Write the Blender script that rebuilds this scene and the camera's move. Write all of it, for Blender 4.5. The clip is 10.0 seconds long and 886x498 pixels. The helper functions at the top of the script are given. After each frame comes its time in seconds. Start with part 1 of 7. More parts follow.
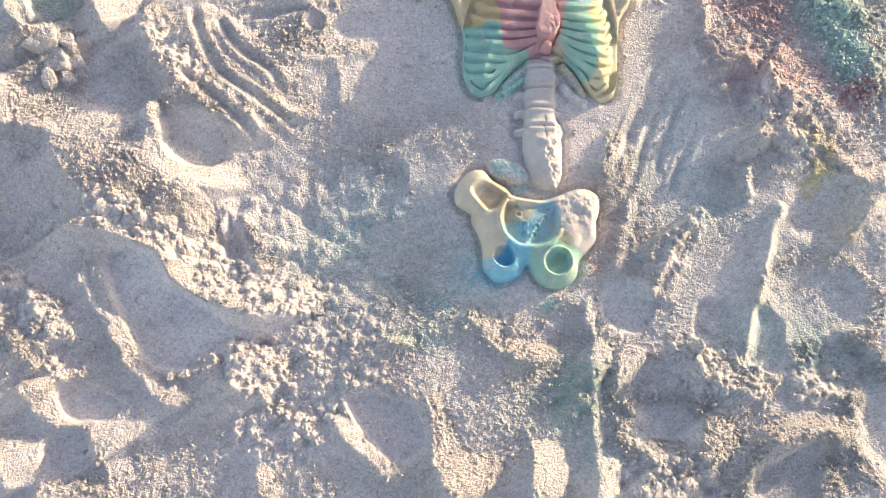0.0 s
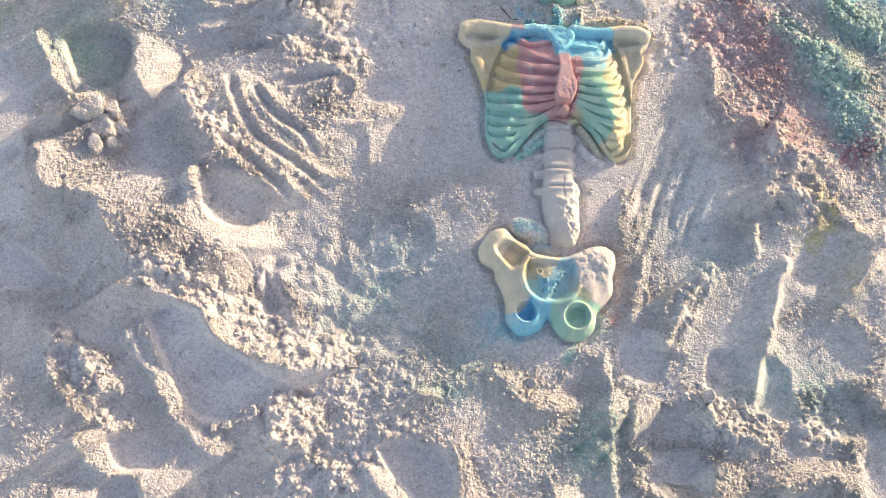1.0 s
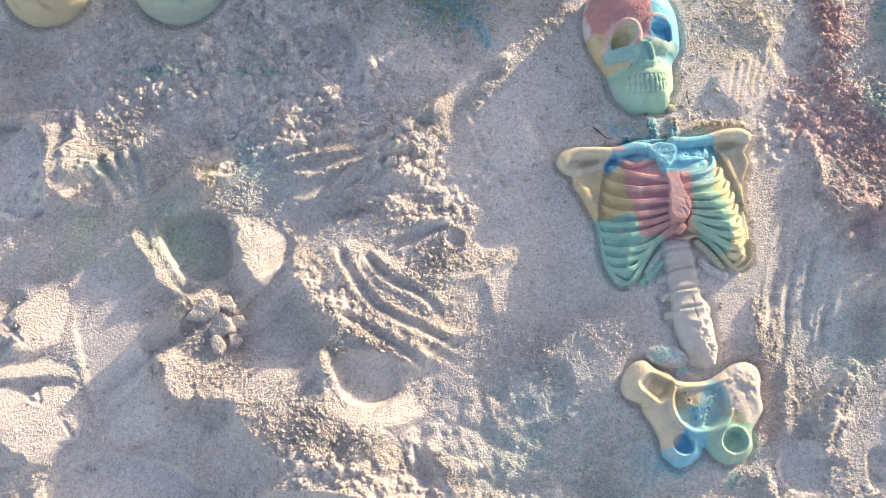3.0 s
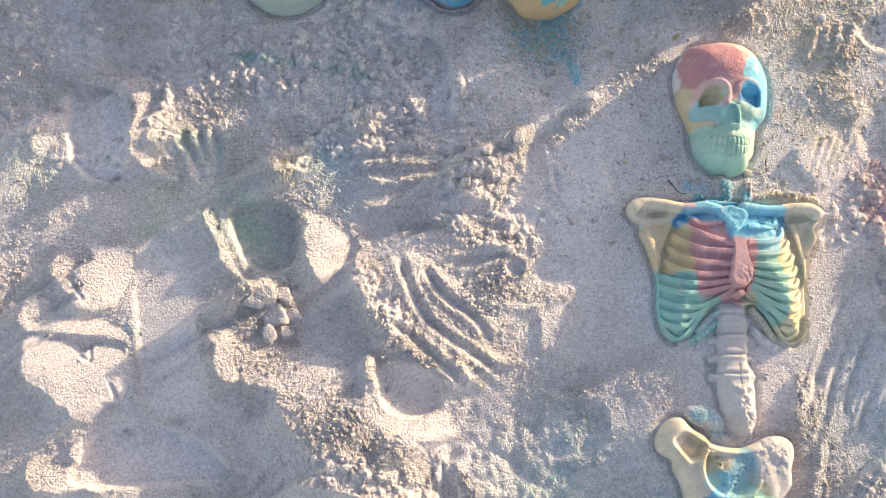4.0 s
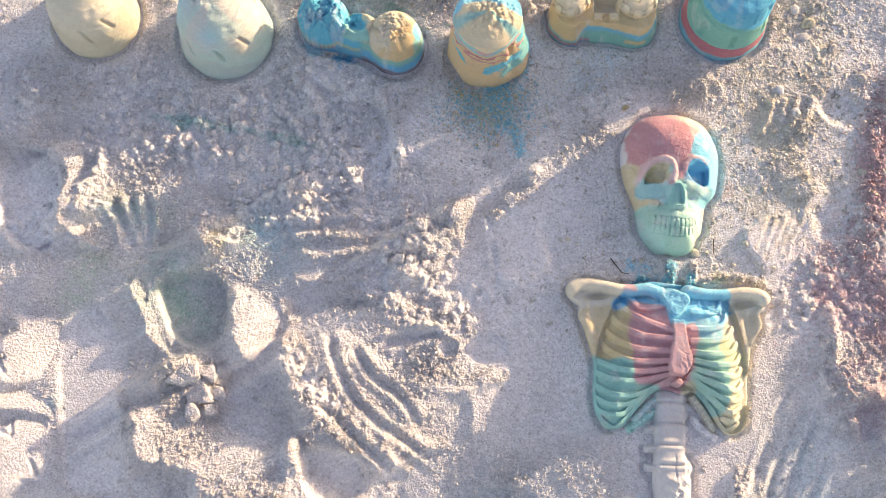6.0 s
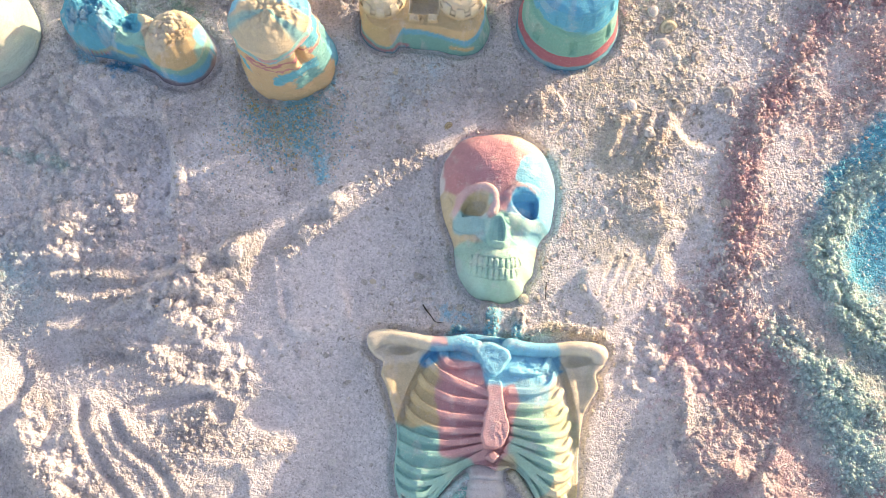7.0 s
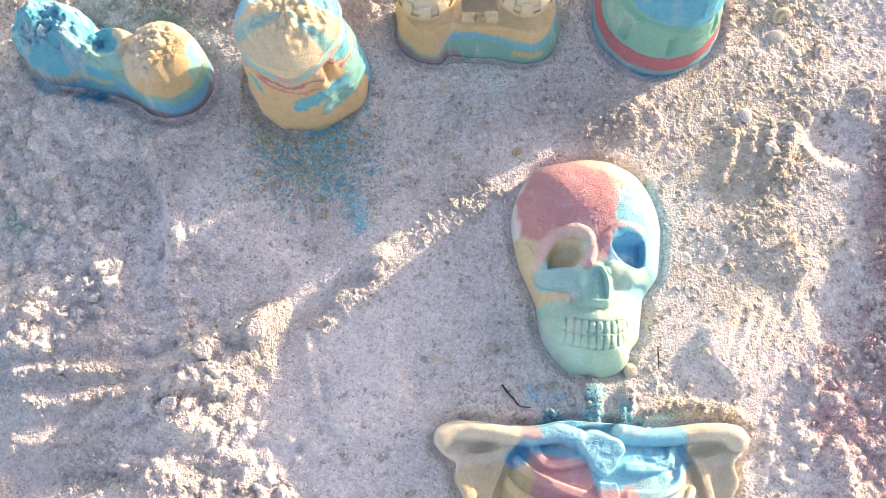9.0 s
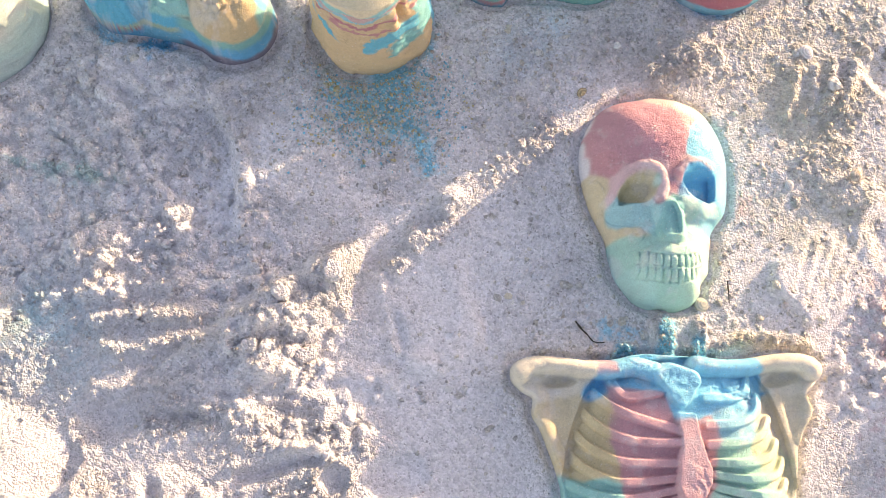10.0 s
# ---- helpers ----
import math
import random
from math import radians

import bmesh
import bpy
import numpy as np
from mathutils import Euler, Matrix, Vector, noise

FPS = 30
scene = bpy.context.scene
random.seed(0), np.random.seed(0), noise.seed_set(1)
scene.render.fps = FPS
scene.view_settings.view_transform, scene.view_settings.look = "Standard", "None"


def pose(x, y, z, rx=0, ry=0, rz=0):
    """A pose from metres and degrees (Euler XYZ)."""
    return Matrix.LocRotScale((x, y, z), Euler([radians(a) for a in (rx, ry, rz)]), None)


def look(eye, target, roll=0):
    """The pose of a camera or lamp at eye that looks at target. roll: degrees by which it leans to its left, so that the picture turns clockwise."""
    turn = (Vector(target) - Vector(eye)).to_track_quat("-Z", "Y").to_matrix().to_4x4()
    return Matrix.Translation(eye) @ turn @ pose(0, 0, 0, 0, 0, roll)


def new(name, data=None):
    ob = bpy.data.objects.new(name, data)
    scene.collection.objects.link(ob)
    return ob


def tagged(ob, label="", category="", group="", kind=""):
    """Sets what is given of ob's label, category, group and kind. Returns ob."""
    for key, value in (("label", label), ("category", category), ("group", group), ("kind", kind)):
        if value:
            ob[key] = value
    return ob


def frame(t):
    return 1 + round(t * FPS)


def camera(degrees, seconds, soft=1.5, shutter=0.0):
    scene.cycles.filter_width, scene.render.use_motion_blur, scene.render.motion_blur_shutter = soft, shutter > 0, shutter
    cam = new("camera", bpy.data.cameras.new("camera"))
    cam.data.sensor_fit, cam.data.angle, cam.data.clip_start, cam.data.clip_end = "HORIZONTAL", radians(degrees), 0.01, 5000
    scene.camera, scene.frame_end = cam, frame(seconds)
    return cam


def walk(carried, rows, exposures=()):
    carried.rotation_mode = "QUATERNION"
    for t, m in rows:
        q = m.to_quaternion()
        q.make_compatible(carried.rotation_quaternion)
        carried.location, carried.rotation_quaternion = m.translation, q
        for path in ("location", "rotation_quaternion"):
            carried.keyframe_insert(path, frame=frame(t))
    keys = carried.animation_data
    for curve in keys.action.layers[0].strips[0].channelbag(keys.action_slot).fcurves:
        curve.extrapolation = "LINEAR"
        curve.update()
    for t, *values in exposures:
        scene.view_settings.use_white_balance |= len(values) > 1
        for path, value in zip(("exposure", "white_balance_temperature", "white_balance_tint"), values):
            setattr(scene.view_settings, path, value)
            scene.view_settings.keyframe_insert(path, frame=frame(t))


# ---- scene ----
cam = camera(45.5, 10.0, soft=0.7)
PATH = [
    (0, (-0.008, 0.215, 1.149), (0.03, 0.766, -0.773), 6.2),
    (0.5, (-0.006, 0.212, 1.226), (0.04, 0.751, -0.7), 6.9),
    (1, (-0.041, 0.264, 1.238), (-0.005, 0.805, -0.687), 5.8),
    (1.5, (-0.096, 0.357, 1.255), (-0.055, 0.889, -0.673), 6.0),
    (2, (-0.163, 0.419, 1.265), (-0.094, 0.922, -0.67), 5.5),
    (2.5, (-0.207, 0.474, 1.268), (-0.1, 0.951, -0.671), 5.0),
    (3, (-0.224, 0.506, 1.271), (-0.133, 0.969, -0.673), 3.5),
    (4.3, (-0.257, 0.535, 1.297), (-0.242, 0.997, -0.649), 5.2),
    (4.5, (-0.254, 0.536, 1.295), (-0.237, 1.004, -0.65), 5.4),
    (5, (-0.203, 0.565, 1.297), (-0.189, 1.028, -0.648), 5.1),
    (5.2, (-0.198, 0.58, 1.302), (-0.183, 1.038, -0.645), 5.0),
    (6.3, (-0.081, 0.692, 1.256), (-0.126, 1.11, -0.699), -2.7),
    (6.5, (-0.027, 0.707, 1.218), (-0.073, 1.133, -0.736), -2.6),
    (7, (0.093, 0.754, 1.085), (0.041, 1.201, -0.864), -3.0),
    (7.5, (0.1, 0.792, 1.079), (0.076, 1.247, -0.868), 0.2),
    (8, (0.053, 0.817, 0.942), (0.044, 1.287, -1.002), 2.1),
    (8.5, (0.021, 0.835, 0.891), (0.015, 1.307, -1.052), 2.5),
    (9, (-0.007, 0.84, 0.852), (0.006, 1.328, -1.087), 2.0),
    (9.5, (-0.04, 0.792, 0.848), (-0.006, 1.265, -1.095), 3.6),
    (10, (-0.076, 0.808, 0.851), (-0.039, 1.256, -1.098), 4.0),
]
walk(cam, [(t, look(eye, target, roll)) for t, eye, target, roll in PATH],
     [(0.0, 1.28, 8000, 24), (2.5, 1.19, 8000, 25), (4.5, 1.25, 8000, 26), (7.0, 1.46, 8100, 30), (7.5, 1.52, 8100, 30), (9.0, 1.66, 8300, 31), (10.0, 1.62, 8300, 31)])

# ---- world, sun, exposure ----
SUN_TURN, SUN_HEIGHT = 33.0, 10.0        # degrees from +x towards +y, and above the horizon
world = bpy.data.worlds.new("sky")
scene.world = world
world.use_nodes = True
sky = world.node_tree.nodes.new("ShaderNodeTexSky")
sky.sky_type, sky.sun_disc = "NISHITA", False
sky.sun_elevation, sky.sun_rotation = radians(SUN_HEIGHT), radians(90 - SUN_TURN)
sky.air_density, sky.dust_density, sky.ozone_density = 1.0, 1.0, 1.0
back = world.node_tree.nodes["Background"]
back.inputs["Strength"].default_value = 0.15
world.node_tree.links.new(sky.outputs["Color"], back.inputs["Color"])
sun = new("sun", bpy.data.lights.new("sun", "SUN"))
sun.data.energy, sun.data.angle, sun.data.color = 2.25, radians(0.6), (1.0, 0.93, 0.66)
sun_way = Vector((math.cos(radians(SUN_TURN)) * math.cos(radians(SUN_HEIGHT)),
                  math.sin(radians(SUN_TURN)) * math.cos(radians(SUN_HEIGHT)), math.sin(radians(SUN_HEIGHT))))
sun.matrix_world = look(Vector((0, 1, 0)) + sun_way * 20, (0, 1, 0))

# ---- materials ----
WHITE = (0.74, 0.705, 0.715)
CREAM = (0.74, 0.68, 0.56)
YELLOW = (0.66, 0.54, 0.34)
RED = (0.61, 0.32, 0.35)
PINK = (0.64, 0.40, 0.43)
TEAL = (0.26, 0.56, 0.53)
MINT = (0.36, 0.63, 0.55)
GREEN = (0.20, 0.46, 0.36)
BLUE = (0.07, 0.41, 0.65)
SKY = (0.22, 0.62, 0.79)
DUST = (0.32, 0.58, 0.65)          # sky-blue sand thinned out over the ground


def sand_material(name, speckle, depth, grain_size, spread, glow):
    """Sand whose pigment (and, in its alpha, crumbliness) comes from the mesh; single grains differ in tone and stand in relief."""
    mat = bpy.data.materials.new(name)
    mat.use_nodes = True
    nodes, links = mat.node_tree.nodes, mat.node_tree.links
    shader = nodes["Principled BSDF"]
    shader.inputs["Roughness"].default_value = 0.92
    shader.inputs["Specular IOR Level"].default_value = 0.2
    shader.inputs["Subsurface Weight"].default_value = 0.25
    shader.inputs["Subsurface Radius"].default_value = (1.0, 0.85, 0.7)
    shader.inputs["Subsurface Scale"].default_value = glow

    def add(kind, **values):
        node = nodes.new(kind)
        for key, value in values.items():
            node.inputs[key].default_value = value
        return node

    def calc(operation, a, b, c=None):
        node = nodes.new("ShaderNodeMath")
        node.operation = operation
        for socket, value in zip(node.inputs, (a, b, c)):
            if value is None:
                continue
            if isinstance(value, (int, float)):
                socket.default_value = value
            else:
                links.new(value, socket)
        return node.outputs["Value"]

    place = add("ShaderNodeTexCoord").outputs["Object"]
    bend = add("ShaderNodeTexNoise", Scale=0.7 / grain_size, Detail=2.0)
    links.new(place, bend.inputs["Vector"])
    shift = nodes.new("ShaderNodeVectorMath")
    shift.operation = "MULTIPLY_ADD"
    links.new(bend.outputs["Color"], shift.inputs[0])
    shift.inputs[1].default_value = (grain_size * 0.9,) * 3
    links.new(place, shift.inputs[2])
    pigment = nodes.new("ShaderNodeAttribute")
    pigment.attribute_name = "pigment"
    big = add("ShaderNodeTexVoronoi", Scale=1.0 / grain_size)
    small = add("ShaderNodeTexVoronoi", Scale=2.3 / grain_size)
    patch = add("ShaderNodeTexNoise", Scale=0.16 / grain_size, Detail=4.0, Roughness=0.7)
    clod = add("ShaderNodeTexVoronoi", Scale=0.34 / grain_size)
    for node in (big, small, patch, clod):
        links.new(shift.outputs["Vector"], node.inputs["Vector"])
    apart_big, apart_small = nodes.new("ShaderNodeSeparateColor"), nodes.new("ShaderNodeSeparateColor")
    links.new(big.outputs["Color"], apart_big.inputs["Color"])
    links.new(small.outputs["Color"], apart_small.inputs["Color"])
    # tone of each grain
    tone = calc("MULTIPLY_ADD", apart_big.outputs["Red"], spread, 1.0 - 0.5 * spread)
    tone = calc("MULTIPLY_ADD", apart_small.outputs["Red"], 1.4 * spread, calc("SUBTRACT", tone, 0.7 * spread))
    tone = calc("MULTIPLY_ADD", patch.outputs["Fac"], 0.12, calc("SUBTRACT", tone, 0.06))
    shade = nodes.new("ShaderNodeVectorMath")
    shade.operation = "SCALE"
    links.new(pigment.outputs["Color"], shade.inputs[0])
    links.new(tone, shade.inputs["Scale"])
    # a few dark and a few bright grains
    dark = add("ShaderNodeMapRange", **{"From Min": 1.0 - speckle, "From Max": 1.0 - speckle * 0.7, "To Min": 0.0, "To Max": 0.4})
    links.new(apart_small.outputs["Green"], dark.inputs["Value"])
    light = add("ShaderNodeMapRange", **{"From Min": 1.0 - speckle * 1.4, "From Max": 1.0 - speckle, "To Min": 0.0, "To Max": 0.6})
    links.new(apart_small.outputs["Blue"], light.inputs["Value"])
    mix1 = nodes.new("ShaderNodeMix")
    mix1.data_type = "RGBA"
    links.new(dark.outputs["Result"], mix1.inputs["Factor"])
    links.new(shade.outputs["Vector"], mix1.inputs["A"])
    mix1.inputs["B"].default_value = (0.22, 0.19, 0.17, 1)
    mix2 = nodes.new("ShaderNodeMix")
    mix2.data_type = "RGBA"
    links.new(light.outputs["Result"], mix2.inputs["Factor"])
    links.new(mix1.outputs["Result"], mix2.inputs["A"])
    mix2.inputs["B"].default_value = (0.82, 0.79, 0.76, 1)
    links.new(mix2.outputs["Result"], shader.inputs["Base Color"])
    # relief of the grains, weaker where the sand is pressed smooth
    high = calc("MULTIPLY_ADD", big.outputs["Distance"], -1.0, calc("MULTIPLY", small.outputs["Distance"], -0.75))
    high = calc("MULTIPLY_ADD", patch.outputs["Fac"], 1.2, high)
    high = calc("ADD", high, calc("MULTIPLY", calc("MULTIPLY", clod.outputs["Distance"], -0.7), pigment.outputs["Alpha"]))
    strength = calc("MULTIPLY_ADD", pigment.outputs["Alpha"], 0.75, 0.25)
    bump = add("ShaderNodeBump", Distance=depth)
    links.new(strength, bump.inputs["Strength"])
    links.new(high, bump.inputs["Height"])
    links.new(bump.outputs["Normal"], shader.inputs["Normal"])
    return mat


sand_mat = sand_material("loose_sand", 0.06, 0.0075, 0.0034, 0.22, 0.0006)
cast_mat = sand_material("moulded_sand", 0.008, 0.0007, 0.0014, 0.11, 0.0015)


def plain_material(name, color, rough=0.7, vary=0.25, scale=120.0, bump_depth=0.0004):
    """A solid with mottled colour and fine relief."""
    mat = bpy.data.materials.new(name)
    mat.use_nodes = True
    nodes, links = mat.node_tree.nodes, mat.node_tree.links
    shader = nodes["Principled BSDF"]
    shader.inputs["Roughness"].default_value = rough
    place = nodes.new("ShaderNodeTexCoord")
    tex = nodes.new("ShaderNodeTexNoise")
    tex.inputs["Scale"].default_value, tex.inputs["Detail"].default_value = scale, 4.0
    links.new(place.outputs["Object"], tex.inputs["Vector"])
    ramp = nodes.new("ShaderNodeValToRGB")
    ramp.color_ramp.elements[0].position, ramp.color_ramp.elements[1].position = 0.3, 0.7
    ramp.color_ramp.elements[0].color = (*[c * (1 - vary) for c in color], 1)
    ramp.color_ramp.elements[1].color = (*[min(1, c * (1 + vary)) for c in color], 1)
    links.new(tex.outputs["Fac"], ramp.inputs["Fac"])
    links.new(ramp.outputs["Color"], shader.inputs["Base Color"])
    bump = nodes.new("ShaderNodeBump")
    bump.inputs["Distance"].default_value = bump_depth
    links.new(tex.outputs["Fac"], bump.inputs["Height"])
    links.new(bump.outputs["Normal"], shader.inputs["Normal"])
    return mat


# ---- noise and shape arithmetic ----
def table(seed):
    return np.random.default_rng(seed).random((256, 256))


def vnoise(x, y, size, seed):
    """Smooth noise, 0 to 1, with features of that size."""
    tab = table(seed)
    u, v = x / size, y / size
    i, j = np.floor(u).astype(int), np.floor(v).astype(int)
    a, b = u - i, v - j
    a, b = a * a * a * (a * (a * 6 - 15) + 10), b * b * b * (b * (b * 6 - 15) + 10)
    i0, j0, i1, j1 = i & 255, j & 255, (i + 1) & 255, (j + 1) & 255
    return (tab[i0, j0] * (1 - a) + tab[i1, j0] * a) * (1 - b) + (tab[i0, j1] * (1 - a) + tab[i1, j1] * a) * b


def fbm(x, y, size, octaves, seed, gain=0.5):
    """Layered noise about 0, roughly -1 to 1."""
    total, amp, norm = 0.0, 1.0, 0.0
    for k in range(octaves):
        c, s = math.cos(0.6 * k + 0.5), math.sin(0.6 * k + 0.5)
        total = total + amp * (2 * vnoise(c * x - s * y, s * x + c * y, size, seed + 17 * k) - 1)
        norm += amp
        amp, size = amp * gain, size * 0.5
    return total / norm * 1.6


def lumps(x, y, size, seed, share=0.7):
    """Heights of rounded clods in metres, one at most in each cell of that size."""
    ta, tb, tc, td = table(seed), table(seed + 1), table(seed + 2), table(seed + 3)
    i, j = np.floor(x / size).astype(int), np.floor(y / size).astype(int)
    best = np.zeros_like(x)
    for di in (-1, 0, 1):
        for dj in (-1, 0, 1):
            a, b = (i + di) & 255, (j + dj) & 255
            cx, cy = (i + di + ta[a, b]) * size, (j + dj + tb[a, b]) * size
            r = size * (0.25 + 0.45 * tc[a, b]) * (td[a, b] < share)
            d2 = (x - cx) ** 2 + (y - cy) ** 2
            best = np.maximum(best, np.sqrt(np.maximum(r * r - d2, 0)))
    return best


def step(a, b, v):
    t = np.clip((v - a) / (b - a), 0, 1)
    return t * t * (3 - 2 * t)


def curve(points, n=8, closed=False):
    """A smooth line through the points (Catmull-Rom)."""
    p = np.array(points, float)
    m = len(p)
    if closed:
        ids = [(i - 1, i, (i + 1) % m, (i + 2) % m) for i in range(m)]
    else:
        ids = [(max(i - 1, 0), i, i + 1, min(i + 2, m - 1)) for i in range(m - 1)]
    out = []
    for a, b, c, d in ids:
        for t in np.arange(n) / n:
            out.append(0.5 * (2 * p[b] + (p[c] - p[a]) * t + (2 * p[a] - 5 * p[b] + 4 * p[c] - p[d]) * t * t
                              + (3 * p[b] - p[a] - 3 * p[c] + p[d]) * t ** 3))
    if not closed:
        out.append(p[-1])
    return np.array(out)


def line_distance(x, y, line, closed=False):
    """Distance to a polyline, and how far along it (0 to 1) the nearest point lies."""
    best, along = np.full(x.shape, 9.0), np.zeros(x.shape)
    m = len(line)
    last = m if closed else m - 1
    for k in range(last):
        ax, ay = line[k][:2]
        bx, by = line[(k + 1) % m][:2]
        dx, dy = bx - ax, by - ay
        t = np.clip(((x - ax) * dx + (y - ay) * dy) / (dx * dx + dy * dy + 1e-12), 0, 1)
        d = np.hypot(x - ax - t * dx, y - ay - t * dy)
        near = d < best
        best = np.where(near, d, best)
        along = np.where(near, (k + t) / last, along)
    return best, along


def inside_distance(x, y, outline):
    """Distance from a closed outline, positive inside."""
    d, _ = line_distance(x, y, outline, True)
    inside = np.zeros(x.shape, bool)
    m = len(outline)
    for k in range(m):
        ax, ay = outline[k]
        bx, by = outline[(k + 1) % m]
        if ay != by:
            inside ^= ((ay > y) != (by > y)) & (x < (bx - ax) * (y - ay) / (by - ay) + ax)
    return np.where(inside, d, -d)


def oval(x, y, centre, rx, ry, turn=0.0):
    """1 on the oval's edge, 0 in its middle."""
    c, s = math.cos(radians(turn)), math.sin(radians(turn))
    u, v = x - centre[0], y - centre[1]
    return np.hypot((u * c + v * s) / rx, (v * c - u * s) / ry)


def tint(mesh, colors, crumbly=0.6):
    """Store one pigment colour, and how crumbly the sand is, for each vertex."""
    layer = mesh.attributes.new("pigment", "FLOAT_COLOR", "POINT")
    rgba = np.ones((len(mesh.vertices), 4), np.float32)
    rgba[:, :3], rgba[:, 3] = colors, np.clip(crumbly, 0, 1)
    layer.data.foreach_set("color", rgba.ravel())


def sheet_mesh(name, verts, quads, colors, mat, crumbly=0.6):
    """A smooth-shaded mesh from arrays."""
    mesh = bpy.data.meshes.new(name)
    n, m = len(verts), len(quads)
    mesh.vertices.add(n)
    mesh.vertices.foreach_set("co", np.asarray(verts, np.float32).ravel())
    mesh.loops.add(4 * m)
    mesh.loops.foreach_set("vertex_index", np.asarray(quads, np.int32).ravel())
    mesh.polygons.add(m)
    mesh.polygons.foreach_set("loop_start", np.arange(0, 4 * m, 4, dtype=np.int32))
    mesh.update(calc_edges=True)
    mesh.polygons.foreach_set("use_smooth", np.ones(m, bool))
    mesh.validate()
    tint(mesh, colors, crumbly)
    mesh.materials.append(mat)
    return mesh


def grid_quads(rows, cols):
    k = np.arange(rows * cols).reshape(rows, cols)
    return np.stack([k[:-1, :-1], k[:-1, 1:], k[1:, 1:], k[1:, :-1]], -1).reshape(-1, 4)


def pigments(x, y, seeds, blur, wobble, seed, z=None):
    """Each place takes the colour of its nearest seed (x, y, reach, colour), with wavering, slightly mixed borders."""
    wx = x + wobble * fbm(x, y, 0.03, 3, seed)
    wy = y + wobble * fbm(x, y, 0.03, 3, seed + 50)
    weight = np.zeros(x.shape)
    total = np.zeros(x.shape + (3,))
    for sx, sy, reach, color in seeds:
        d = np.hypot(wx - sx, wy - sy) - reach
        w = np.exp(-d / blur)
        weight += w
        total += w[..., None] * np.array(color)
    return total / np.maximum(weight, 1e-30)[..., None]


def in_parts(name, verts, quads, colors, where, groups):
    """A castle as an empty at its foot with one mesh for each part: groups of (name, label, mask over the quads)."""
    castle = new(name)
    castle.location = where
    for part_name, label, mask in groups:
        mine = quads[mask]
        used = np.unique(mine)
        index = np.full(len(verts), -1)
        index[used] = np.arange(len(used))
        piece = new(part_name, sheet_mesh(part_name, verts[used], index[mine], colors[used], cast_mat))
        piece.parent = castle
        tagged(piece, label)
    return castle


def relief_cast(name, outline, height, color, res=0.0009, sink=0.014, cuts=None):
    """A sand cast as one solid relief: height(x, y, inside distance) gives its top; its skirt goes down into the ground. cuts: parts of (name, label, upper end in x)."""
    lo, hi = outline.min(0) - 0.006, outline.max(0) + 0.006
    xs, ys = np.arange(lo[0], hi[0], res), np.arange(lo[1], hi[1], res)
    x, y = np.meshgrid(xs, ys)
    d = inside_distance(x, y, outline)
    top = height(x, y, d)
    edge = step(-0.0022, 0.0008, d)
    z = -sink + (top + sink) * edge
    keep = d > -0.0035
    quads = grid_quads(len(ys), len(xs))
    quads = quads[keep.ravel()[quads].all(1)]
    used = np.unique(quads)
    index = np.full(x.size, -1)
    index[used] = np.arange(len(used))
    centre = np.array([outline[:, 0].mean(), outline[:, 1].mean(), 0.0])
    verts = np.stack([x, y, z], -1).reshape(-1, 3)[used] - centre
    mottle = 1 + 0.10 * fbm(x, y, 0.022, 4, 911, 0.65)
    dusting = 0.32 * step(0.15, 0.85, fbm(x, y, 0.016, 4, 921, 0.7))
    paint = color(x, y, z) * mottle[..., None]
    paint = paint * (1 - dusting[..., None]) + dusting[..., None] * np.array(WHITE)
    colors, quads = paint.reshape(-1, 3)[used], index[quads]
    if cuts:
        middle = verts[quads].mean(1)[:, 0] + centre[0]
        ends = [-9] + [c[2] for c in cuts]
        return in_parts(name, verts, quads, colors, centre, [(n, label, (middle >= low) & (middle < high)) for (n, label, high), low in zip(cuts, ends)])
    ob = new(name, sheet_mesh(name, verts, quads, colors, cast_mat))
    ob.location = centre
    return ob


# ---- outlines of the moulded pieces, in metres on the ground ----
SKULL = curve([(0.105, 1.130), (0.121, 1.132), (0.139, 1.129), (0.157, 1.120), (0.168, 1.107), (0.175, 1.091), (0.179, 1.074), (0.178, 1.052), (0.175, 1.031), (0.167, 1.020), (0.163, 1.010),
               (0.161, 0.992), (0.159, 0.980), (0.151, 0.970), (0.149, 0.961), (0.141, 0.953), (0.126, 0.949), (0.109, 0.951), (0.096, 0.957), (0.087, 0.968), (0.079, 0.980), (0.076, 0.993),
               (0.075, 1.009), (0.069, 1.023), (0.062, 1.041), (0.057, 1.065), (0.057, 1.086), (0.064, 1.106), (0.075, 1.120), (0.089, 1.127)], 4, True)
THORAX = curve([(0.076, 0.899), (0.058, 0.891), (0.048, 0.872), (0.038, 0.846), (0.032, 0.820), (0.030, 0.792), (0.031, 0.771), (0.035, 0.750), (0.045, 0.737), (0.057, 0.734), (0.068, 0.741),
                (0.079, 0.756), (0.095, 0.775), (0.112, 0.784), (0.130, 0.784), (0.145, 0.785), (0.161, 0.775), (0.171, 0.755), (0.184, 0.740), (0.195, 0.737), (0.206, 0.745), (0.210, 0.764),
                (0.211, 0.796), (0.209, 0.820), (0.206, 0.842), (0.199, 0.867), (0.190, 0.888), (0.176, 0.902), (0.145, 0.907), (0.108, 0.906)], 4, True)
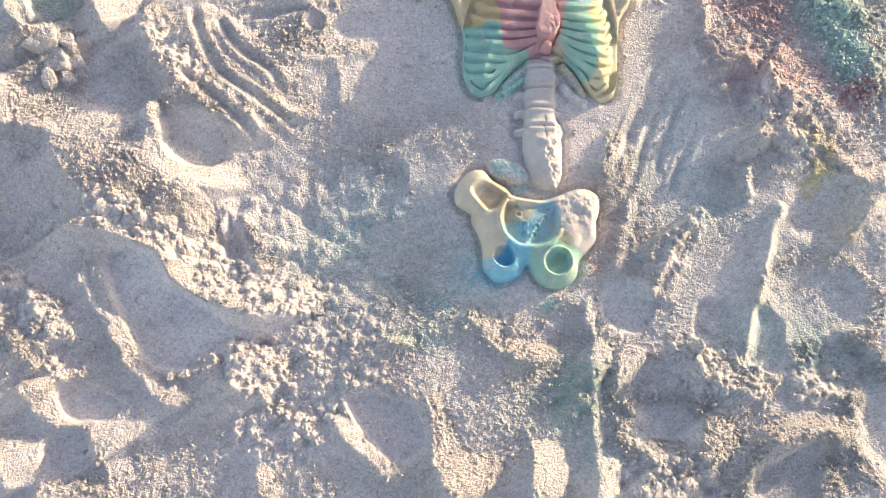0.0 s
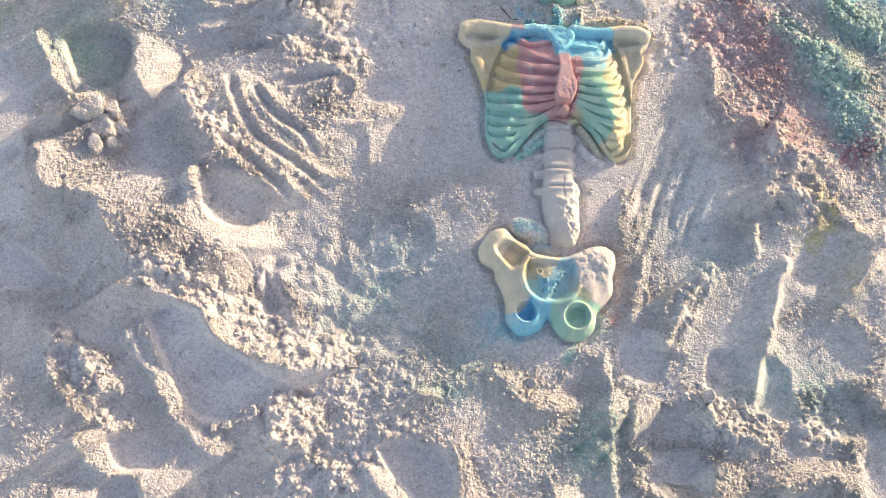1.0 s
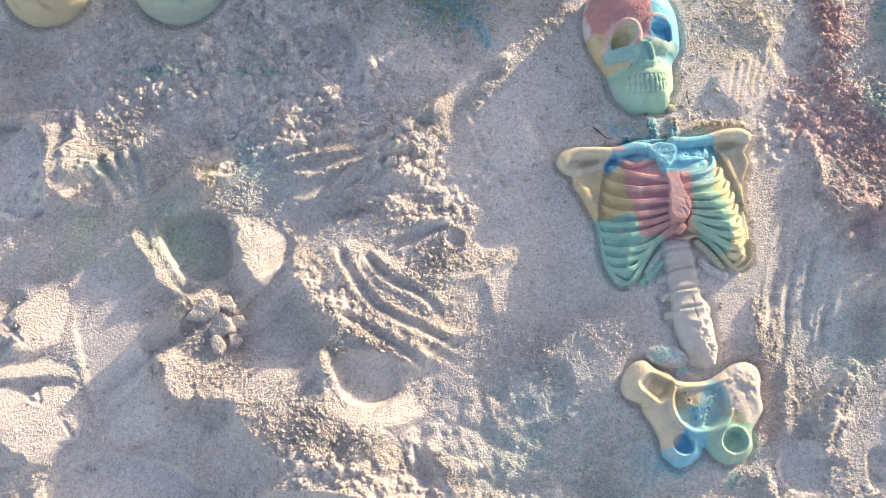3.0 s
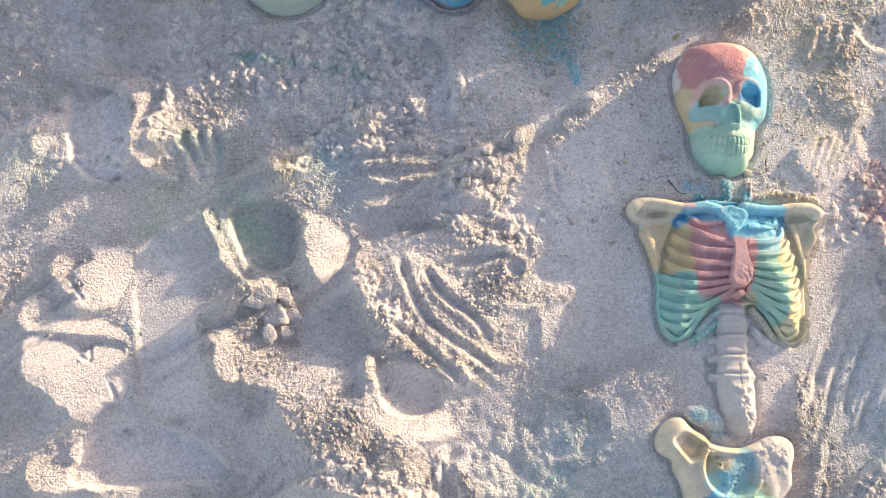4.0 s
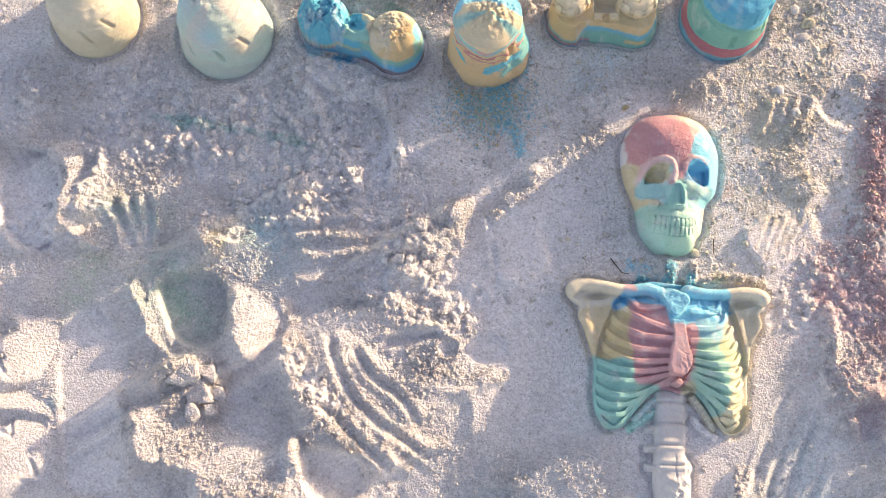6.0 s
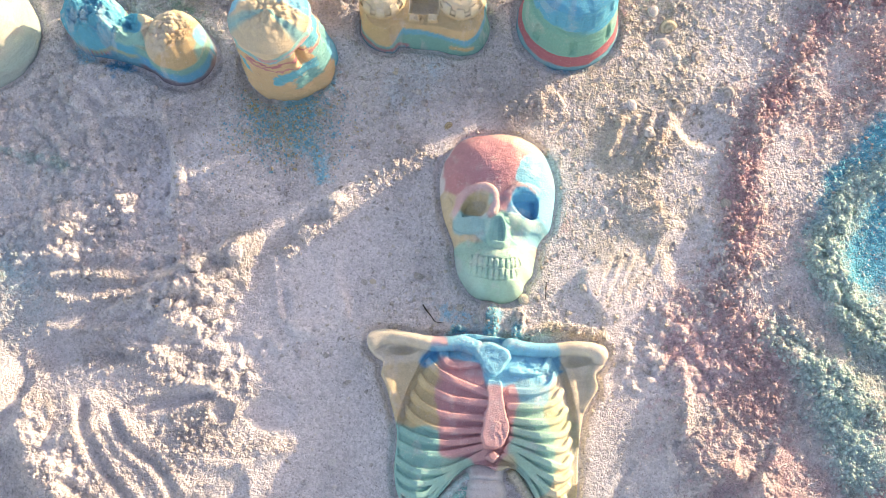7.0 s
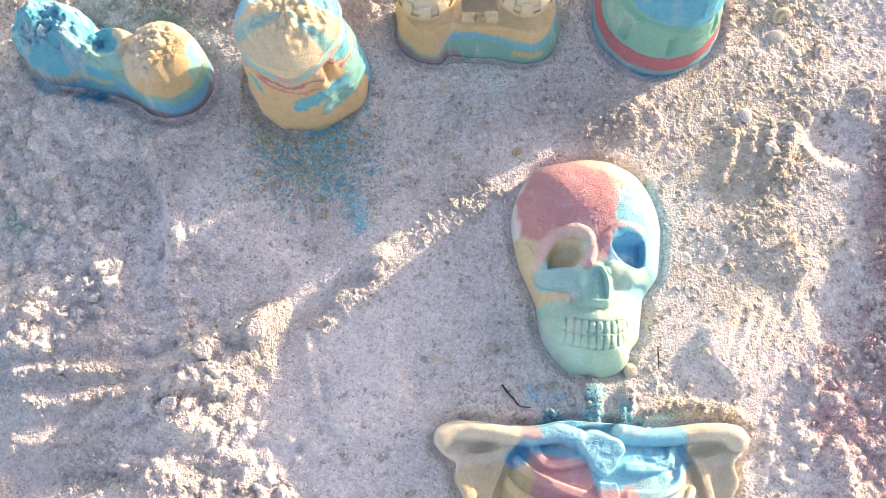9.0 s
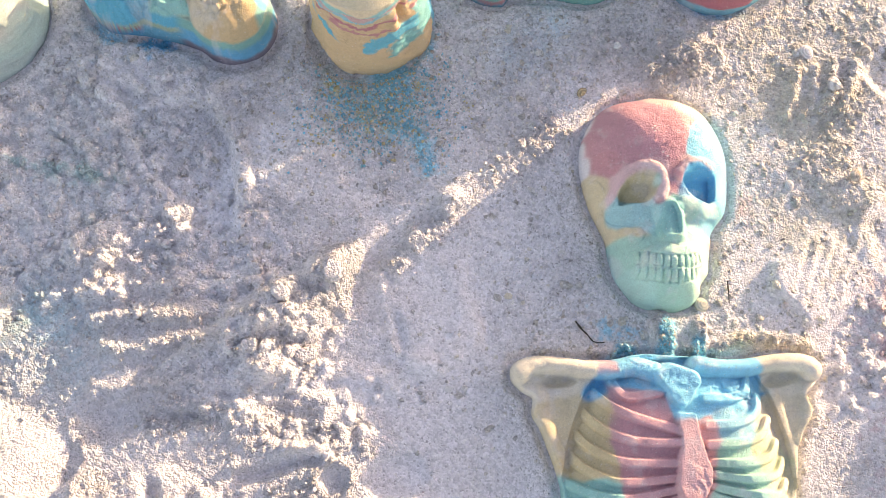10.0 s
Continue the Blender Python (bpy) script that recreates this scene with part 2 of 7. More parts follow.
TORSO = curve([(0.118, 0.912), (0.146, 0.910), (0.174, 0.908), (0.206, 0.912), (0.233, 0.910), (0.239, 0.901), (0.235, 0.889), (0.227, 0.880), (0.230, 0.866), (0.224, 0.854), (0.217, 0.840),
               (0.214, 0.821), (0.213, 0.800), (0.213, 0.775), (0.212, 0.754), (0.207, 0.740), (0.193, 0.734), (0.181, 0.742), (0.169, 0.759), (0.159, 0.774), (0.146, 0.782), (0.133, 0.777),
               (0.120, 0.782), (0.106, 0.781), (0.092, 0.770), (0.078, 0.752), (0.068, 0.739), (0.058, 0.734), (0.044, 0.736), (0.034, 0.753), (0.030, 0.778), (0.031, 0.803), (0.028, 0.821),
               (0.021, 0.842), (0.016, 0.856), (0.010, 0.867), (0.011, 0.880), (0.002, 0.886), (-0.006, 0.896), (-0.003, 0.908), (0.016, 0.912), (0.045, 0.909), (0.073, 0.909), (0.095, 0.913)], 4, True)
SPINE = curve([(0.103, 0.782), (0.103, 0.767), (0.101, 0.761), (0.094, 0.76), (0.093, 0.754), (0.101, 0.752), (0.103, 0.746), (0.102, 0.741), (0.093, 0.739), (0.091, 0.733), (0.095, 0.729), (0.102, 0.73), (0.104, 0.724), (0.103, 0.719), (0.094, 0.717), (0.092, 0.711),
               (0.095, 0.707), (0.103, 0.708), (0.104, 0.7), (0.102, 0.695), (0.094, 0.694), (0.093, 0.687), (0.098, 0.685), (0.103, 0.685), (0.103, 0.672), (0.105, 0.657), (0.108, 0.640), (0.113, 0.629), (0.126, 0.621), (0.142, 0.621), (0.149, 0.639), (0.149, 0.657),
               (0.149, 0.674), (0.148, 0.684), (0.15, 0.693), (0.144, 0.704), (0.142, 0.71), (0.146, 0.715), (0.141, 0.72), (0.145, 0.727), (0.142, 0.731), (0.145, 0.739), (0.141, 0.746), (0.145, 0.755), (0.14, 0.769), (0.137, 0.784)], 4, True)
PELVIS = curve([(0.043, 0.637), (0.057, 0.639), (0.069, 0.627), (0.085, 0.618), (0.091, 0.610), (0.107, 0.606), (0.127, 0.605), (0.142, 0.610), (0.160, 0.619), (0.177, 0.621), (0.190, 0.612),
                (0.192, 0.596), (0.188, 0.583), (0.188, 0.563), (0.179, 0.550), (0.169, 0.538), (0.167, 0.522), (0.161, 0.512), (0.149, 0.505), (0.132, 0.505), (0.120, 0.514), (0.114, 0.524),
                (0.109, 0.528), (0.102, 0.517), (0.089, 0.510), (0.075, 0.509), (0.066, 0.517), (0.060, 0.526), (0.060, 0.542), (0.055, 0.561), (0.047, 0.577), (0.045, 0.588), (0.029, 0.598),
                (0.026, 0.612), (0.032, 0.626)], 4, True)
GATE = curve([(-0.044, 1.254), (-0.039, 1.236), (-0.025, 1.225), (-0.006, 1.222), (0.002, 1.230), (0.018, 1.229), (0.043, 1.228), (0.057, 1.225), (0.074, 1.224), (0.090, 1.231), (0.099, 1.250),
              (0.097, 1.267), (0.087, 1.283), (0.064, 1.287), (0.046, 1.282), (0.021, 1.282), (0.001, 1.282), (-0.017, 1.284), (-0.034, 1.273)], 5, True)
DUMBBELL = curve([(-0.363, 1.224), (-0.354, 1.209), (-0.340, 1.200), (-0.312, 1.196), (-0.286, 1.190), (-0.265, 1.182), (-0.253, 1.173), (-0.236, 1.170), (-0.214, 1.177), (-0.202, 1.195), (-0.203, 1.215), (-0.216, 1.230), (-0.236, 1.238),
                  (-0.261, 1.236), (-0.283, 1.238), (-0.300, 1.246), (-0.320, 1.257), (-0.345, 1.256), (-0.359, 1.241)], 5, True)
TOWERS = {"bucket": (0.185, 1.268, 0.056), "striped": (-0.122, 1.204, 0.049), "white": (-0.459, 1.212, 0.061), "cream": (-0.63, 1.225, 0.055)}

# ---- the ground: one sheet of sand, fine where the walk passes, coarse out to the horizon ----
STEP = 0.0013
X0, X1, Y0, Y1 = -0.86, 0.60, 0.235, 1.40


def axis(*marks):
    """Grid lines: finest between the two middle marks, coarser to the outer ones, then ever wider out to the horizon."""
    lo, a, b, hi = marks
    inner = np.concatenate([np.arange(lo, a, 1.35 * STEP), np.arange(a, b, STEP), np.arange(b, hi, 1.35 * STEP)])
    out = STEP * np.cumsum(1.32 ** np.arange(1, 45))
    out = out[out < 400]
    return np.concatenate([lo - out[::-1], inner, inner[-1] + out])


GX, GY = axis(X0, -0.56, 0.42, X1), axis(Y0, 0.30, 1.32, Y1)
X, Y = np.meshgrid(GX, GY)
near = step(-0.25, 0.0, np.minimum(np.minimum(X - X0, X1 - X), np.minimum(Y - Y0, Y1 - Y)))
H = np.zeros(X.shape)
ROUGH = np.full(X.shape, 0.52)      # how crumbly the surface is
CALM = np.ones(X.shape)             # how much of the large swell is left
warp1, warp2 = fbm(X, Y, 0.045, 3, 301), fbm(X, Y, 0.045, 3, 351)
fray = fbm(X, Y, 0.014, 2, 401)


def window(points, reach):
    p = np.array(points, float).reshape(-1, 2)
    a, b = np.searchsorted(GX, (p[:, 0].min() - reach, p[:, 0].max() + reach))
    c, d = np.searchsorted(GY, (p[:, 1].min() - reach, p[:, 1].max() + reach))
    return slice(c, d), slice(a, b)


def dish(centre, rx, ry, turn=0, depth=0.014, rim=0.007, rough=0.12, waver=0.10):
    """A pressed hollow, such as a footprint, with a pushed-up, crumbly rim."""
    w = window([centre], 1.9 * max(rx, ry))
    q = oval(X[w], Y[w], centre, rx, ry, turn) + 1.3 * waver * warp1[w] + 0.05 * fray[w]
    depth, rim = 0.60 * depth, 0.40 * rim
    H[w] += -depth * (1 - step(0.55, 1.08, q)) + rim * np.exp(-((q - 1.18) / 0.2) ** 2) * (0.7 + 0.9 * warp2[w])
    floor = 1 - step(0.8, 1.05, q)
    edge = np.exp(-((q - 1.2) / 0.2) ** 2)
    ROUGH[w] += (rough - ROUGH[w]) * floor
    ROUGH[w] += 0.35 * edge * (rim > 0.0014)
    CALM[w] *= 1 - 0.6 * floor


def mound(centre, rx, ry, turn=0, height=0.016, rough=0.7, waver=0.22):
    """A heap with an uneven foot."""
    w = window([centre], 1.7 * max(rx, ry))
    q = oval(X[w], Y[w], centre, rx, ry, turn) + waver * warp1[w]
    k = 1 - step(0.15, 1.1, q)
    k = k * (1 - 0.4 * np.clip(((X[w] - centre[0]) * 0.84 + (Y[w] - centre[1]) * 0.54) / max(rx, ry), -1, 1))
    H[w] += 0.72 * height * k * (0.9 + 0.35 * warp2[w] + 0.12 * fray[w])
    ROUGH[w] += (rough - ROUGH[w]) * np.minimum(k, 1)


def ridge(points, wide, height, rough=0.7, waver=0.6):
    """A crest of thrown-up sand along a line."""
    line = curve(points, 4)
    w = window(line, 3 * wide)
    d, t = line_distance(X[w] + waver * wide * warp1[w], Y[w] + waver * wide * warp2[w], line)
    ends = step(-0.02, 0.10, t) * (1 - step(0.90, 1.02, t))
    k = np.exp(-(d / wide) ** 2) * ends
    if wide > 0.009:
        side, _ = line_distance(X[w], Y[w], line + wide * np.array((0.92, 0.60)))
        k = np.maximum(k, 0.75 * np.exp(-(side / (1.25 * wide)) ** 2) * ends)
    H[w] += 0.68 * height * k * (0.9 + 0.38 * warp2[w] + 0.2 * fray[w])
    ROUGH[w] += (rough - ROUGH[w]) * k * 0.9


def drag(points, wide, depth, rough=0.2, bank=0.6):
    """The groove of a finger or stick, with banks on both sides."""
    line = curve(points, 4)
    w = window(line, 4 * wide)
    d, t = line_distance(X[w] + 0.2 * wide * warp1[w], Y[w] + 0.2 * wide * warp2[w], line)
    ends = step(-0.02, 0.08, t) * (1 - step(0.92, 1.02, t))
    H[w] += 0.55 * depth * ends * (-np.exp(-(d / wide) ** 2) + bank * np.exp(-((d - 1.9 * wide) / (0.8 * wide)) ** 2) * (0.9 + 0.6 * warp2[w]))
    k = np.exp(-(d / wide) ** 2) * ends
    ROUGH[w] += (rough - ROUGH[w]) * k


def slab(centre, rx, ry, turn, height, lean=0.0, rough=0.25):
    """A flat-topped, sharp-edged piece of firm sand; lean: how far it rises from end to end."""
    w = window([centre], 1.6 * max(rx, ry))
    c, s = math.cos(radians(turn)), math.sin(radians(turn))
    u, v = X[w] - centre[0], Y[w] - centre[1]
    a, b = (u * c + v * s) / rx, (v * c - u * s) / ry
    q = (np.abs(a) ** 5 + np.abs(b) ** 5) ** 0.2 + 0.2 * warp1[w] + 0.07 * fray[w]
    k = 1 - step(0.72, 1.04, q)
    H[w] += k * (height + lean * a)
    ROUGH[w] += (rough - ROUGH[w]) * k
    CALM[w] *= 1 - 0.5 * k


def texture(centre, rx, ry, turn, rough, calm=1.0):
    """Change how crumbly and how swelling a stretch is."""
    w = window([centre], 1.5 * max(rx, ry))
    k = 1 - step(0.6, 1.2, oval(X[w], Y[w], centre, rx, ry, turn) + 0.15 * warp1[w])
    ROUGH[w] += (rough - ROUGH[w]) * k
    CALM[w] *= 1 - (1 - calm) * k


LIT = np.zeros(X.shape)             # how steeply the sand rises away from the sun


def lit(outline, slope, rough=0.6):
    """A slope of loose sand that faces the sun, from its foot up to its crest."""
    w = window(outline, 0.012)
    d = inside_distance(X[w], Y[w], curve(outline, 4, True)) + 0.0042 * warp1[w] + 0.0022 * fray[w]
    k = step(-0.0015, 0.002, d)
    LIT[w] = np.maximum(LIT[w], 2.0 * slope * k * (0.9 + 0.35 * warp2[w]))
    ROUGH[w] += (rough - ROUGH[w]) * k
    CALM[w] *= 1 - 0.6 * k


def hollow(outline, depth, rough=0.1):
    """Sand pressed down flat, such as a foot leaves, with a firm edge."""
    w = window(outline, 0.012)
    d = inside_distance(X[w], Y[w], curve(outline, 4, True)) + 0.0020 * warp1[w] + 0.0008 * fray[w]
    k = step(-0.002, 0.007, d)
    H[w] -= depth * k
    LIT[w] *= 1 - k
    ROUGH[w] += (rough - ROUGH[w]) * k
    CALM[w] *= 1 - 0.75 * k


def sampled(field, rows, cols):
    """A field's values between its cells."""
    i = np.clip(np.floor(rows).astype(int), 0, field.shape[0] - 2)
    j = np.clip(np.floor(cols).astype(int), 0, field.shape[1] - 2)
    a, b = np.clip(rows - i, 0, 1), np.clip(cols - j, 0, 1)
    return (field[i, j] * (1 - a) + field[i + 1, j] * a) * (1 - b) + (field[i, j + 1] * (1 - a) + field[i + 1, j + 1] * a) * b


def raised_slopes():
    """Heights of all the slopes: each rises away from the sun, breaks off at its crest and falls away gently behind."""
    sx, sy, d = math.cos(radians(SUN_TURN)), math.sin(radians(SUN_TURN)), 0.0014
    corners = [(x, y) for x in (X0, X1) for y in (Y0, Y1)]
    us, vs = [-(x * sx + y * sy) for x, y in corners], [y * sx - x * sy for x, y in corners]
    u, v = np.meshgrid(np.arange(min(us), max(us), d), np.arange(min(vs), max(vs), d), indexing="ij")
    x, y = -u * sx - v * sy, v * sx - u * sy
    slope = sampled(LIT, np.interp(y, GY, np.arange(len(GY))), np.interp(x, GX, np.arange(len(GX))))
    slope *= (x > X0 + 0.02) & (x < X1 - 0.02) & (y > Y0 + 0.01) & (y < Y1 - 0.02)
    high, now, edge = np.zeros(u.shape), np.zeros(u.shape[1]), np.zeros(u.shape[1])
    for k in range(len(u)):
        rising = slope[k] > 0.03
        edge = np.where(rising, 1.0, edge * 0.80)
        now = np.where(rising, now * math.exp(-d / 0.12) + slope[k] * d, np.maximum(now * math.exp(-d / 0.09) - (0.09 + 0.7 * edge) * d, 0))
        high[k] = now
    for _ in range(2):
        high[:, 1:-1] = 0.25 * high[:, :-2] + 0.5 * high[:, 1:-1] + 0.25 * high[:, 2:]
        high[1:-1] = 0.25 * high[:-2] + 0.5 * high[1:-1] + 0.25 * high[2:]
    inner = (X > X0) & (X < X1) & (Y > Y0) & (Y < Y1)
    back = sampled(high, (-(X * sx + Y * sy) - min(us)) / d, (Y * sx - X * sy - min(vs)) / d)
    return np.where(inner, back, 0)


CLODDY = np.zeros(X.shape)          # how thickly broken clods lie


def cloddy(points, reach, amount=1.0):
    """Strew broken clods along a line or about a point."""
    line = curve(points, 4) if len(points) > 1 else np.array([points[0], points[0]])
    w = window(line, 2.0 * reach)
    d, _ = line_distance(X[w], Y[w], line)
    CLODDY[w] = np.maximum(CLODDY[w], amount * (1 - step(0.5, 1.25, d / reach + 0.30 * warp1[w])))


# levelled stretches round the moulded pieces
texture((0.045, 1.071), 0.30, 0.26, 10, 0.40, 0.30)
texture((-0.031, 0.832), 0.12, 0.26, 0, 0.26, 0.25)
texture((0.243, 1.122), 0.22, 0.30, 0, 0.42, 0.55)
texture((0.126, 0.814), 0.17, 0.22, 0, 0.25, 0.15)
texture((0.103, 0.570), 0.13, 0.10, 0, 0.25, 0.15)
texture((0.117, 1.034), 0.13, 0.15, 0, 0.28, 0.15)
texture((-0.100, 1.238), 0.36, 0.12, 0, 0.55, 0.25)
texture((-0.353, 1.078), 0.19, 0.15, 0, 0.80, 0.9)
texture((-0.212, 1.298), 0.40, 0.05, 0, 0.9, 0.9)
texture((-0.306, 1.154), 0.12, 0.08, 0, 0.85, 0.9)

# broken ground before the castles
cloddy([(-0.592, 1.079), (-0.480, 1.070), (-0.378, 1.093), (-0.273, 1.068)], 0.050)
cloddy([(-0.396, 1.132), (-0.320, 1.112), (-0.248, 1.030)], 0.055)
cloddy([(-0.599, 1.143), (-0.508, 1.124)], 0.045, 0.8)
cloddy([(-0.795, 1.105), (-0.721, 1.102)], 0.045, 0.9)
cloddy([(-0.359, 1.038), (-0.314, 1.026), (-0.270, 1.021)], 0.040)
cloddy([(-0.809, 1.002), (-0.731, 0.961), (-0.672, 0.957)], 0.035, 0.5)
cloddy([(-0.409, 1.120), (-0.358, 1.110), (-0.342, 1.047), (-0.374, 1.013)], 0.055)
cloddy([(-0.366, 1.190), (-0.355, 1.151), (-0.354, 1.107)], 0.040)
cloddy([(-0.325, 1.163), (-0.276, 1.159), (-0.238, 1.145)], 0.026, 0.8)
cloddy([(-0.307, 1.116), (-0.300, 1.110)], 0.016)
cloddy([(-0.179, 0.965), (-0.192, 0.918), (-0.219, 0.894)], 0.040, 0.7)
cloddy([(-0.118, 0.871), (-0.161, 0.868)], 0.030, 0.6)
cloddy([(-0.324, 1.292), (-0.199, 1.292), (-0.068, 1.305)], 0.035, 0.9)
mound((-0.149, 0.556), 0.19, 0.15, 0, -0.026, 0.30, 0.1)

# the lower stretch: crests and finger marks
texture((-0.113, 0.622), 0.13, 0.13, -20, 0.34, 0.25)
texture((0.397, 0.542), 0.14, 0.12, 0, 0.34, 0.35)
ridge([(0.313, 0.607), (0.285, 0.566), (0.263, 0.523), (0.249, 0.495)], 0.011, 0.020, 0.45, 0.3)
ridge([(0.405, 0.618), (0.389, 0.578), (0.376, 0.527), (0.365, 0.485), (0.355, 0.437)], 0.0075, 0.018, 0.3, 0.2)
dish((0.257, 0.394), 0.042, 0.030, 0, 0.010, 0.004, 0.5)
dish((0.263, 0.351), 0.044, 0.030, 0, 0.014, 0.005, 0.15)
dish((0.466, 0.428), 0.040, 0.034, 0, 0.018, 0.004, 0.5)
dish((0.396, 0.307), 0.050, 0.034, 40, 0.014, 0.004, 0.4)
dish((0.515, 0.356), 0.042, 0.060, 20, 0.014, 0.006, 0.3)
ridge([(0.322, 0.896), (0.319, 0.855), (0.316, 0.819)], 0.008, 0.012, 0.4, 0.3)
ridge([(0.316, 0.819), (0.341, 0.804), (0.370, 0.802)], 0.012, 0.009)
ridge([(0.381, 0.795), (0.412, 0.765), (0.417, 0.727), (0.397, 0.680)], 0.020, 0.018)
ridge([(0.368, 0.661), (0.363, 0.638), (0.368, 0.619)], 0.006, 0.008, 0.3, 0.3)
ridge([(0.444, 0.697), (0.467, 0.668), (0.491, 0.653), (0.523, 0.649)], 0.009, 0.011, 0.6)
ridge([(0.531, 0.671), (0.526, 0.645), (0.506, 0.611), (0.468, 0.574)], 0.010, 0.011, 0.6)
dish((0.450, 0.609), 0.048, 0.040, 20, 0.008, 0.003, 0.3)
dish((0.440, 0.498), 0.055, 0.045, 0, 0.009, 0.004, 0.3)
ridge([(0.435, 0.720), (0.455, 0.706), (0.446, 0.675)], 0.012, 0.010, 0.9)
texture((0.284, 0.706), 0.05, 0.10, 0, 0.2, 0.4)
for k in range(4):
    drag([(0.250, 0.765), (0.250, 0.712), (0.241, 0.659)] + np.array((0.015 * k + 0.005 * (k % 2), -0.008 * k)), 0.0034, 0.0009)
texture((0.205, 0.577), 0.035, 0.10, 0, 0.65, 0.8)
ridge([(0.213, 0.643), (0.206, 0.592), (0.209, 0.542)], 0.016, 0.003, 0.8)


# the hand-drawn fans beside the torso
lit([(-0.282, 0.829), (-0.270, 0.834), (-0.242, 0.817), (-0.215, 0.800), (-0.195, 0.779), (-0.219, 0.786), (-0.254, 0.806)], 0.28, 0.8)
lit([(-0.278, 0.799), (-0.267, 0.801), (-0.260, 0.778), (-0.234, 0.751), (-0.199, 0.728), (-0.172, 0.715), (-0.142, 0.712), (-0.144, 0.695), (-0.178, 0.700), (-0.214, 0.716), (-0.250, 0.743), (-0.272, 0.771)], 0.28, 0.8)
lit([(-0.312, 0.771), (-0.294, 0.770), (-0.267, 0.749), (-0.239, 0.729), (-0.211, 0.709), (-0.181, 0.684), (-0.187, 0.668), (-0.216, 0.680), (-0.253, 0.707), (-0.288, 0.730), (-0.307, 0.752)], 0.28, 0.9)
lit([(-0.199, 0.753), (-0.164, 0.754), (-0.165, 0.737), (-0.188, 0.739)], 0.26, 0.8)
lit([(-0.185, 0.783), (-0.144, 0.781), (-0.116, 0.778), (-0.144, 0.770), (-0.182, 0.772)], 0.24, 0.9)
lit([(-0.297, 0.828), (-0.288, 0.821), (-0.287, 0.798), (-0.269, 0.770), (-0.276, 0.766), (-0.293, 0.791), (-0.300, 0.813)], 0.26, 0.8)
hollow([(-0.731, 1.022), (-0.698, 1.046), (-0.660, 1.034), (-0.645, 0.989), (-0.638, 0.944), (-0.651, 0.913), (-0.686, 0.911), (-0.720, 0.946)], 0.01, 0.2)
hollow([(-0.112, 0.984), (-0.072, 0.994), (-0.049, 0.965), (-0.051, 0.920), (-0.087, 0.911), (-0.106, 0.939)], 0.002, 0.06)
lit([(-0.261, 0.870), (-0.183, 0.886), (-0.107, 0.869), (-0.100, 0.793), (-0.133, 0.735), (-0.192, 0.673), (-0.282, 0.681), (-0.333, 0.751), (-0.353, 0.821), (-0.317, 0.860)], 0.055, 0.55)
drag([(-0.289, 0.821), (-0.274, 0.777), (-0.247, 0.740), (-0.199, 0.709), (-0.161, 0.687)], 0.005, 0.012, 0.35, 0.3)
drag([(-0.298, 0.743), (-0.248, 0.702), (-0.206, 0.669)], 0.005, 0.012, 0.35, 0.3)
drag([(-0.261, 0.813), (-0.237, 0.780), (-0.202, 0.757), (-0.177, 0.725)], 0.005, 0.011, 0.35, 0.3)
drag([(-0.226, 0.819), (-0.195, 0.826), (-0.156, 0.837)], 0.0050, 0.014, 0.2, 0.2)
ridge([(-0.246, 0.859), (-0.210, 0.850), (-0.170, 0.842)], 0.008, 0.005, 0.8)
ridge([(-0.230, 0.827), (-0.195, 0.840), (-0.153, 0.846)], 0.007, 0.005, 0.8)
dish((-0.148, 0.818), 0.014, 0.012, 0, 0.007, 0.006, 0.3)
mound((-0.172, 0.794), 0.030, 0.026, 0, 0.003, 0.9)
ridge([(-0.164, 0.788), (-0.129, 0.786), (-0.087, 0.794)], 0.008, 0.004, 0.9)
ridge([(-0.116, 0.776), (-0.110, 0.741), (-0.111, 0.713)], 0.010, 0.006, 0.5)
ridge([(-0.366, 0.974), (-0.311, 0.975), (-0.245, 0.977), (-0.202, 0.985)], 0.0085, 0.010, 0.75, 0.5)
ridge([(-0.353, 0.952), (-0.295, 0.950), (-0.237, 0.955), (-0.194, 0.968)], 0.0075, 0.010, 0.75, 0.5)
ridge([(-0.344, 0.925), (-0.286, 0.925), (-0.229, 0.933), (-0.200, 0.942)], 0.0080, 0.011, 0.8, 0.5)
ridge([(-0.349, 0.892), (-0.291, 0.890), (-0.234, 0.896), (-0.177, 0.906)], 0.0080, 0.009, 0.7, 0.5)
ridge([(-0.304, 0.870), (-0.233, 0.877), (-0.147, 0.882)], 0.0080, 0.008, 0.8, 0.5)
mound((-0.179, 0.957), 0.036, 0.046, 20, 0.013, 1.1)
mound((-0.147, 0.986), 0.016, 0.028, 0, 0.014, 0.9)
mound((-0.199, 0.914), 0.036, 0.020, -15, 0.010, 1.1)
mound((-0.218, 0.868), 0.040, 0.012, -10, 0.009, 0.9)
mound((-0.332, 1.021), 0.016, 0.020, 0, 0.012, 0.9)
ridge([(-0.141, 0.905), (-0.101, 0.898), (-0.068, 0.905)], 0.008, 0.004, 0.4)
slab((-0.069, 0.952), 0.048, 0.036, -72, 0.004, 0.003, 0.14)
ridge([(-0.111, 0.988), (-0.106, 0.950), (-0.096, 0.911)], 0.005, 0.006, 0.3, 0.3)
ridge([(0.050, 1.119), (-0.006, 1.077), (-0.053, 1.049), (-0.082, 1.013), (-0.103, 0.991)], 0.014, 0.007, 0.85)
mound((-0.053, 1.046), 0.014, 0.012, 0, 0.009, 0.8)
mound((-0.084, 1.011), 0.012, 0.014, 0, 0.009, 0.8)

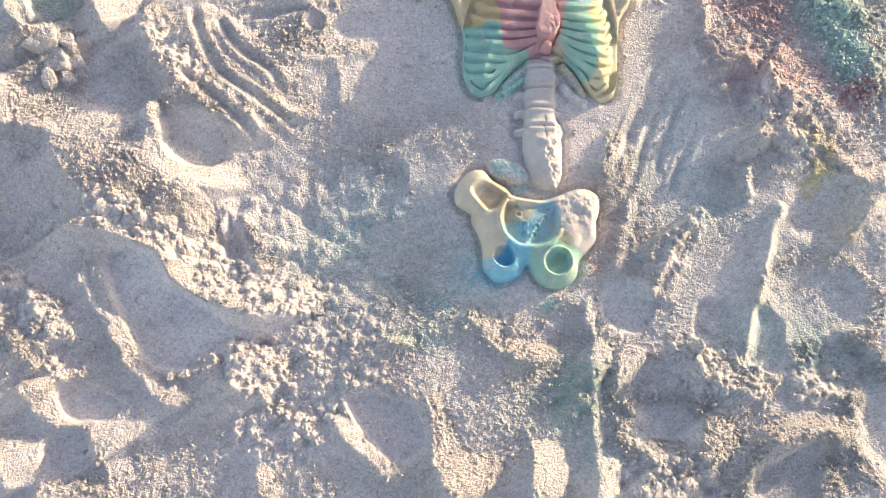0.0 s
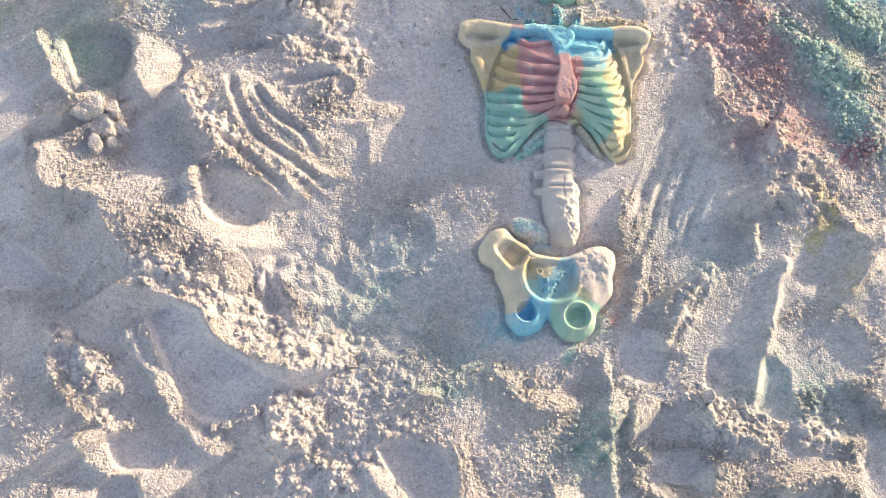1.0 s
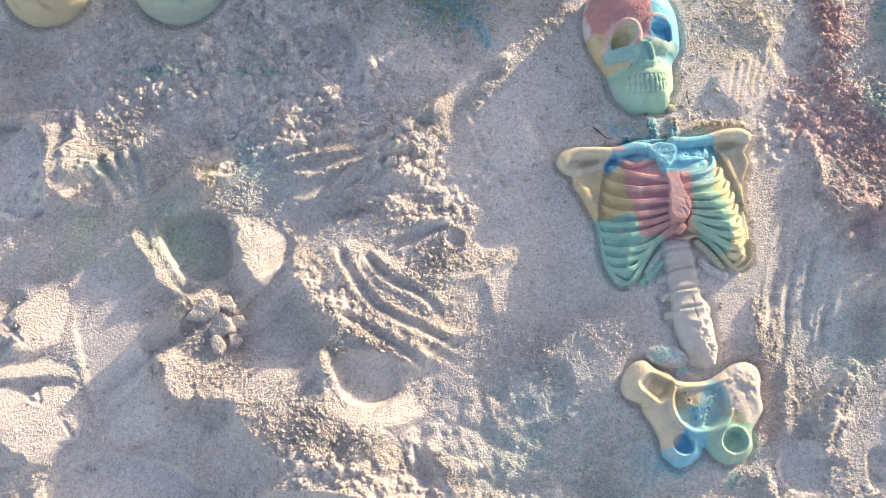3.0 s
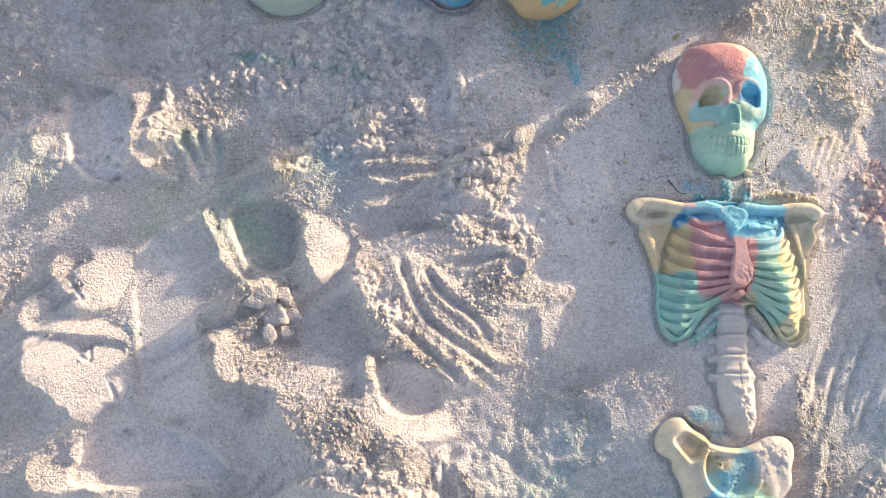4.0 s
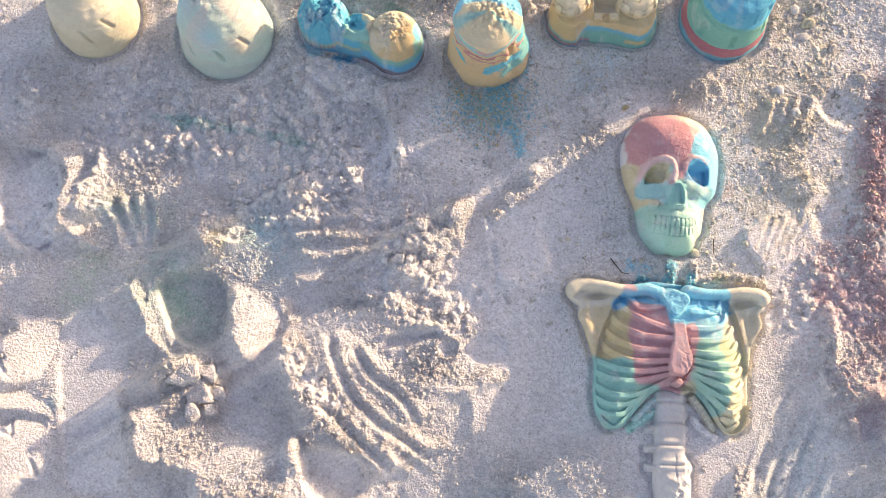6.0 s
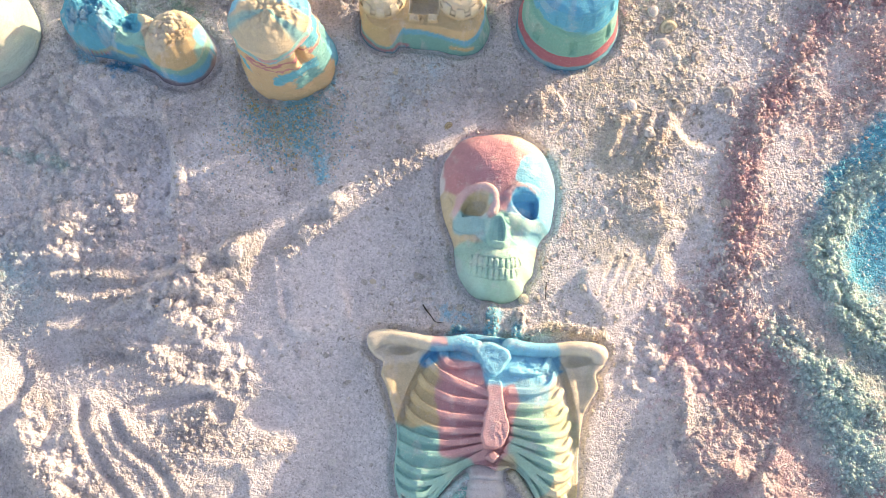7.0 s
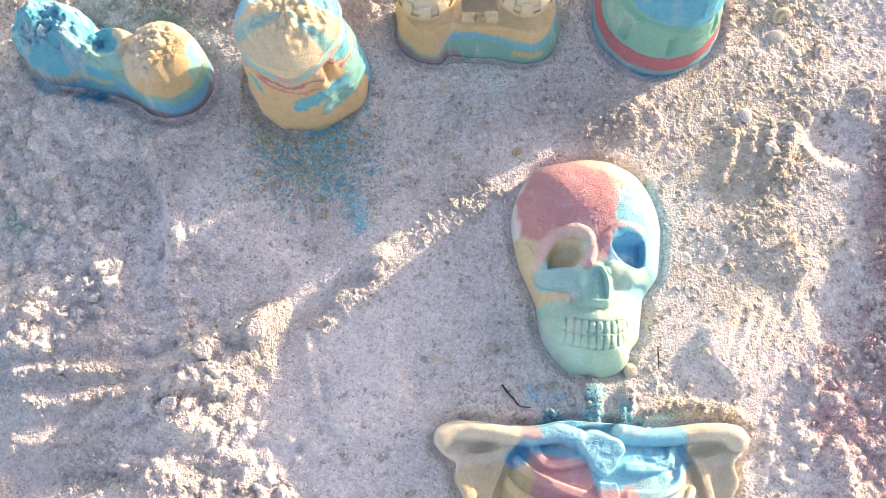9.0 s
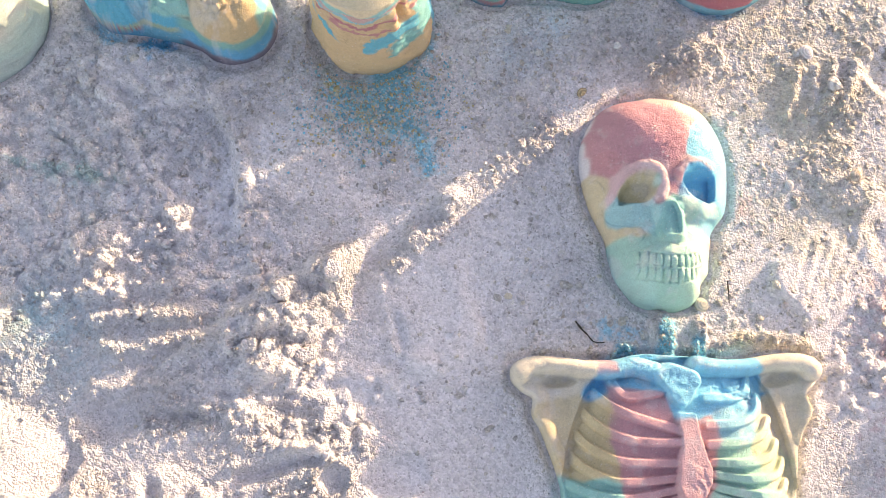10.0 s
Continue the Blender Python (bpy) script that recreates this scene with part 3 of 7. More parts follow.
# beyond the fans
drag([(-0.577, 0.981), (-0.562, 0.952), (-0.551, 0.920)], 0.0058, 0.010, 0.3, 0.9)
drag([(-0.557, 0.985), (-0.547, 0.953), (-0.543, 0.921)], 0.0058, 0.010, 0.3, 0.9)
drag([(-0.538, 0.990), (-0.533, 0.954), (-0.534, 0.921)], 0.0058, 0.010, 0.3, 0.9)
mound((-0.788, 1.078), 0.022, 0.014, 0, 0.012, 0.8)
dish((-0.632, 1.076), 0.070, 0.026, 10, 0.009, 0.003, 0.25)
mound((-0.069, 0.633), 0.050, 0.045, 0, 0.004, 0.3)
ridge([(-0.324, 0.700), (-0.321, 0.680), (-0.311, 0.656)], 0.008, 0.009, 0.4, 0.3)

# the lower stretch: sunlit slopes and pressed hollows
lit([(-0.454, 0.699), (-0.436, 0.714), (-0.403, 0.709), (-0.368, 0.689), (-0.350, 0.672), (-0.330, 0.645), (-0.309, 0.625), (-0.334, 0.624), (-0.359, 0.616), (-0.398, 0.621), (-0.423, 0.641), (-0.440, 0.668), (-0.464, 0.677)], 0.26, 0.7)
lit([(-0.512, 0.739), (-0.487, 0.723), (-0.470, 0.698), (-0.482, 0.669), (-0.503, 0.676)], 0.26, 0.5)
lit([(-0.326, 0.698), (-0.315, 0.695), (-0.311, 0.650), (-0.295, 0.629), (-0.273, 0.626), (-0.238, 0.636), (-0.217, 0.623), (-0.217, 0.609), (-0.243, 0.611), (-0.281, 0.609), (-0.301, 0.612), (-0.312, 0.625), (-0.324, 0.659)], 0.34, 0.6)
hollow([(-0.308, 0.685), (-0.283, 0.691), (-0.243, 0.681), (-0.237, 0.657), (-0.245, 0.639), (-0.270, 0.629), (-0.293, 0.633), (-0.307, 0.650)], 0.01, 0.08)
lit([(-0.336, 0.610), (-0.318, 0.618), (-0.318, 0.591), (-0.305, 0.564), (-0.321, 0.564), (-0.336, 0.583)], 0.26, 0.5)
lit([(-0.282, 0.589), (-0.261, 0.600), (-0.243, 0.581), (-0.237, 0.561), (-0.239, 0.537), (-0.258, 0.536), (-0.273, 0.559)], 0.3, 0.35)
hollow([(-0.233, 0.578), (-0.223, 0.568), (-0.210, 0.549), (-0.210, 0.529), (-0.228, 0.525), (-0.236, 0.541)], 0.009, 0.1)
lit([(-0.223, 0.571), (-0.201, 0.572), (-0.179, 0.537), (-0.171, 0.517), (-0.197, 0.523), (-0.211, 0.555)], 0.24, 0.8)
lit([(-0.387, 0.557), (-0.366, 0.568), (-0.340, 0.563), (-0.301, 0.554), (-0.280, 0.539), (-0.292, 0.531), (-0.325, 0.540), (-0.369, 0.541), (-0.401, 0.547)], 0.22, 0.9)
lit([(-0.324, 0.530), (-0.287, 0.542), (-0.238, 0.527), (-0.227, 0.508), (-0.207, 0.496), (-0.176, 0.504), (-0.151, 0.511), (-0.126, 0.506), (-0.115, 0.487), (-0.123, 0.467), (-0.148, 0.460), (-0.172, 0.452), (-0.198, 0.461), (-0.229, 0.466), (-0.262, 0.481), (-0.289, 0.499)], 0.28, 0.8)
hollow([(-0.367, 0.522), (-0.336, 0.530), (-0.304, 0.521), (-0.282, 0.490), (-0.255, 0.475), (-0.222, 0.457), (-0.177, 0.440), (-0.158, 0.428), (-0.176, 0.421), (-0.201, 0.426), (-0.219, 0.419), (-0.236, 0.412), (-0.251, 0.405), (-0.259, 0.395), (-0.290, 0.394), (-0.310, 0.406), (-0.321, 0.427), (-0.336, 0.452), (-0.349, 0.477), (-0.361, 0.499)], 0.01, 0.08)
lit([(-0.379, 0.521), (-0.370, 0.489), (-0.356, 0.461), (-0.343, 0.455), (-0.333, 0.446), (-0.321, 0.424), (-0.306, 0.403), (-0.293, 0.391), (-0.278, 0.373), (-0.293, 0.366), (-0.310, 0.387), (-0.331, 0.408), (-0.343, 0.426), (-0.350, 0.445), (-0.364, 0.460), (-0.380, 0.489)], 0.3, 0.5)
lit([(-0.295, 0.388), (-0.275, 0.373), (-0.254, 0.369), (-0.243, 0.364), (-0.267, 0.355), (-0.287, 0.365)], 0.28, 0.7)
hollow([(-0.291, 0.389), (-0.277, 0.387), (-0.277, 0.376), (-0.288, 0.379)], 0.006, 0.2)
hollow([(-0.273, 0.388), (-0.258, 0.386), (-0.257, 0.374), (-0.269, 0.374)], 0.006, 0.2)
lit([(-0.245, 0.405), (-0.233, 0.406), (-0.225, 0.391), (-0.214, 0.382), (-0.217, 0.371), (-0.234, 0.386)], 0.32, 0.6)
hollow([(-0.231, 0.415), (-0.218, 0.410), (-0.211, 0.388), (-0.215, 0.382), (-0.226, 0.394)], 0.008, 0.1)
lit([(-0.218, 0.416), (-0.195, 0.426), (-0.158, 0.428), (-0.143, 0.403), (-0.148, 0.384), (-0.165, 0.371), (-0.140, 0.354), (-0.116, 0.361), (-0.106, 0.349), (-0.102, 0.331), (-0.126, 0.331), (-0.151, 0.345), (-0.170, 0.356), (-0.190, 0.367), (-0.207, 0.376), (-0.198, 0.395)], 0.27, 0.85)
lit([(-0.477, 0.504), (-0.454, 0.498), (-0.427, 0.480), (-0.403, 0.465), (-0.388, 0.447), (-0.389, 0.425), (-0.404, 0.424), (-0.419, 0.449), (-0.441, 0.473), (-0.474, 0.485)], 0.26, 0.9)
lit([(-0.472, 0.472), (-0.450, 0.447), (-0.434, 0.423), (-0.416, 0.398), (-0.417, 0.386), (-0.435, 0.404), (-0.453, 0.422), (-0.467, 0.434)], 0.28, 0.9)
lit([(-0.435, 0.448), (-0.422, 0.442), (-0.402, 0.411), (-0.391, 0.393), (-0.369, 0.388), (-0.392, 0.378), (-0.409, 0.393), (-0.421, 0.417)], 0.28, 0.9)
lit([(-0.433, 0.373), (-0.398, 0.381), (-0.398, 0.362), (-0.381, 0.342), (-0.355, 0.330), (-0.366, 0.324), (-0.388, 0.329), (-0.411, 0.341), (-0.419, 0.358)], 0.28, 0.7)
hollow([(-0.397, 0.372), (-0.367, 0.379), (-0.336, 0.371), (-0.322, 0.356), (-0.332, 0.341), (-0.350, 0.334), (-0.374, 0.334), (-0.390, 0.347)], 0.01, 0.08)
lit([(-0.352, 0.333), (-0.320, 0.341), (-0.281, 0.340), (-0.285, 0.318), (-0.305, 0.312), (-0.295, 0.277), (-0.324, 0.270), (-0.335, 0.293), (-0.345, 0.310)], 0.18, 0.4)
hollow([(-0.396, 0.320), (-0.373, 0.329), (-0.354, 0.319), (-0.343, 0.301), (-0.347, 0.287), (-0.372, 0.277), (-0.396, 0.279), (-0.404, 0.293)], 0.01, 0.15)
lit([(-0.448, 0.312), (-0.413, 0.314), (-0.397, 0.308), (-0.402, 0.284), (-0.392, 0.273), (-0.406, 0.266), (-0.442, 0.271)], 0.22, 0.4)
lit([(-0.389, 0.273), (-0.360, 0.279), (-0.330, 0.275), (-0.299, 0.265), (-0.298, 0.253), (-0.386, 0.250)], 0.24, 0.7)
lit([(-0.167, 0.317), (-0.153, 0.300), (-0.151, 0.270), (-0.163, 0.261), (-0.171, 0.287)], 0.24, 0.7)
hollow([(-0.086, 0.372), (-0.056, 0.382), (-0.019, 0.377), (0.000, 0.360), (0.008, 0.330), (-0.001, 0.311), (-0.015, 0.302), (-0.034, 0.307), (-0.053, 0.321), (-0.072, 0.345)], 0.009, 0.1)
lit([(-0.098, 0.362), (-0.079, 0.351), (-0.059, 0.327), (-0.040, 0.310), (-0.018, 0.300), (-0.012, 0.287), (-0.033, 0.288), (-0.058, 0.304), (-0.077, 0.319), (-0.090, 0.336)], 0.3, 0.6)
lit([(-0.002, 0.378), (0.020, 0.385), (0.031, 0.355), (0.051, 0.319), (0.069, 0.320), (0.093, 0.309), (0.085, 0.291), (0.061, 0.267), (0.034, 0.268), (0.021, 0.288), (0.012, 0.306), (0.011, 0.330), (0.005, 0.360)], 0.26, 0.8)
lit([(0.037, 0.468), (0.049, 0.481), (0.071, 0.479), (0.084, 0.457), (0.097, 0.444), (0.129, 0.439), (0.144, 0.431), (0.138, 0.416), (0.110, 0.420), (0.085, 0.428), (0.066, 0.443), (0.050, 0.457)], 0.26, 0.7)
lit([(-0.034, 0.442), (-0.008, 0.442), (-0.010, 0.434), (-0.037, 0.435)], 0.3, 0.6)
lit([(0.179, 0.493), (0.187, 0.495), (0.189, 0.455), (0.205, 0.449), (0.207, 0.424), (0.192, 0.398), (0.192, 0.349), (0.201, 0.325), (0.216, 0.314), (0.216, 0.272), (0.190, 0.271), (0.185, 0.336), (0.182, 0.385), (0.181, 0.448)], 0.34, 0.5)
lit([(0.216, 0.442), (0.242, 0.438), (0.235, 0.412), (0.211, 0.393), (0.207, 0.417)], 0.22, 0.6)
lit([(0.110, 0.352), (0.130, 0.337), (0.154, 0.332), (0.158, 0.305), (0.155, 0.270), (0.118, 0.269), (0.118, 0.316)], 0.26, 0.5)
lit([(0.160, 0.391), (0.172, 0.388), (0.186, 0.373), (0.179, 0.368)], 0.26, 0.5)
lit([(0.283, 0.452), (0.311, 0.442), (0.336, 0.429), (0.360, 0.410), (0.393, 0.421), (0.386, 0.404), (0.365, 0.391), (0.341, 0.396), (0.321, 0.396), (0.296, 0.421)], 0.26, 0.9)
hollow([(0.367, 0.494), (0.395, 0.483), (0.403, 0.457), (0.402, 0.432), (0.389, 0.416), (0.367, 0.421), (0.356, 0.436), (0.357, 0.462)], 0.008, 0.15)
lit([(0.243, 0.515), (0.251, 0.555), (0.283, 0.584), (0.303, 0.607), (0.311, 0.599), (0.288, 0.556), (0.270, 0.530), (0.255, 0.499)], 0.24, 0.6)
hollow([(0.192, 0.500), (0.217, 0.521), (0.243, 0.515), (0.252, 0.483), (0.242, 0.460), (0.217, 0.456), (0.198, 0.468)], 0.007, 0.15)
hollow([(0.303, 0.498), (0.339, 0.503), (0.347, 0.481), (0.340, 0.454), (0.311, 0.450), (0.298, 0.466)], 0.008, 0.4)
lit([(0.308, 0.366), (0.333, 0.363), (0.345, 0.343), (0.325, 0.312), (0.312, 0.293), (0.301, 0.329)], 0.24, 0.7)
lit([(0.240, 0.332), (0.277, 0.340), (0.300, 0.299), (0.293, 0.275), (0.227, 0.273), (0.245, 0.309)], 0.2, 0.9)
lit([(0.370, 0.356), (0.402, 0.369), (0.439, 0.371), (0.426, 0.352), (0.400, 0.333), (0.381, 0.338)], 0.22, 0.8)
lit([(0.446, 0.377), (0.470, 0.359), (0.462, 0.341), (0.444, 0.355)], 0.22, 0.7)
lit([(0.233, 0.285), (0.276, 0.304), (0.312, 0.280), (0.305, 0.270), (0.233, 0.267)], 0.2, 0.8)
lit([(0.208, 0.527), (0.221, 0.581), (0.232, 0.623), (0.238, 0.623), (0.231, 0.582), (0.221, 0.534)], 0.2, 0.6)
cloddy([(-0.280, 0.532), (-0.213, 0.489), (-0.124, 0.480)], 0.03, 1)
cloddy([(-0.199, 0.407), (-0.153, 0.372), (-0.115, 0.343)], 0.03, 1)
cloddy([(-0.372, 0.565), (-0.294, 0.545)], 0.02, 1)
cloddy([(-0.072, 0.444), (-0.120, 0.423), (-0.082, 0.412)], 0.04, 0.7)
cloddy([(-0.195, 0.358), (-0.161, 0.311), (-0.104, 0.374)], 0.03, 0.7)
cloddy([(0.304, 0.434), (0.354, 0.404), (0.316, 0.415)], 0.035, 1)
cloddy([(0.245, 0.303), (0.288, 0.298)], 0.035, 0.8)
cloddy([(0.416, 0.401), (0.455, 0.427)], 0.03, 0.9)
cloddy([(0.275, 0.536), (0.296, 0.584)], 0.02, 0.8)
cloddy([(-0.460, 0.472), (-0.405, 0.436), (-0.394, 0.399)], 0.025, 0.9)
# the pit, the hand marks and the slopes round them
lit([(-0.658, 1.051), (-0.633, 1.055), (-0.623, 1.021), (-0.625, 0.990), (-0.626, 0.952), (-0.633, 0.942), (-0.641, 0.974), (-0.640, 1.004), (-0.651, 1.035)], 0.34, 0.7)
lit([(-0.614, 1.049), (-0.598, 1.046), (-0.590, 1.000), (-0.569, 0.994), (-0.566, 0.980), (-0.586, 0.970), (-0.591, 0.954), (-0.610, 0.960), (-0.620, 0.983), (-0.620, 1.010), (-0.609, 1.014)], 0.3, 0.9)
lit([(-0.628, 0.949), (-0.608, 0.942), (-0.588, 0.928), (-0.571, 0.913), (-0.591, 0.919), (-0.619, 0.932)], 0.36, 0.5)
lit([(-0.466, 0.962), (-0.449, 0.971), (-0.420, 0.976), (-0.411, 0.973), (-0.424, 0.957), (-0.396, 0.947), (-0.406, 0.936), (-0.430, 0.930), (-0.436, 0.913), (-0.452, 0.929), (-0.460, 0.943)], 0.32, 1)
lit([(-0.771, 0.998), (-0.738, 1.002), (-0.733, 0.983), (-0.744, 0.960), (-0.762, 0.940)], 0.28, 0.4)
lit([(-0.682, 0.830), (-0.636, 0.829), (-0.628, 0.804), (-0.632, 0.768), (-0.646, 0.749), (-0.684, 0.750), (-0.677, 0.773), (-0.691, 0.793), (-0.672, 0.809)], 0.24, 0.3)
lit([(-0.709, 0.820), (-0.698, 0.804), (-0.701, 0.789), (-0.684, 0.772), (-0.694, 0.765), (-0.714, 0.785), (-0.723, 0.791)], 0.34, 0.6)
lit([(-0.749, 0.761), (-0.720, 0.754), (-0.709, 0.736), (-0.647, 0.734), (-0.618, 0.719), (-0.619, 0.706), (-0.666, 0.716), (-0.742, 0.720)], 0.22, 0.4)
lit([(-0.740, 0.706), (-0.699, 0.706), (-0.673, 0.696), (-0.657, 0.704), (-0.618, 0.696), (-0.606, 0.638), (-0.633, 0.632), (-0.651, 0.614), (-0.672, 0.616), (-0.689, 0.639), (-0.711, 0.651), (-0.734, 0.665)], 0.2, 0.3)
hollow([(-0.622, 0.826), (-0.579, 0.851), (-0.540, 0.795), (-0.532, 0.753), (-0.534, 0.711), (-0.515, 0.671), (-0.518, 0.637), (-0.550, 0.621), (-0.592, 0.629), (-0.608, 0.700), (-0.620, 0.762)], 0.0025, 0.2)
hollow([(-0.655, 0.595), (-0.631, 0.611), (-0.591, 0.618), (-0.534, 0.602), (-0.490, 0.571), (-0.474, 0.546), (-0.660, 0.536), (-0.659, 0.575)], 0.01, 0.08)
lit([(-0.668, 0.581), (-0.655, 0.595), (-0.647, 0.563), (-0.626, 0.538), (-0.647, 0.536), (-0.661, 0.562)], 0.34, 0.5)
lit([(-0.718, 0.565), (-0.677, 0.561), (-0.659, 0.536), (-0.713, 0.533)], 0.26, 0.7)
hollow([(-0.508, 0.885), (-0.470, 0.896), (-0.433, 0.889), (-0.419, 0.853), (-0.419, 0.817), (-0.439, 0.803), (-0.474, 0.804), (-0.495, 0.827), (-0.509, 0.862)], 0.018, 0.45)
lit([(-0.533, 0.883), (-0.520, 0.869), (-0.504, 0.834), (-0.487, 0.806), (-0.477, 0.798), (-0.438, 0.796), (-0.429, 0.783), (-0.465, 0.777), (-0.486, 0.779), (-0.510, 0.810), (-0.529, 0.847), (-0.540, 0.868)], 0.5, 0.6)
lit([(-0.458, 0.744), (-0.423, 0.749), (-0.424, 0.716), (-0.448, 0.715)], 0.2, 0.8)
lit([(-0.414, 0.877), (-0.397, 0.878), (-0.367, 0.862), (-0.354, 0.843), (-0.355, 0.814), (-0.368, 0.797), (-0.381, 0.786), (-0.396, 0.795), (-0.407, 0.832)], 0.32, 0.35)
lit([(-0.354, 0.873), (-0.338, 0.860), (-0.328, 0.843), (-0.343, 0.835), (-0.357, 0.857)], 0.26, 0.7)
lit([(-0.351, 0.821), (-0.329, 0.831), (-0.315, 0.802), (-0.316, 0.773), (-0.300, 0.753), (-0.277, 0.726), (-0.240, 0.695), (-0.248, 0.685), (-0.284, 0.707), (-0.314, 0.737), (-0.332, 0.764), (-0.345, 0.793)], 0.3, 0.9)
lit([(-0.520, 0.733), (-0.501, 0.728), (-0.485, 0.707), (-0.475, 0.687), (-0.483, 0.668), (-0.499, 0.674), (-0.509, 0.699)], 0.32, 0.4)
lit([(-0.546, 0.745), (-0.531, 0.744), (-0.524, 0.726), (-0.536, 0.727)], 0.24, 0.7)
lit([(-0.158, 1.004), (-0.130, 1.011), (-0.136, 0.990), (-0.139, 0.954), (-0.155, 0.965), (-0.161, 0.987)], 0.32, 0.9)
lit([(-0.243, 0.948), (-0.216, 0.956), (-0.187, 0.966), (-0.157, 0.966), (-0.152, 0.939), (-0.171, 0.930), (-0.186, 0.940), (-0.215, 0.942), (-0.236, 0.941)], 0.192, 1)
lit([(-0.230, 0.924), (-0.192, 0.928), (-0.162, 0.921), (-0.161, 0.901), (-0.191, 0.895), (-0.214, 0.910)], 0.192, 1)
lit([(-0.211, 0.970), (-0.188, 0.981), (-0.178, 0.965), (-0.194, 0.962)], 0.168, 1)
lit([(-0.262, 0.870), (-0.218, 0.878), (-0.173, 0.868), (-0.196, 0.858), (-0.224, 0.860), (-0.295, 0.856)], 0.168, 0.9)
lit([(-0.215, 0.853), (-0.182, 0.864), (-0.132, 0.864), (-0.122, 0.841), (-0.152, 0.839), (-0.181, 0.845), (-0.209, 0.839)], 0.144, 1)
lit([(-0.107, 0.794), (-0.075, 0.796), (-0.078, 0.782), (-0.103, 0.777)], 0.24, 0.8)
hollow([(-0.123, 0.830), (-0.084, 0.837), (-0.076, 0.816), (-0.094, 0.802), (-0.119, 0.806)], 0.004, 0.06)
cloddy([(-0.459, 0.962), (-0.424, 0.942)], 0.02, 1)
cloddy([(-0.616, 1.006), (-0.585, 0.962)], 0.016, 1)
cloddy([(-0.194, 0.949), (-0.164, 0.943)], 0.02, 1)
cloddy([(-0.206, 0.911), (-0.170, 0.909)], 0.02, 1)
cloddy([(-0.195, 0.849), (-0.138, 0.852)], 0.018, 1)
cloddy([(-0.333, 0.794), (-0.287, 0.740)], 0.018, 1)
drag([(-0.637, 0.658), (-0.623, 0.633)], 0.0026, 0.006, 0.2, 0.3)
drag([(-0.616, 0.656), (-0.621, 0.633)], 0.0026, 0.006, 0.2, 0.3)
drag([(-0.644, 0.632), (-0.626, 0.631)], 0.0022, 0.005, 0.2, 0.3)
drag([(-0.695, 0.782), (-0.674, 0.757)], 0.0022, 0.005, 0.2, 0.3)
drag([(-0.692, 0.752), (-0.677, 0.757)], 0.0022, 0.005, 0.2, 0.3)
drag([(-0.665, 0.703), (-0.661, 0.682)], 0.0022, 0.005, 0.2, 0.3)
drag([(-0.678, 0.692), (-0.662, 0.683)], 0.0022, 0.005, 0.2, 0.3)
drag([(-0.480, 0.803), (-0.508, 0.855), (-0.519, 0.884)], 0.003, 0.002, 0.2, 0.4)

# footprints, rake marks and coarse sand near the castles
mound((-0.338, 1.019), 0.022, 0.018, 0, 0.012, 0.9)
texture((0.249, 0.982), 0.060, 0.050, 30, 0.06, 0.2)
slab((0.249, 0.982), 0.036, 0.034, 30, 0.004, -0.003, 0.05)
drag([(0.224, 0.950), (0.247, 1.006)], 0.0035, 0.0016, 0.1, 0.5)
drag([(0.236, 0.954), (0.259, 1.008)], 0.0035, 0.0016, 0.1, 0.5)
drag([(0.247, 0.959), (0.271, 1.010)], 0.0035, 0.0016, 0.1, 0.5)
drag([(0.259, 0.963), (0.282, 1.012)], 0.0035, 0.0016, 0.1, 0.5)
drag([(0.270, 0.967), (0.294, 1.013)], 0.0035, 0.0016, 0.1, 0.5)
ridge([(0.234, 1.111), (0.243, 1.137), (0.248, 1.163)], 0.0055, 0.008, 0.6, 0.4)
ridge([(0.248, 1.113), (0.259, 1.138), (0.265, 1.165)], 0.0055, 0.008, 0.6, 0.4)
ridge([(0.263, 1.115), (0.275, 1.139), (0.282, 1.167)], 0.0055, 0.008, 0.6, 0.4)
ridge([(0.277, 1.117), (0.291, 1.140), (0.299, 1.170)], 0.0055, 0.008, 0.6, 0.4)
ridge([(0.114, 1.148), (0.149, 1.170), (0.176, 1.188)], 0.014, 0.009, 0.9)
mound((0.162, 1.161), 0.016, 0.022, 0, 0.008, 0.9)
mound((0.290, 1.042), 0.040, 0.022, -20, 0.006, 0.6)
mound((0.262, 1.075), 0.050, 0.036, 0, 0.004, 0.55)
mound((0.291, 1.127), 0.030, 0.030, 0, 0.005, 0.6)
dish((0.336, 1.155), 0.034, 0.024, -20, 0.008, 0.003, 0.12)
dish((0.326, 1.014), 0.034, 0.040, 0, 0.008, 0.003, 0.2)
drag([(0.238, 0.896), (0.248, 0.890), (0.248, 0.879), (0.241, 0.870)], 0.005, 0.006, 0.15, 0.5)
ridge([(-0.323, 1.280), (-0.229, 1.284), (-0.136, 1.293), (-0.068, 1.301)], 0.011, 0.014, 0.95)
ridge([(-0.294, 1.302), (-0.156, 1.307), (-0.044, 1.317), (0.018, 1.322)], 0.012, 0.014, 0.95)
ridge([(-0.079, 1.279), (-0.065, 1.263), (-0.067, 1.249)], 0.012, 0.012, 0.95)
ridge([(-0.346, 1.186), (-0.349, 1.158), (-0.343, 1.132), (-0.335, 1.108)], 0.008, 0.010, 0.8, 0.4)
ridge([(-0.361, 1.190), (-0.361, 1.161), (-0.352, 1.132)], 0.008, 0.008, 0.9)
slab((-0.308, 1.167), 0.050, 0.024, -12, 0.006, 0.0, 0.6)
mound((-0.304, 1.116), 0.018, 0.022, 0, 0.008, 1.1)
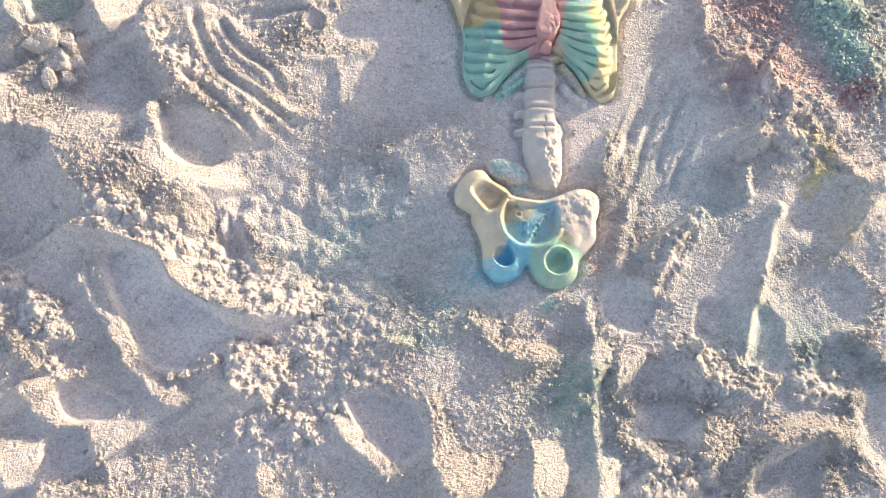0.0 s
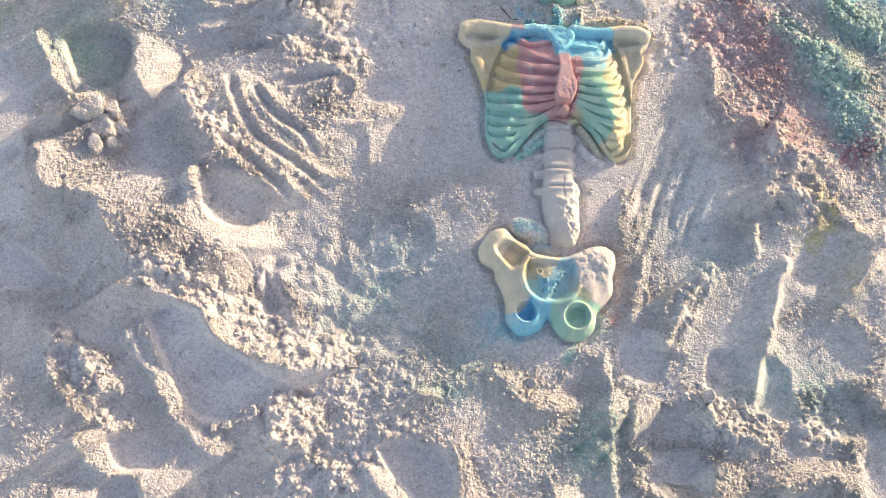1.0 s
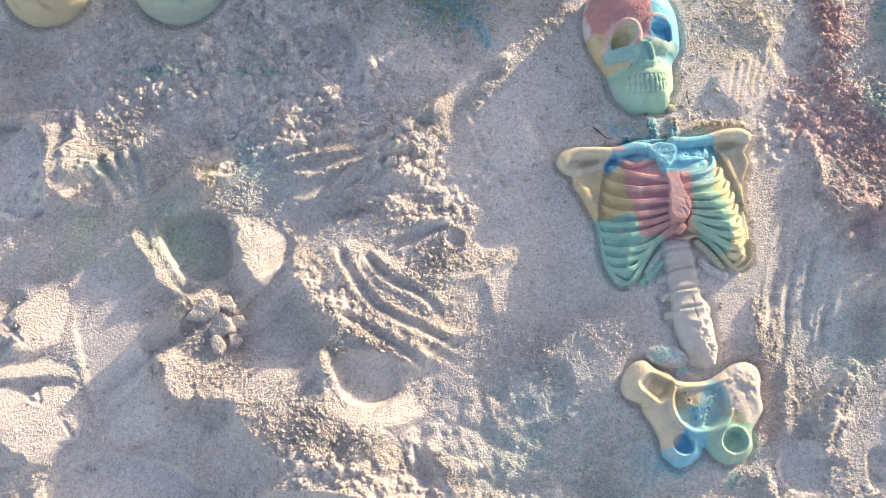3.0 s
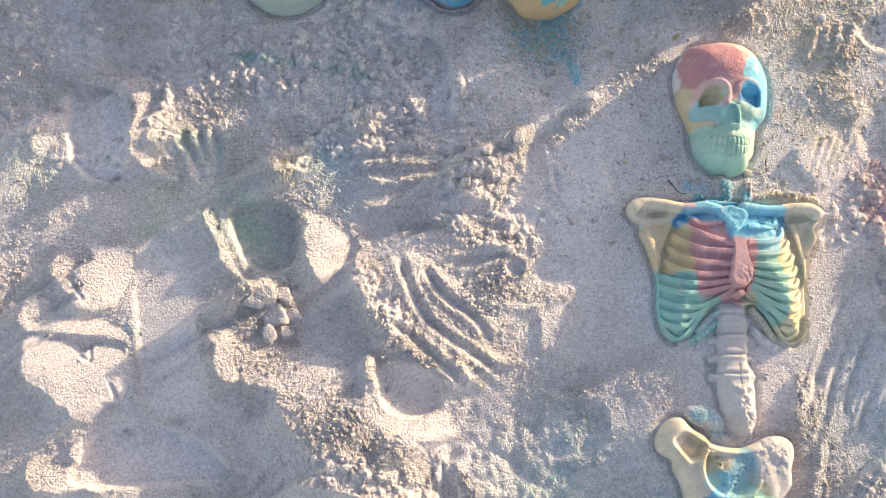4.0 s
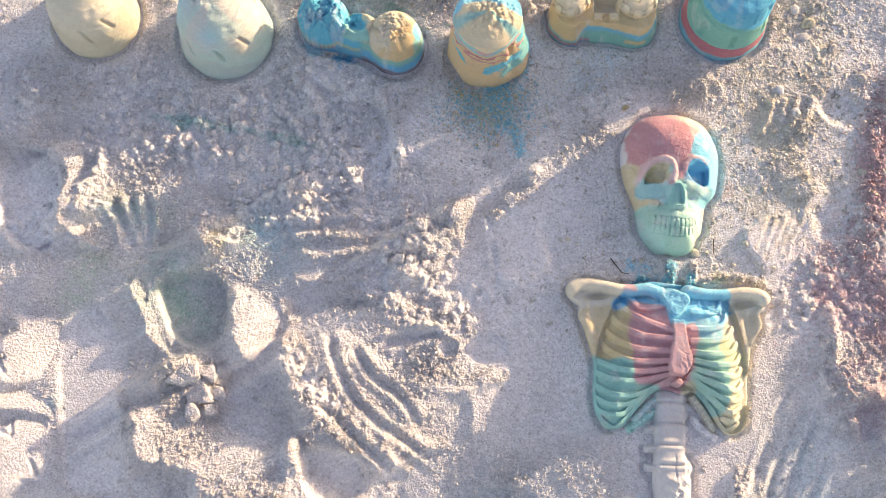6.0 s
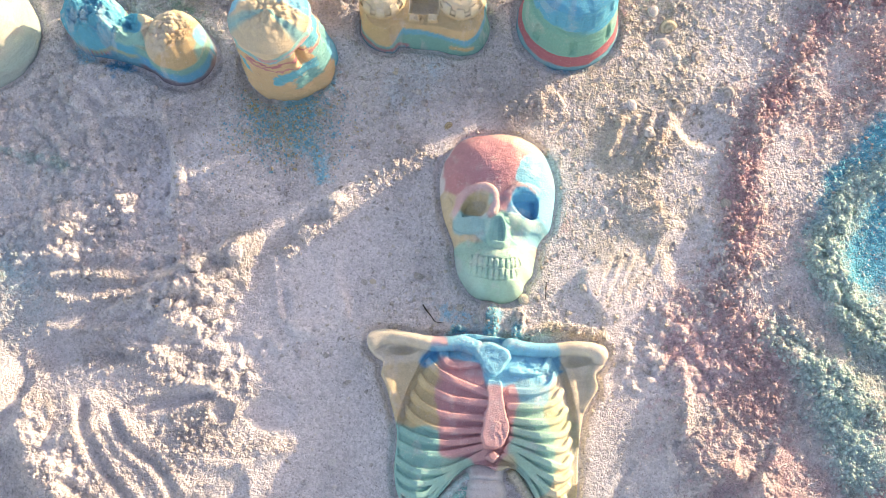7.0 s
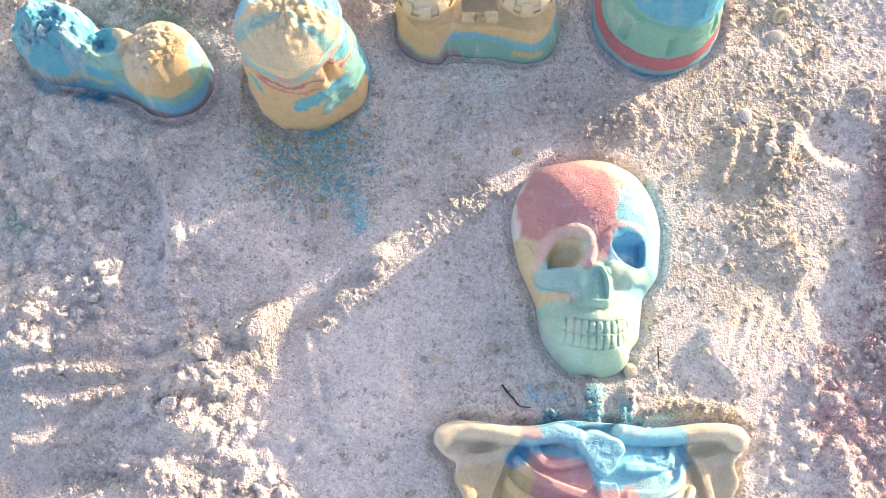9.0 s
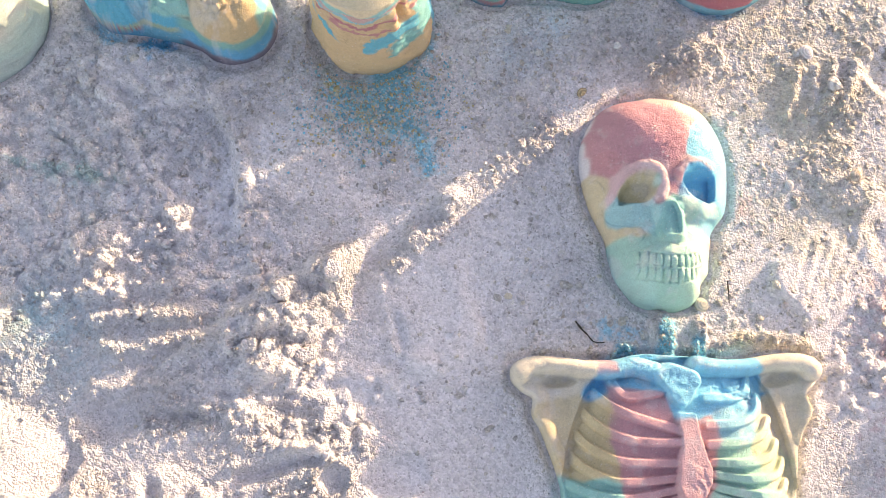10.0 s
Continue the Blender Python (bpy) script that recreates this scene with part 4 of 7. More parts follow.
mound((-0.244, 1.151), 0.014, 0.011, 10, 0.010, 0.6)
mound((-0.252, 1.137), 0.009, 0.015, 25, 0.010, 0.5)
mound((-0.309, 1.188), 0.012, 0.009, 0, 0.009, 1.0)
mound((-0.390, 1.201), 0.030, 0.040, 0, 0.010, 1.0)
ridge([(-0.374, 1.289), (-0.364, 1.249), (-0.366, 1.229)], 0.012, 0.009, 0.9)

# broken ground and a footprint before the castles
hollow([(-0.326, 1.128), (-0.287, 1.137), (-0.255, 1.128), (-0.237, 1.098), (-0.232, 1.053), (-0.235, 1.022), (-0.265, 1.015), (-0.280, 1.041), (-0.295, 1.061), (-0.318, 1.091)], 0.01, 0.16)
hollow([(-0.147, 1.102), (-0.091, 1.100), (-0.076, 1.069), (-0.083, 1.044), (-0.129, 1.047), (-0.146, 1.071)], 0.002, 0.12)
ridge([(-0.263, 1.158), (-0.242, 1.123), (-0.227, 1.085), (-0.214, 1.023)], 0.006, 0.004, 0.8, 0.5)
lit([(-0.362, 1.017), (-0.340, 1.031), (-0.327, 1.034), (-0.338, 1.019), (-0.327, 1.004), (-0.341, 0.994), (-0.355, 0.999)], 0.34, 0.9)
lit([(-0.157, 1.002), (-0.143, 1.009), (-0.128, 1.007), (-0.131, 0.985), (-0.144, 0.966), (-0.161, 0.977)], 0.3, 0.9)
cloddy([(-0.408, 1.074), (-0.352, 1.113)], 0.04, 1)
cloddy([(-0.379, 1.044), (-0.339, 1.066)], 0.04, 1)
cloddy([(-0.387, 0.981), (-0.321, 0.985)], 0.04, 1)
cloddy([(-0.297, 0.987), (-0.207, 0.993)], 0.035, 0.9)
cloddy([(-0.367, 1.175), (-0.348, 1.130)], 0.03, 0.9)
cloddy([(-0.330, 1.177), (-0.277, 1.154)], 0.03, 0.7)
cloddy([(-0.288, 1.079), (-0.275, 1.070)], 0.012, 1)
cloddy([(-0.221, 1.054), (-0.210, 1.011)], 0.018, 0.9)
cloddy([(-0.275, 1.044), (-0.270, 1.029)], 0.01, 0.8)
lit([(0.310, 0.899), (0.320, 0.900), (0.321, 0.842), (0.315, 0.817), (0.330, 0.791), (0.317, 0.792), (0.305, 0.819), (0.307, 0.853)], 0.22, 0.6)
lit([(0.336, 0.811), (0.365, 0.810), (0.394, 0.806), (0.397, 0.785), (0.382, 0.789), (0.359, 0.790), (0.354, 0.776), (0.339, 0.792)], 0.2, 0.7)
# the rough ground beside the torso
lit([(0.348, 0.808), (0.380, 0.798), (0.402, 0.799), (0.408, 0.763), (0.410, 0.733), (0.427, 0.711), (0.412, 0.698), (0.392, 0.678), (0.378, 0.696), (0.391, 0.732), (0.386, 0.770), (0.372, 0.788)], 0.24, 0.8)
lit([(0.425, 0.712), (0.443, 0.706), (0.457, 0.684), (0.483, 0.659), (0.511, 0.649), (0.481, 0.648), (0.454, 0.662), (0.433, 0.684)], 0.24, 0.8)
lit([(0.361, 0.658), (0.369, 0.655), (0.373, 0.628), (0.370, 0.610), (0.362, 0.617)], 0.26, 0.4)
lit([(0.519, 0.663), (0.532, 0.671), (0.534, 0.649), (0.522, 0.634)], 0.24, 0.5)
lit([(0.202, 0.691), (0.219, 0.695), (0.230, 0.681), (0.237, 0.677), (0.222, 0.637), (0.201, 0.621)], 0.16, 0.8)
hollow([(0.379, 0.789), (0.391, 0.793), (0.395, 0.762), (0.387, 0.733), (0.381, 0.739)], 0.006, 0.12)
hollow([(0.346, 0.776), (0.375, 0.781), (0.377, 0.739), (0.352, 0.730)], 0.004, 0.3)
lit([(-0.493, 0.784), (-0.459, 0.790), (-0.409, 0.783), (-0.406, 0.747), (-0.415, 0.711), (-0.450, 0.706), (-0.482, 0.714), (-0.493, 0.749)], 0.1, 0.7)
drag([(0.272, 0.799), (0.249, 0.757), (0.229, 0.702), (0.209, 0.648)], 0.0045, 0.0038, 0.4, 0.6)
drag([(0.284, 0.77), (0.261, 0.72), (0.241, 0.665), (0.222, 0.612)], 0.0045, 0.0038, 0.4, 0.6)
drag([(0.303, 0.765), (0.28, 0.71), (0.26, 0.65)], 0.0045, 0.0038, 0.4, 0.6)
drag([(0.262, 0.763), (0.24, 0.713), (0.22, 0.664)], 0.0045, 0.0038, 0.4, 0.6)
drag([(0.318, 0.718), (0.292, 0.668), (0.275, 0.625)], 0.0045, 0.0038, 0.4, 0.6)
lit([(-0.486, 0.706), (-0.455, 0.716), (-0.415, 0.709), (-0.376, 0.7), (-0.341, 0.677), (-0.343, 0.646), (-0.318, 0.622), (-0.352, 0.612), (-0.401, 0.625), (-0.441, 0.661), (-0.474, 0.669)], 0.22, 0.6)
lit([(-0.43, 0.65), (-0.371, 0.642), (-0.292, 0.614), (-0.232, 0.556), (-0.256, 0.52), (-0.334, 0.543), (-0.395, 0.591)], 0.15, 0.8)
lit([(-0.311, 0.681), (-0.263, 0.639), (-0.221, 0.628), (-0.224, 0.609), (-0.272, 0.601), (-0.309, 0.615), (-0.324, 0.644)], 0.3, 0.5)
cloddy([(0.387, 0.732), (0.414, 0.703), (0.441, 0.682)], 0.02, 0.9)
cloddy([(0.278, 0.898), (0.344, 0.893), (0.301, 0.924)], 0.03, 0.8)

# coloured banks
RED_BANK = [(0.533, 1.385), (0.493, 1.326), (0.455, 1.269), (0.427, 1.215), (0.399, 1.174), (0.381, 1.128), (0.375, 1.077), (0.375, 1.028), (0.363, 0.991), (0.358, 0.961), (0.375, 0.932), (0.387, 0.904)]
ridge(RED_BANK, 0.013, 0.007, 0.95)
ridge([(0.488, 1.331), (0.531, 1.327), (0.580, 1.316)], 0.020, 0.006, 0.85)
TEAL_BANK = [(0.541, 1.126), (0.505, 1.097), (0.481, 1.065), (0.460, 1.027), (0.468, 0.997), (0.485, 0.962), (0.513, 0.941), (0.550, 0.925)]
LOWER_TEAL = [(0.415, 0.929), (0.438, 0.915), (0.460, 0.885), (0.471, 0.857), (0.487, 0.814), (0.498, 0.781), (0.530, 0.760)]
ridge(TEAL_BANK, 0.012, 0.012, 0.95)
ridge(LOWER_TEAL, 0.020, 0.012, 0.95)
ridge([(0.477, 0.881), (0.516, 0.860)], 0.012, 0.009, 0.9)
cloddy(RED_BANK, 0.020, 0.45)
cloddy(TEAL_BANK, 0.018, 1.0)
cloddy(LOWER_TEAL, 0.026, 0.7)
dish((0.538, 1.033), 0.060, 0.080, 0, 0.010, 0.0, 0.45)
texture((0.408, 0.875), 0.10, 0.10, 0, 0.7)
texture((0.477, 0.831), 0.10, 0.10, 0, 0.75)
dish((0.097, 0.630), 0.046, 0.017, -8, 0.012, 0.002, 0.3)
texture((-0.542, 1.098), 0.42, 0.10, 4, 0.72, 0.9)
ridge([(0.075, 0.905), (0.079, 0.916), (0.088, 0.919), (0.098, 0.913)], 0.005, 0.009, 0.5, 0.3)
slab((-0.068, 0.624), 0.036, 0.035, 4, -0.004, 0.0, 0.15)

# the ground sinks a little from the skeleton towards the trampled side
H -= 0.0065 * np.exp(-oval(X, Y, (-0.070, 0.690), 0.095, 0.130) ** 2)
H -= 0.0085 * np.exp(-oval(X, Y, (0.272, 0.690), 0.055, 0.105, -8) ** 2)
texture((0.000, 0.690), 0.100, 0.100, 0, 0.42, 0.2)
texture((-0.115, 1.090), 0.130, 0.055, 0, 0.34, 0.5)

# swell, clods and grain
H += raised_slopes()
swell = 0.0045 * fbm(X, Y, 0.16, 3, 11) + 0.0025 * fbm(X, Y, 0.05, 2, 31)
CLODDY = np.clip(CLODDY, 0, 1)
H += swell * CALM * near + (1 - near) * 0.02 * fbm(X, Y, 3.0, 3, 71)
ROUGH = np.clip(ROUGH + 0.18 * fbm(X, Y, 0.06, 3, 91), 0.04, 1.2)
crumb = step(0.6, 1.1, ROUGH)
XW, YW = X + 0.0011 * fbm(X, Y, 0.0045, 2, 161), Y + 0.0011 * fbm(X, Y, 0.0045, 2, 171)
crest = 1 - np.abs(fbm(X, Y, 0.045, 3, 181, 0.55))
H += near * (0.0022 * step(0.4, 0.9, ROUGH) * CALM * (crest - 0.6)
             + (0.0011 * (0.25 + ROUGH)) * fbm(X, Y, 0.020, 4, 111, 0.70)
             + crumb * 0.22 * lumps(XW, YW, 0.012, 131, 0.35)
             + step(0.45, 0.95, ROUGH) * 0.26 * lumps(XW, YW, 0.0080, 141, 0.45)
             + CLODDY * (0.60 * lumps(XW, YW, 0.015, 191, 0.35) + 0.85 * lumps(XW, YW, 0.0090, 195, 0.55) - 0.002)
             + (0.03 + 0.45 * step(0.2, 0.9, ROUGH)) * lumps(XW, YW, 0.0060, 151, 0.50)
             + (0.06 + 0.52 * step(0.06, 0.7, ROUGH)) * lumps(XW, YW, 0.0036, 155, 0.75))

H += near * 0.00016 * (0.4 + np.minimum(ROUGH, 1)) * np.random.default_rng(77).uniform(-1, 1, X.shape)

# beds of the moulded pieces: pressed level, with a narrow gap round each
bed = []
for outline in (SKULL, TORSO, SPINE, PELVIS, GATE, DUMBBELL):
    w = window(outline, 0.05)
    bed.append((w, inside_distance(X[w], Y[w], outline)))
for cx, cy, r in TOWERS.values():
    w = window([(cx, cy)], r + 0.05)
    bed.append((w, r - np.hypot(X[w] - cx, Y[w] - cy)))
for place, (w, d) in enumerate(bed):
    flat = step(-0.035, -0.004, d)
    H[w] = H[w] * (1 - flat) + flat * (0.30 * H[w] + 0.0005)
    gap, deep = (0.0048, 0.0075) if place == 5 else (0.0032, 0.0045)
    H[w] -= deep * np.exp(-((d + gap) / gap) ** 2)
    H[w] = np.where(d > -0.001, np.minimum(H[w], -0.004), H[w])

# the crumbled neck and the loose sand along the shoulder
for points, wide, high in (([(0.116, 0.943), (0.119, 0.926), (0.119, 0.910)], 0.0085, 0.011), ([(0.148, 0.937), (0.147, 0.914)], 0.0055, 0.007),
                           ([(0.076, 0.911), (0.077, 0.917), (0.084, 0.922), (0.094, 0.919)], 0.0032, 0.007), ([(0.133, 0.919), (0.141, 0.917)], 0.0045, 0.005),
                           ([(0.160, 0.918), (0.175, 0.924), (0.198, 0.926), (0.221, 0.924), (0.236, 0.918)], 0.0055, 0.004)):
    w = window(points, 0.03)
    d, _ = line_distance(XW[w], YW[w], curve(points, 4))
    k = np.exp(-(d / wide) ** 4)
    H[w] += k * (high + 0.6 * lumps(XW[w], YW[w], 0.0065, 211, 0.6) + 0.6 * lumps(XW[w], YW[w], 0.0036, 215, 0.75))
    ROUGH[w] += (0.9 - ROUGH[w]) * k

# a firm dome of bluish sand between spine and pelvis
w = window([(0.086, 0.64)], 0.05)
q = oval(X[w], Y[w], (0.086, 0.64), 0.026, 0.014, -18) + 0.1 * warp1[w]
H[w] = np.maximum(H[w], 0.010 * np.sqrt(np.maximum(1 - q ** 3, 0)) - 0.001 * (q > 1) - 0.02 * (q > 1.02))
ROUGH[w] += (0.35 - ROUGH[w]) * (q < 1)

# the lowest ribs, free of the rest, half sunk beside the spine
FREE_RIBS = [[(0.103, 0.757), (0.090, 0.747), (0.075, 0.735)], [(0.106, 0.771), (0.094, 0.761), (0.080, 0.746)], [(0.149, 0.775), (0.163, 0.757), (0.172, 0.741)], [(0.150, 0.749), (0.161, 0.738), (0.175, 0.730)]]
for points in FREE_RIBS:
    w = window(points, 0.02)
    d, _ = line_distance(X[w], Y[w], curve(points, 5))
    k = np.sqrt(np.maximum(1 - (d / 0.0052) ** 2, 0))
    H[w] = np.maximum(H[w], 0.0075 * k)
    ROUGH[w] *= 1 - 0.8 * (k > 0)

# ---- pigment strewn on the sand, with some light and shade tinted in ----
TINT = np.empty(X.shape + (3,))
TINT[:] = WHITE
dust = fbm(X, Y, 0.008, 3, 501, 0.8)
drift = fbm(X, Y, 0.05, 3, 541)


def strew(points, reach, color, amount, scatter=0.8):
    """Coloured sand, or a tone of light or shade, along a line or about a point, thinning out into grains."""
    line = curve(points, 4) if len(points) > 1 else np.array([points[0], points[0]])
    w = window(line, 2.2 * reach)
    d, _ = line_distance(X[w], Y[w], line)
    k = amount * np.exp(-(d / reach) ** 2) * (1 + 0.5 * drift[w])
    if amount < 0.6:
        a = (0.7 * np.clip(k * (0.75 + 0.55 * dust[w]), 0, 1))[..., None]
        TINT[w] = TINT[w] * (1 - a) + a * np.array(color)
        return
    a = np.clip(step(0.18, 0.18 + scatter, k + 0.45 * scatter * dust[w]), 0, 1)[..., None] * min(1.0, amount + 0.15)
    TINT[w] = TINT[w] * (1 - a) + a * np.array(color)


# paler tone that brightens the ground lying in the castles' shade
strew([(-0.766, 1.107), (-0.541, 1.090), (-0.243, 1.062)], 0.16, (0.84, 0.82, 0.85), 0.59)
strew([(-0.394, 1.063), (-0.233, 1.054)], 0.15, (0.84, 0.82, 0.85), 0.59)
# grey-teal over the next three stretches: thin teal dust plus painted-in shade
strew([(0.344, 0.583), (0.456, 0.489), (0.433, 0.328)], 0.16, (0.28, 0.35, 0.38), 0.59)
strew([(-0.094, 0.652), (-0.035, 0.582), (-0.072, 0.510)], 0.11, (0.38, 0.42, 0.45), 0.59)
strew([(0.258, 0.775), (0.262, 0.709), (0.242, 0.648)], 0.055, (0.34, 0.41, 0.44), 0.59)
strew([(0.171, 0.384), (0.269, 0.322)], 0.09, (0.52, 0.57, 0.58), 0.5)
strew([(0.351, 0.929), (0.374, 0.873), (0.374, 0.807)], 0.075, (0.68, 0.53, 0.56), 0.85, 0.9)
strew([(0.427, 0.992), (0.416, 1.051)], 0.05, (0.62, 0.47, 0.50), 0.6, 0.9)
strew([(0.554, 1.281), (0.516, 1.239), (0.472, 1.179)], 0.06, (0.68, 0.50, 0.49), 0.8, 0.9)
strew(RED_BANK, 0.040, (0.70, 0.57, 0.58), 0.62, 0.9)
strew(RED_BANK, 0.022, (0.69, 0.46, 0.49), 0.95, 0.9)
strew([(0.488, 1.331), (0.531, 1.327), (0.580, 1.316)], 0.034, (0.64, 0.40, 0.42), 1.0, 0.8)
strew([(0.345, 0.987), (0.322, 0.939)], 0.05, PINK, 0.6)
strew([(0.579, 1.103), (0.548, 1.064), (0.539, 1.027), (0.556, 0.986)], 0.072, (0.10, 0.49, 0.65), 1.5, 0.22)
strew([(0.542, 0.951), (0.528, 0.882)], 0.05, (0.40, 0.50, 0.53), 0.8, 0.8)
strew(TEAL_BANK, 0.024, (0.52, 0.74, 0.70), 1.0, 0.7)
strew(LOWER_TEAL, 0.026, (0.50, 0.73, 0.71), 0.95, 0.8)
strew([(0.370, 0.950), (0.399, 0.905), (0.399, 0.859)], 0.040, (0.70, 0.53, 0.55), 0.85, 0.9)
strew([(0.468, 0.870), (0.485, 0.823), (0.511, 0.793)], 0.040, (0.46, 0.70, 0.70), 0.85, 0.9)
strew([(0.471, 0.913), (0.520, 0.831)], 0.026, MINT, 0.5)
strew([(0.478, 0.959), (0.505, 0.892)], 0.014, (0.62, 0.60, 0.46), 0.5)
strew([(0.391, 0.875), (0.412, 0.835), (0.473, 0.760), (0.524, 0.762)], 0.040, (0.66, 0.46, 0.49), 0.6)
strew([(0.487, 0.753), (0.517, 0.770)], 0.018, RED, 0.8)
strew([(0.496, 0.470)], 0.016, RED, 0.6)
strew([(0.448, 0.698), (0.453, 0.660), (0.430, 0.637)], 0.022, (0.66, 0.58, 0.32), 0.6)
strew([(0.485, 0.618), (0.468, 0.574)], 0.020, (0.66, 0.58, 0.36), 0.55)
strew([(0.298, 0.699), (0.303, 0.610)], 0.035, DUST, 0.45)
strew([(0.345, 0.619)], 0.030, DUST, 0.5)
strew([(-0.077, 0.609), (-0.043, 0.603)], 0.045, DUST, 0.30)
strew([(-0.129, 0.550), (-0.032, 0.519), (0.036, 0.487)], 0.045, TEAL, 0.48)
strew([(0.009, 0.486), (0.055, 0.522)], 0.022, DUST, 0.55)
strew([(0.056, 0.515), (0.076, 0.507)], 0.012, DUST, 0.7)
strew([(-0.036, 0.440), (0.011, 0.438)], 0.012, TEAL, 0.55)
strew([(0.137, 0.484)], 0.014, TEAL, 0.65)
strew([(0.145, 0.363)], 0.050, TEAL, 0.48)
strew([(0.171, 0.417), (0.177, 0.319)], 0.030, TEAL, 0.45)
strew([(-0.009, 0.281)], 0.020, TEAL, 0.55)
strew([(0.374, 0.472), (0.454, 0.448)], 0.050, TEAL, 0.42)
strew([(0.178, 0.541), (0.191, 0.531)], 0.010, RED, 0.75)
strew([(-0.506, 0.891), (-0.467, 0.849)], 0.048, (0.30, 0.50, 0.42), 0.59)
strew([(-0.500, 0.880), (-0.470, 0.855)], 0.030, (0.30, 0.52, 0.46), 0.5)
strew([(-0.610, 0.855), (-0.594, 0.901)], 0.024, (0.42, 0.60, 0.42), 0.59)
strew([(-0.439, 0.941)], 0.022, (0.68, 0.62, 0.38), 0.6)
strew([(-0.389, 0.951)], 0.030, DUST, 0.59)
strew([(-0.573, 0.970), (-0.528, 0.966)], 0.030, MINT, 0.45)
strew([(-0.550, 1.097), (-0.332, 1.072)], 0.010, TEAL, 0.6)
strew([(-0.768, 0.920)], 0.04, MINT, 0.42)
strew([(-0.615, 0.725)], 0.012, DUST, 0.5)
strew([(-0.148, 1.144), (-0.112, 1.134)], 0.030, (0.46, 0.62, 0.62), 0.62, 0.9)
strew([(-0.099, 1.16), (-0.101, 1.135), (-0.097, 1.113)], 0.019, (0.22, 0.60, 0.74), 1.1, 0.8)
strew([(-0.097, 1.113), (-0.08, 1.103), (-0.07, 1.076)], 0.011, (0.22, 0.60, 0.74), 1.0, 0.8)
strew([(-0.072, 1.193), (-0.073, 1.173), (-0.081, 1.167)], 0.011, (0.24, 0.58, 0.70), 0.8, 0.9)
strew([(-0.080, 1.219), (-0.074, 1.187)], 0.010, SKY, 0.8)
strew([(-0.153, 1.150), (-0.149, 1.145)], 0.007, (0.64, 0.52, 0.26), 0.8)
strew([(-0.125, 1.120), (-0.106, 1.108)], 0.012, (0.62, 0.54, 0.32), 0.65)
strew([(-0.079, 1.146)], 0.006, (0.64, 0.52, 0.26), 0.8)
strew([(-0.165, 1.124), (-0.156, 1.118)], 0.012, (0.60, 0.54, 0.32), 0.65)
strew([(-0.309, 1.188)], 0.009, BLUE, 1.0)
strew([(-0.353, 1.203), (-0.342, 1.194)], 0.012, SKY, 0.7)
strew([(0.036, 1.199), (0.001, 1.171)], 0.020, SKY, 0.42)
strew([(-0.390, 0.957), (-0.371, 0.916)], 0.045, DUST, 0.45)
strew([(-0.311, 1.189), (-0.298, 1.187)], 0.010, BLUE, 0.85)
strew([(-0.258, 1.263), (-0.232, 1.250)], 0.018, GREEN, 0.65)
strew([(-0.067, 1.293)], 0.012, TEAL, 0.6)
strew([(-0.107, 1.121), (-0.088, 1.103)], 0.014, DUST, 0.6)
strew([(0.173, 1.214), (0.204, 1.215)], 0.009, BLUE, 0.8)
strew([(0.121, 0.937), (0.120, 0.923), (0.120, 0.902)], 0.0075, SKY, 1.3, 0.5)
strew([(0.145, 0.922), (0.147, 0.902)], 0.0060, SKY, 1.2, 0.5)
strew([(0.072, 0.934), (0.087, 0.930)], 0.012, SKY, 0.8)
strew([(0.073, 0.904), (0.077, 0.914), (0.085, 0.917), (0.095, 0.912)], 0.006, SKY, 1.0)
strew(FREE_RIBS[0], 0.006, TEAL, 0.9, 0.5)
strew(FREE_RIBS[1], 0.006, (0.40, 0.60, 0.60), 0.7, 0.5)
strew(FREE_RIBS[2], 0.006, (0.66, 0.60, 0.47), 0.8, 0.5)
strew([(0.075, 0.643), (0.094, 0.637), (0.102, 0.622)], 0.013, DUST, 0.75)
strew([(0.156, 0.632), (0.190, 0.593), (0.187, 0.546)], 0.025, (0.70, 0.60, 0.58), 0.8)
strew([(0.184, 0.532)], 0.012, PINK, 0.75)
strew([(0.046, 0.524), (0.031, 0.513)], 0.022, DUST, 0.5)
strew([(0.177, 0.925), (0.231, 0.921)], 0.010, CREAM, 0.9)
strew([(0.205, 1.076), (0.191, 1.032)], 0.008, PINK, 0.6)
strew([(-0.345, 1.104), (-0.382, 1.063), (-0.375, 1.141)], 0.05, (0.50, 0.60, 0.58), 0.42)
strew([(0.265, 1.290), (0.265, 1.167), (0.275, 1.060)], 0.085, (0.64, 0.59, 0.51), 0.85, 0.9)
ROUGH = ROUGH * (1 - 0.45 * CLODDY)
verts = np.stack([X, Y, H], -1).reshape(-1, 3)
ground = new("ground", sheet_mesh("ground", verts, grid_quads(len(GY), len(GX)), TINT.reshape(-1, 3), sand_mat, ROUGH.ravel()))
tagged(ground, "pale beach sand with footprints, finger marks, coloured dust and tinted shade", "sand", kind="structure")


def ground_at(x, y):
    """Height and pigment of the ground at one place."""
    i, j = min(np.searchsorted(GX, x), len(GX) - 1), min(np.searchsorted(GY, y), len(GY) - 1)
    return float(H[j, i]), TINT[j, i]

# ---- the moulded skeleton, in four pieces ----
def band(x, y, points, wide, high):
    """A rounded strip along a line."""
    line = curve(points, 5)
    d, _ = line_distance(x, y, line)
    return high * np.sqrt(np.maximum(1 - (d / wide) ** 2, 0))


def strip(x, y, points, wide, high):
    """A flat-topped strip along a line."""
    d, _ = line_distance(x, y, curve(points, 5))
    return high * (1 - step(0.55 * wide, 0.98 * wide, d))


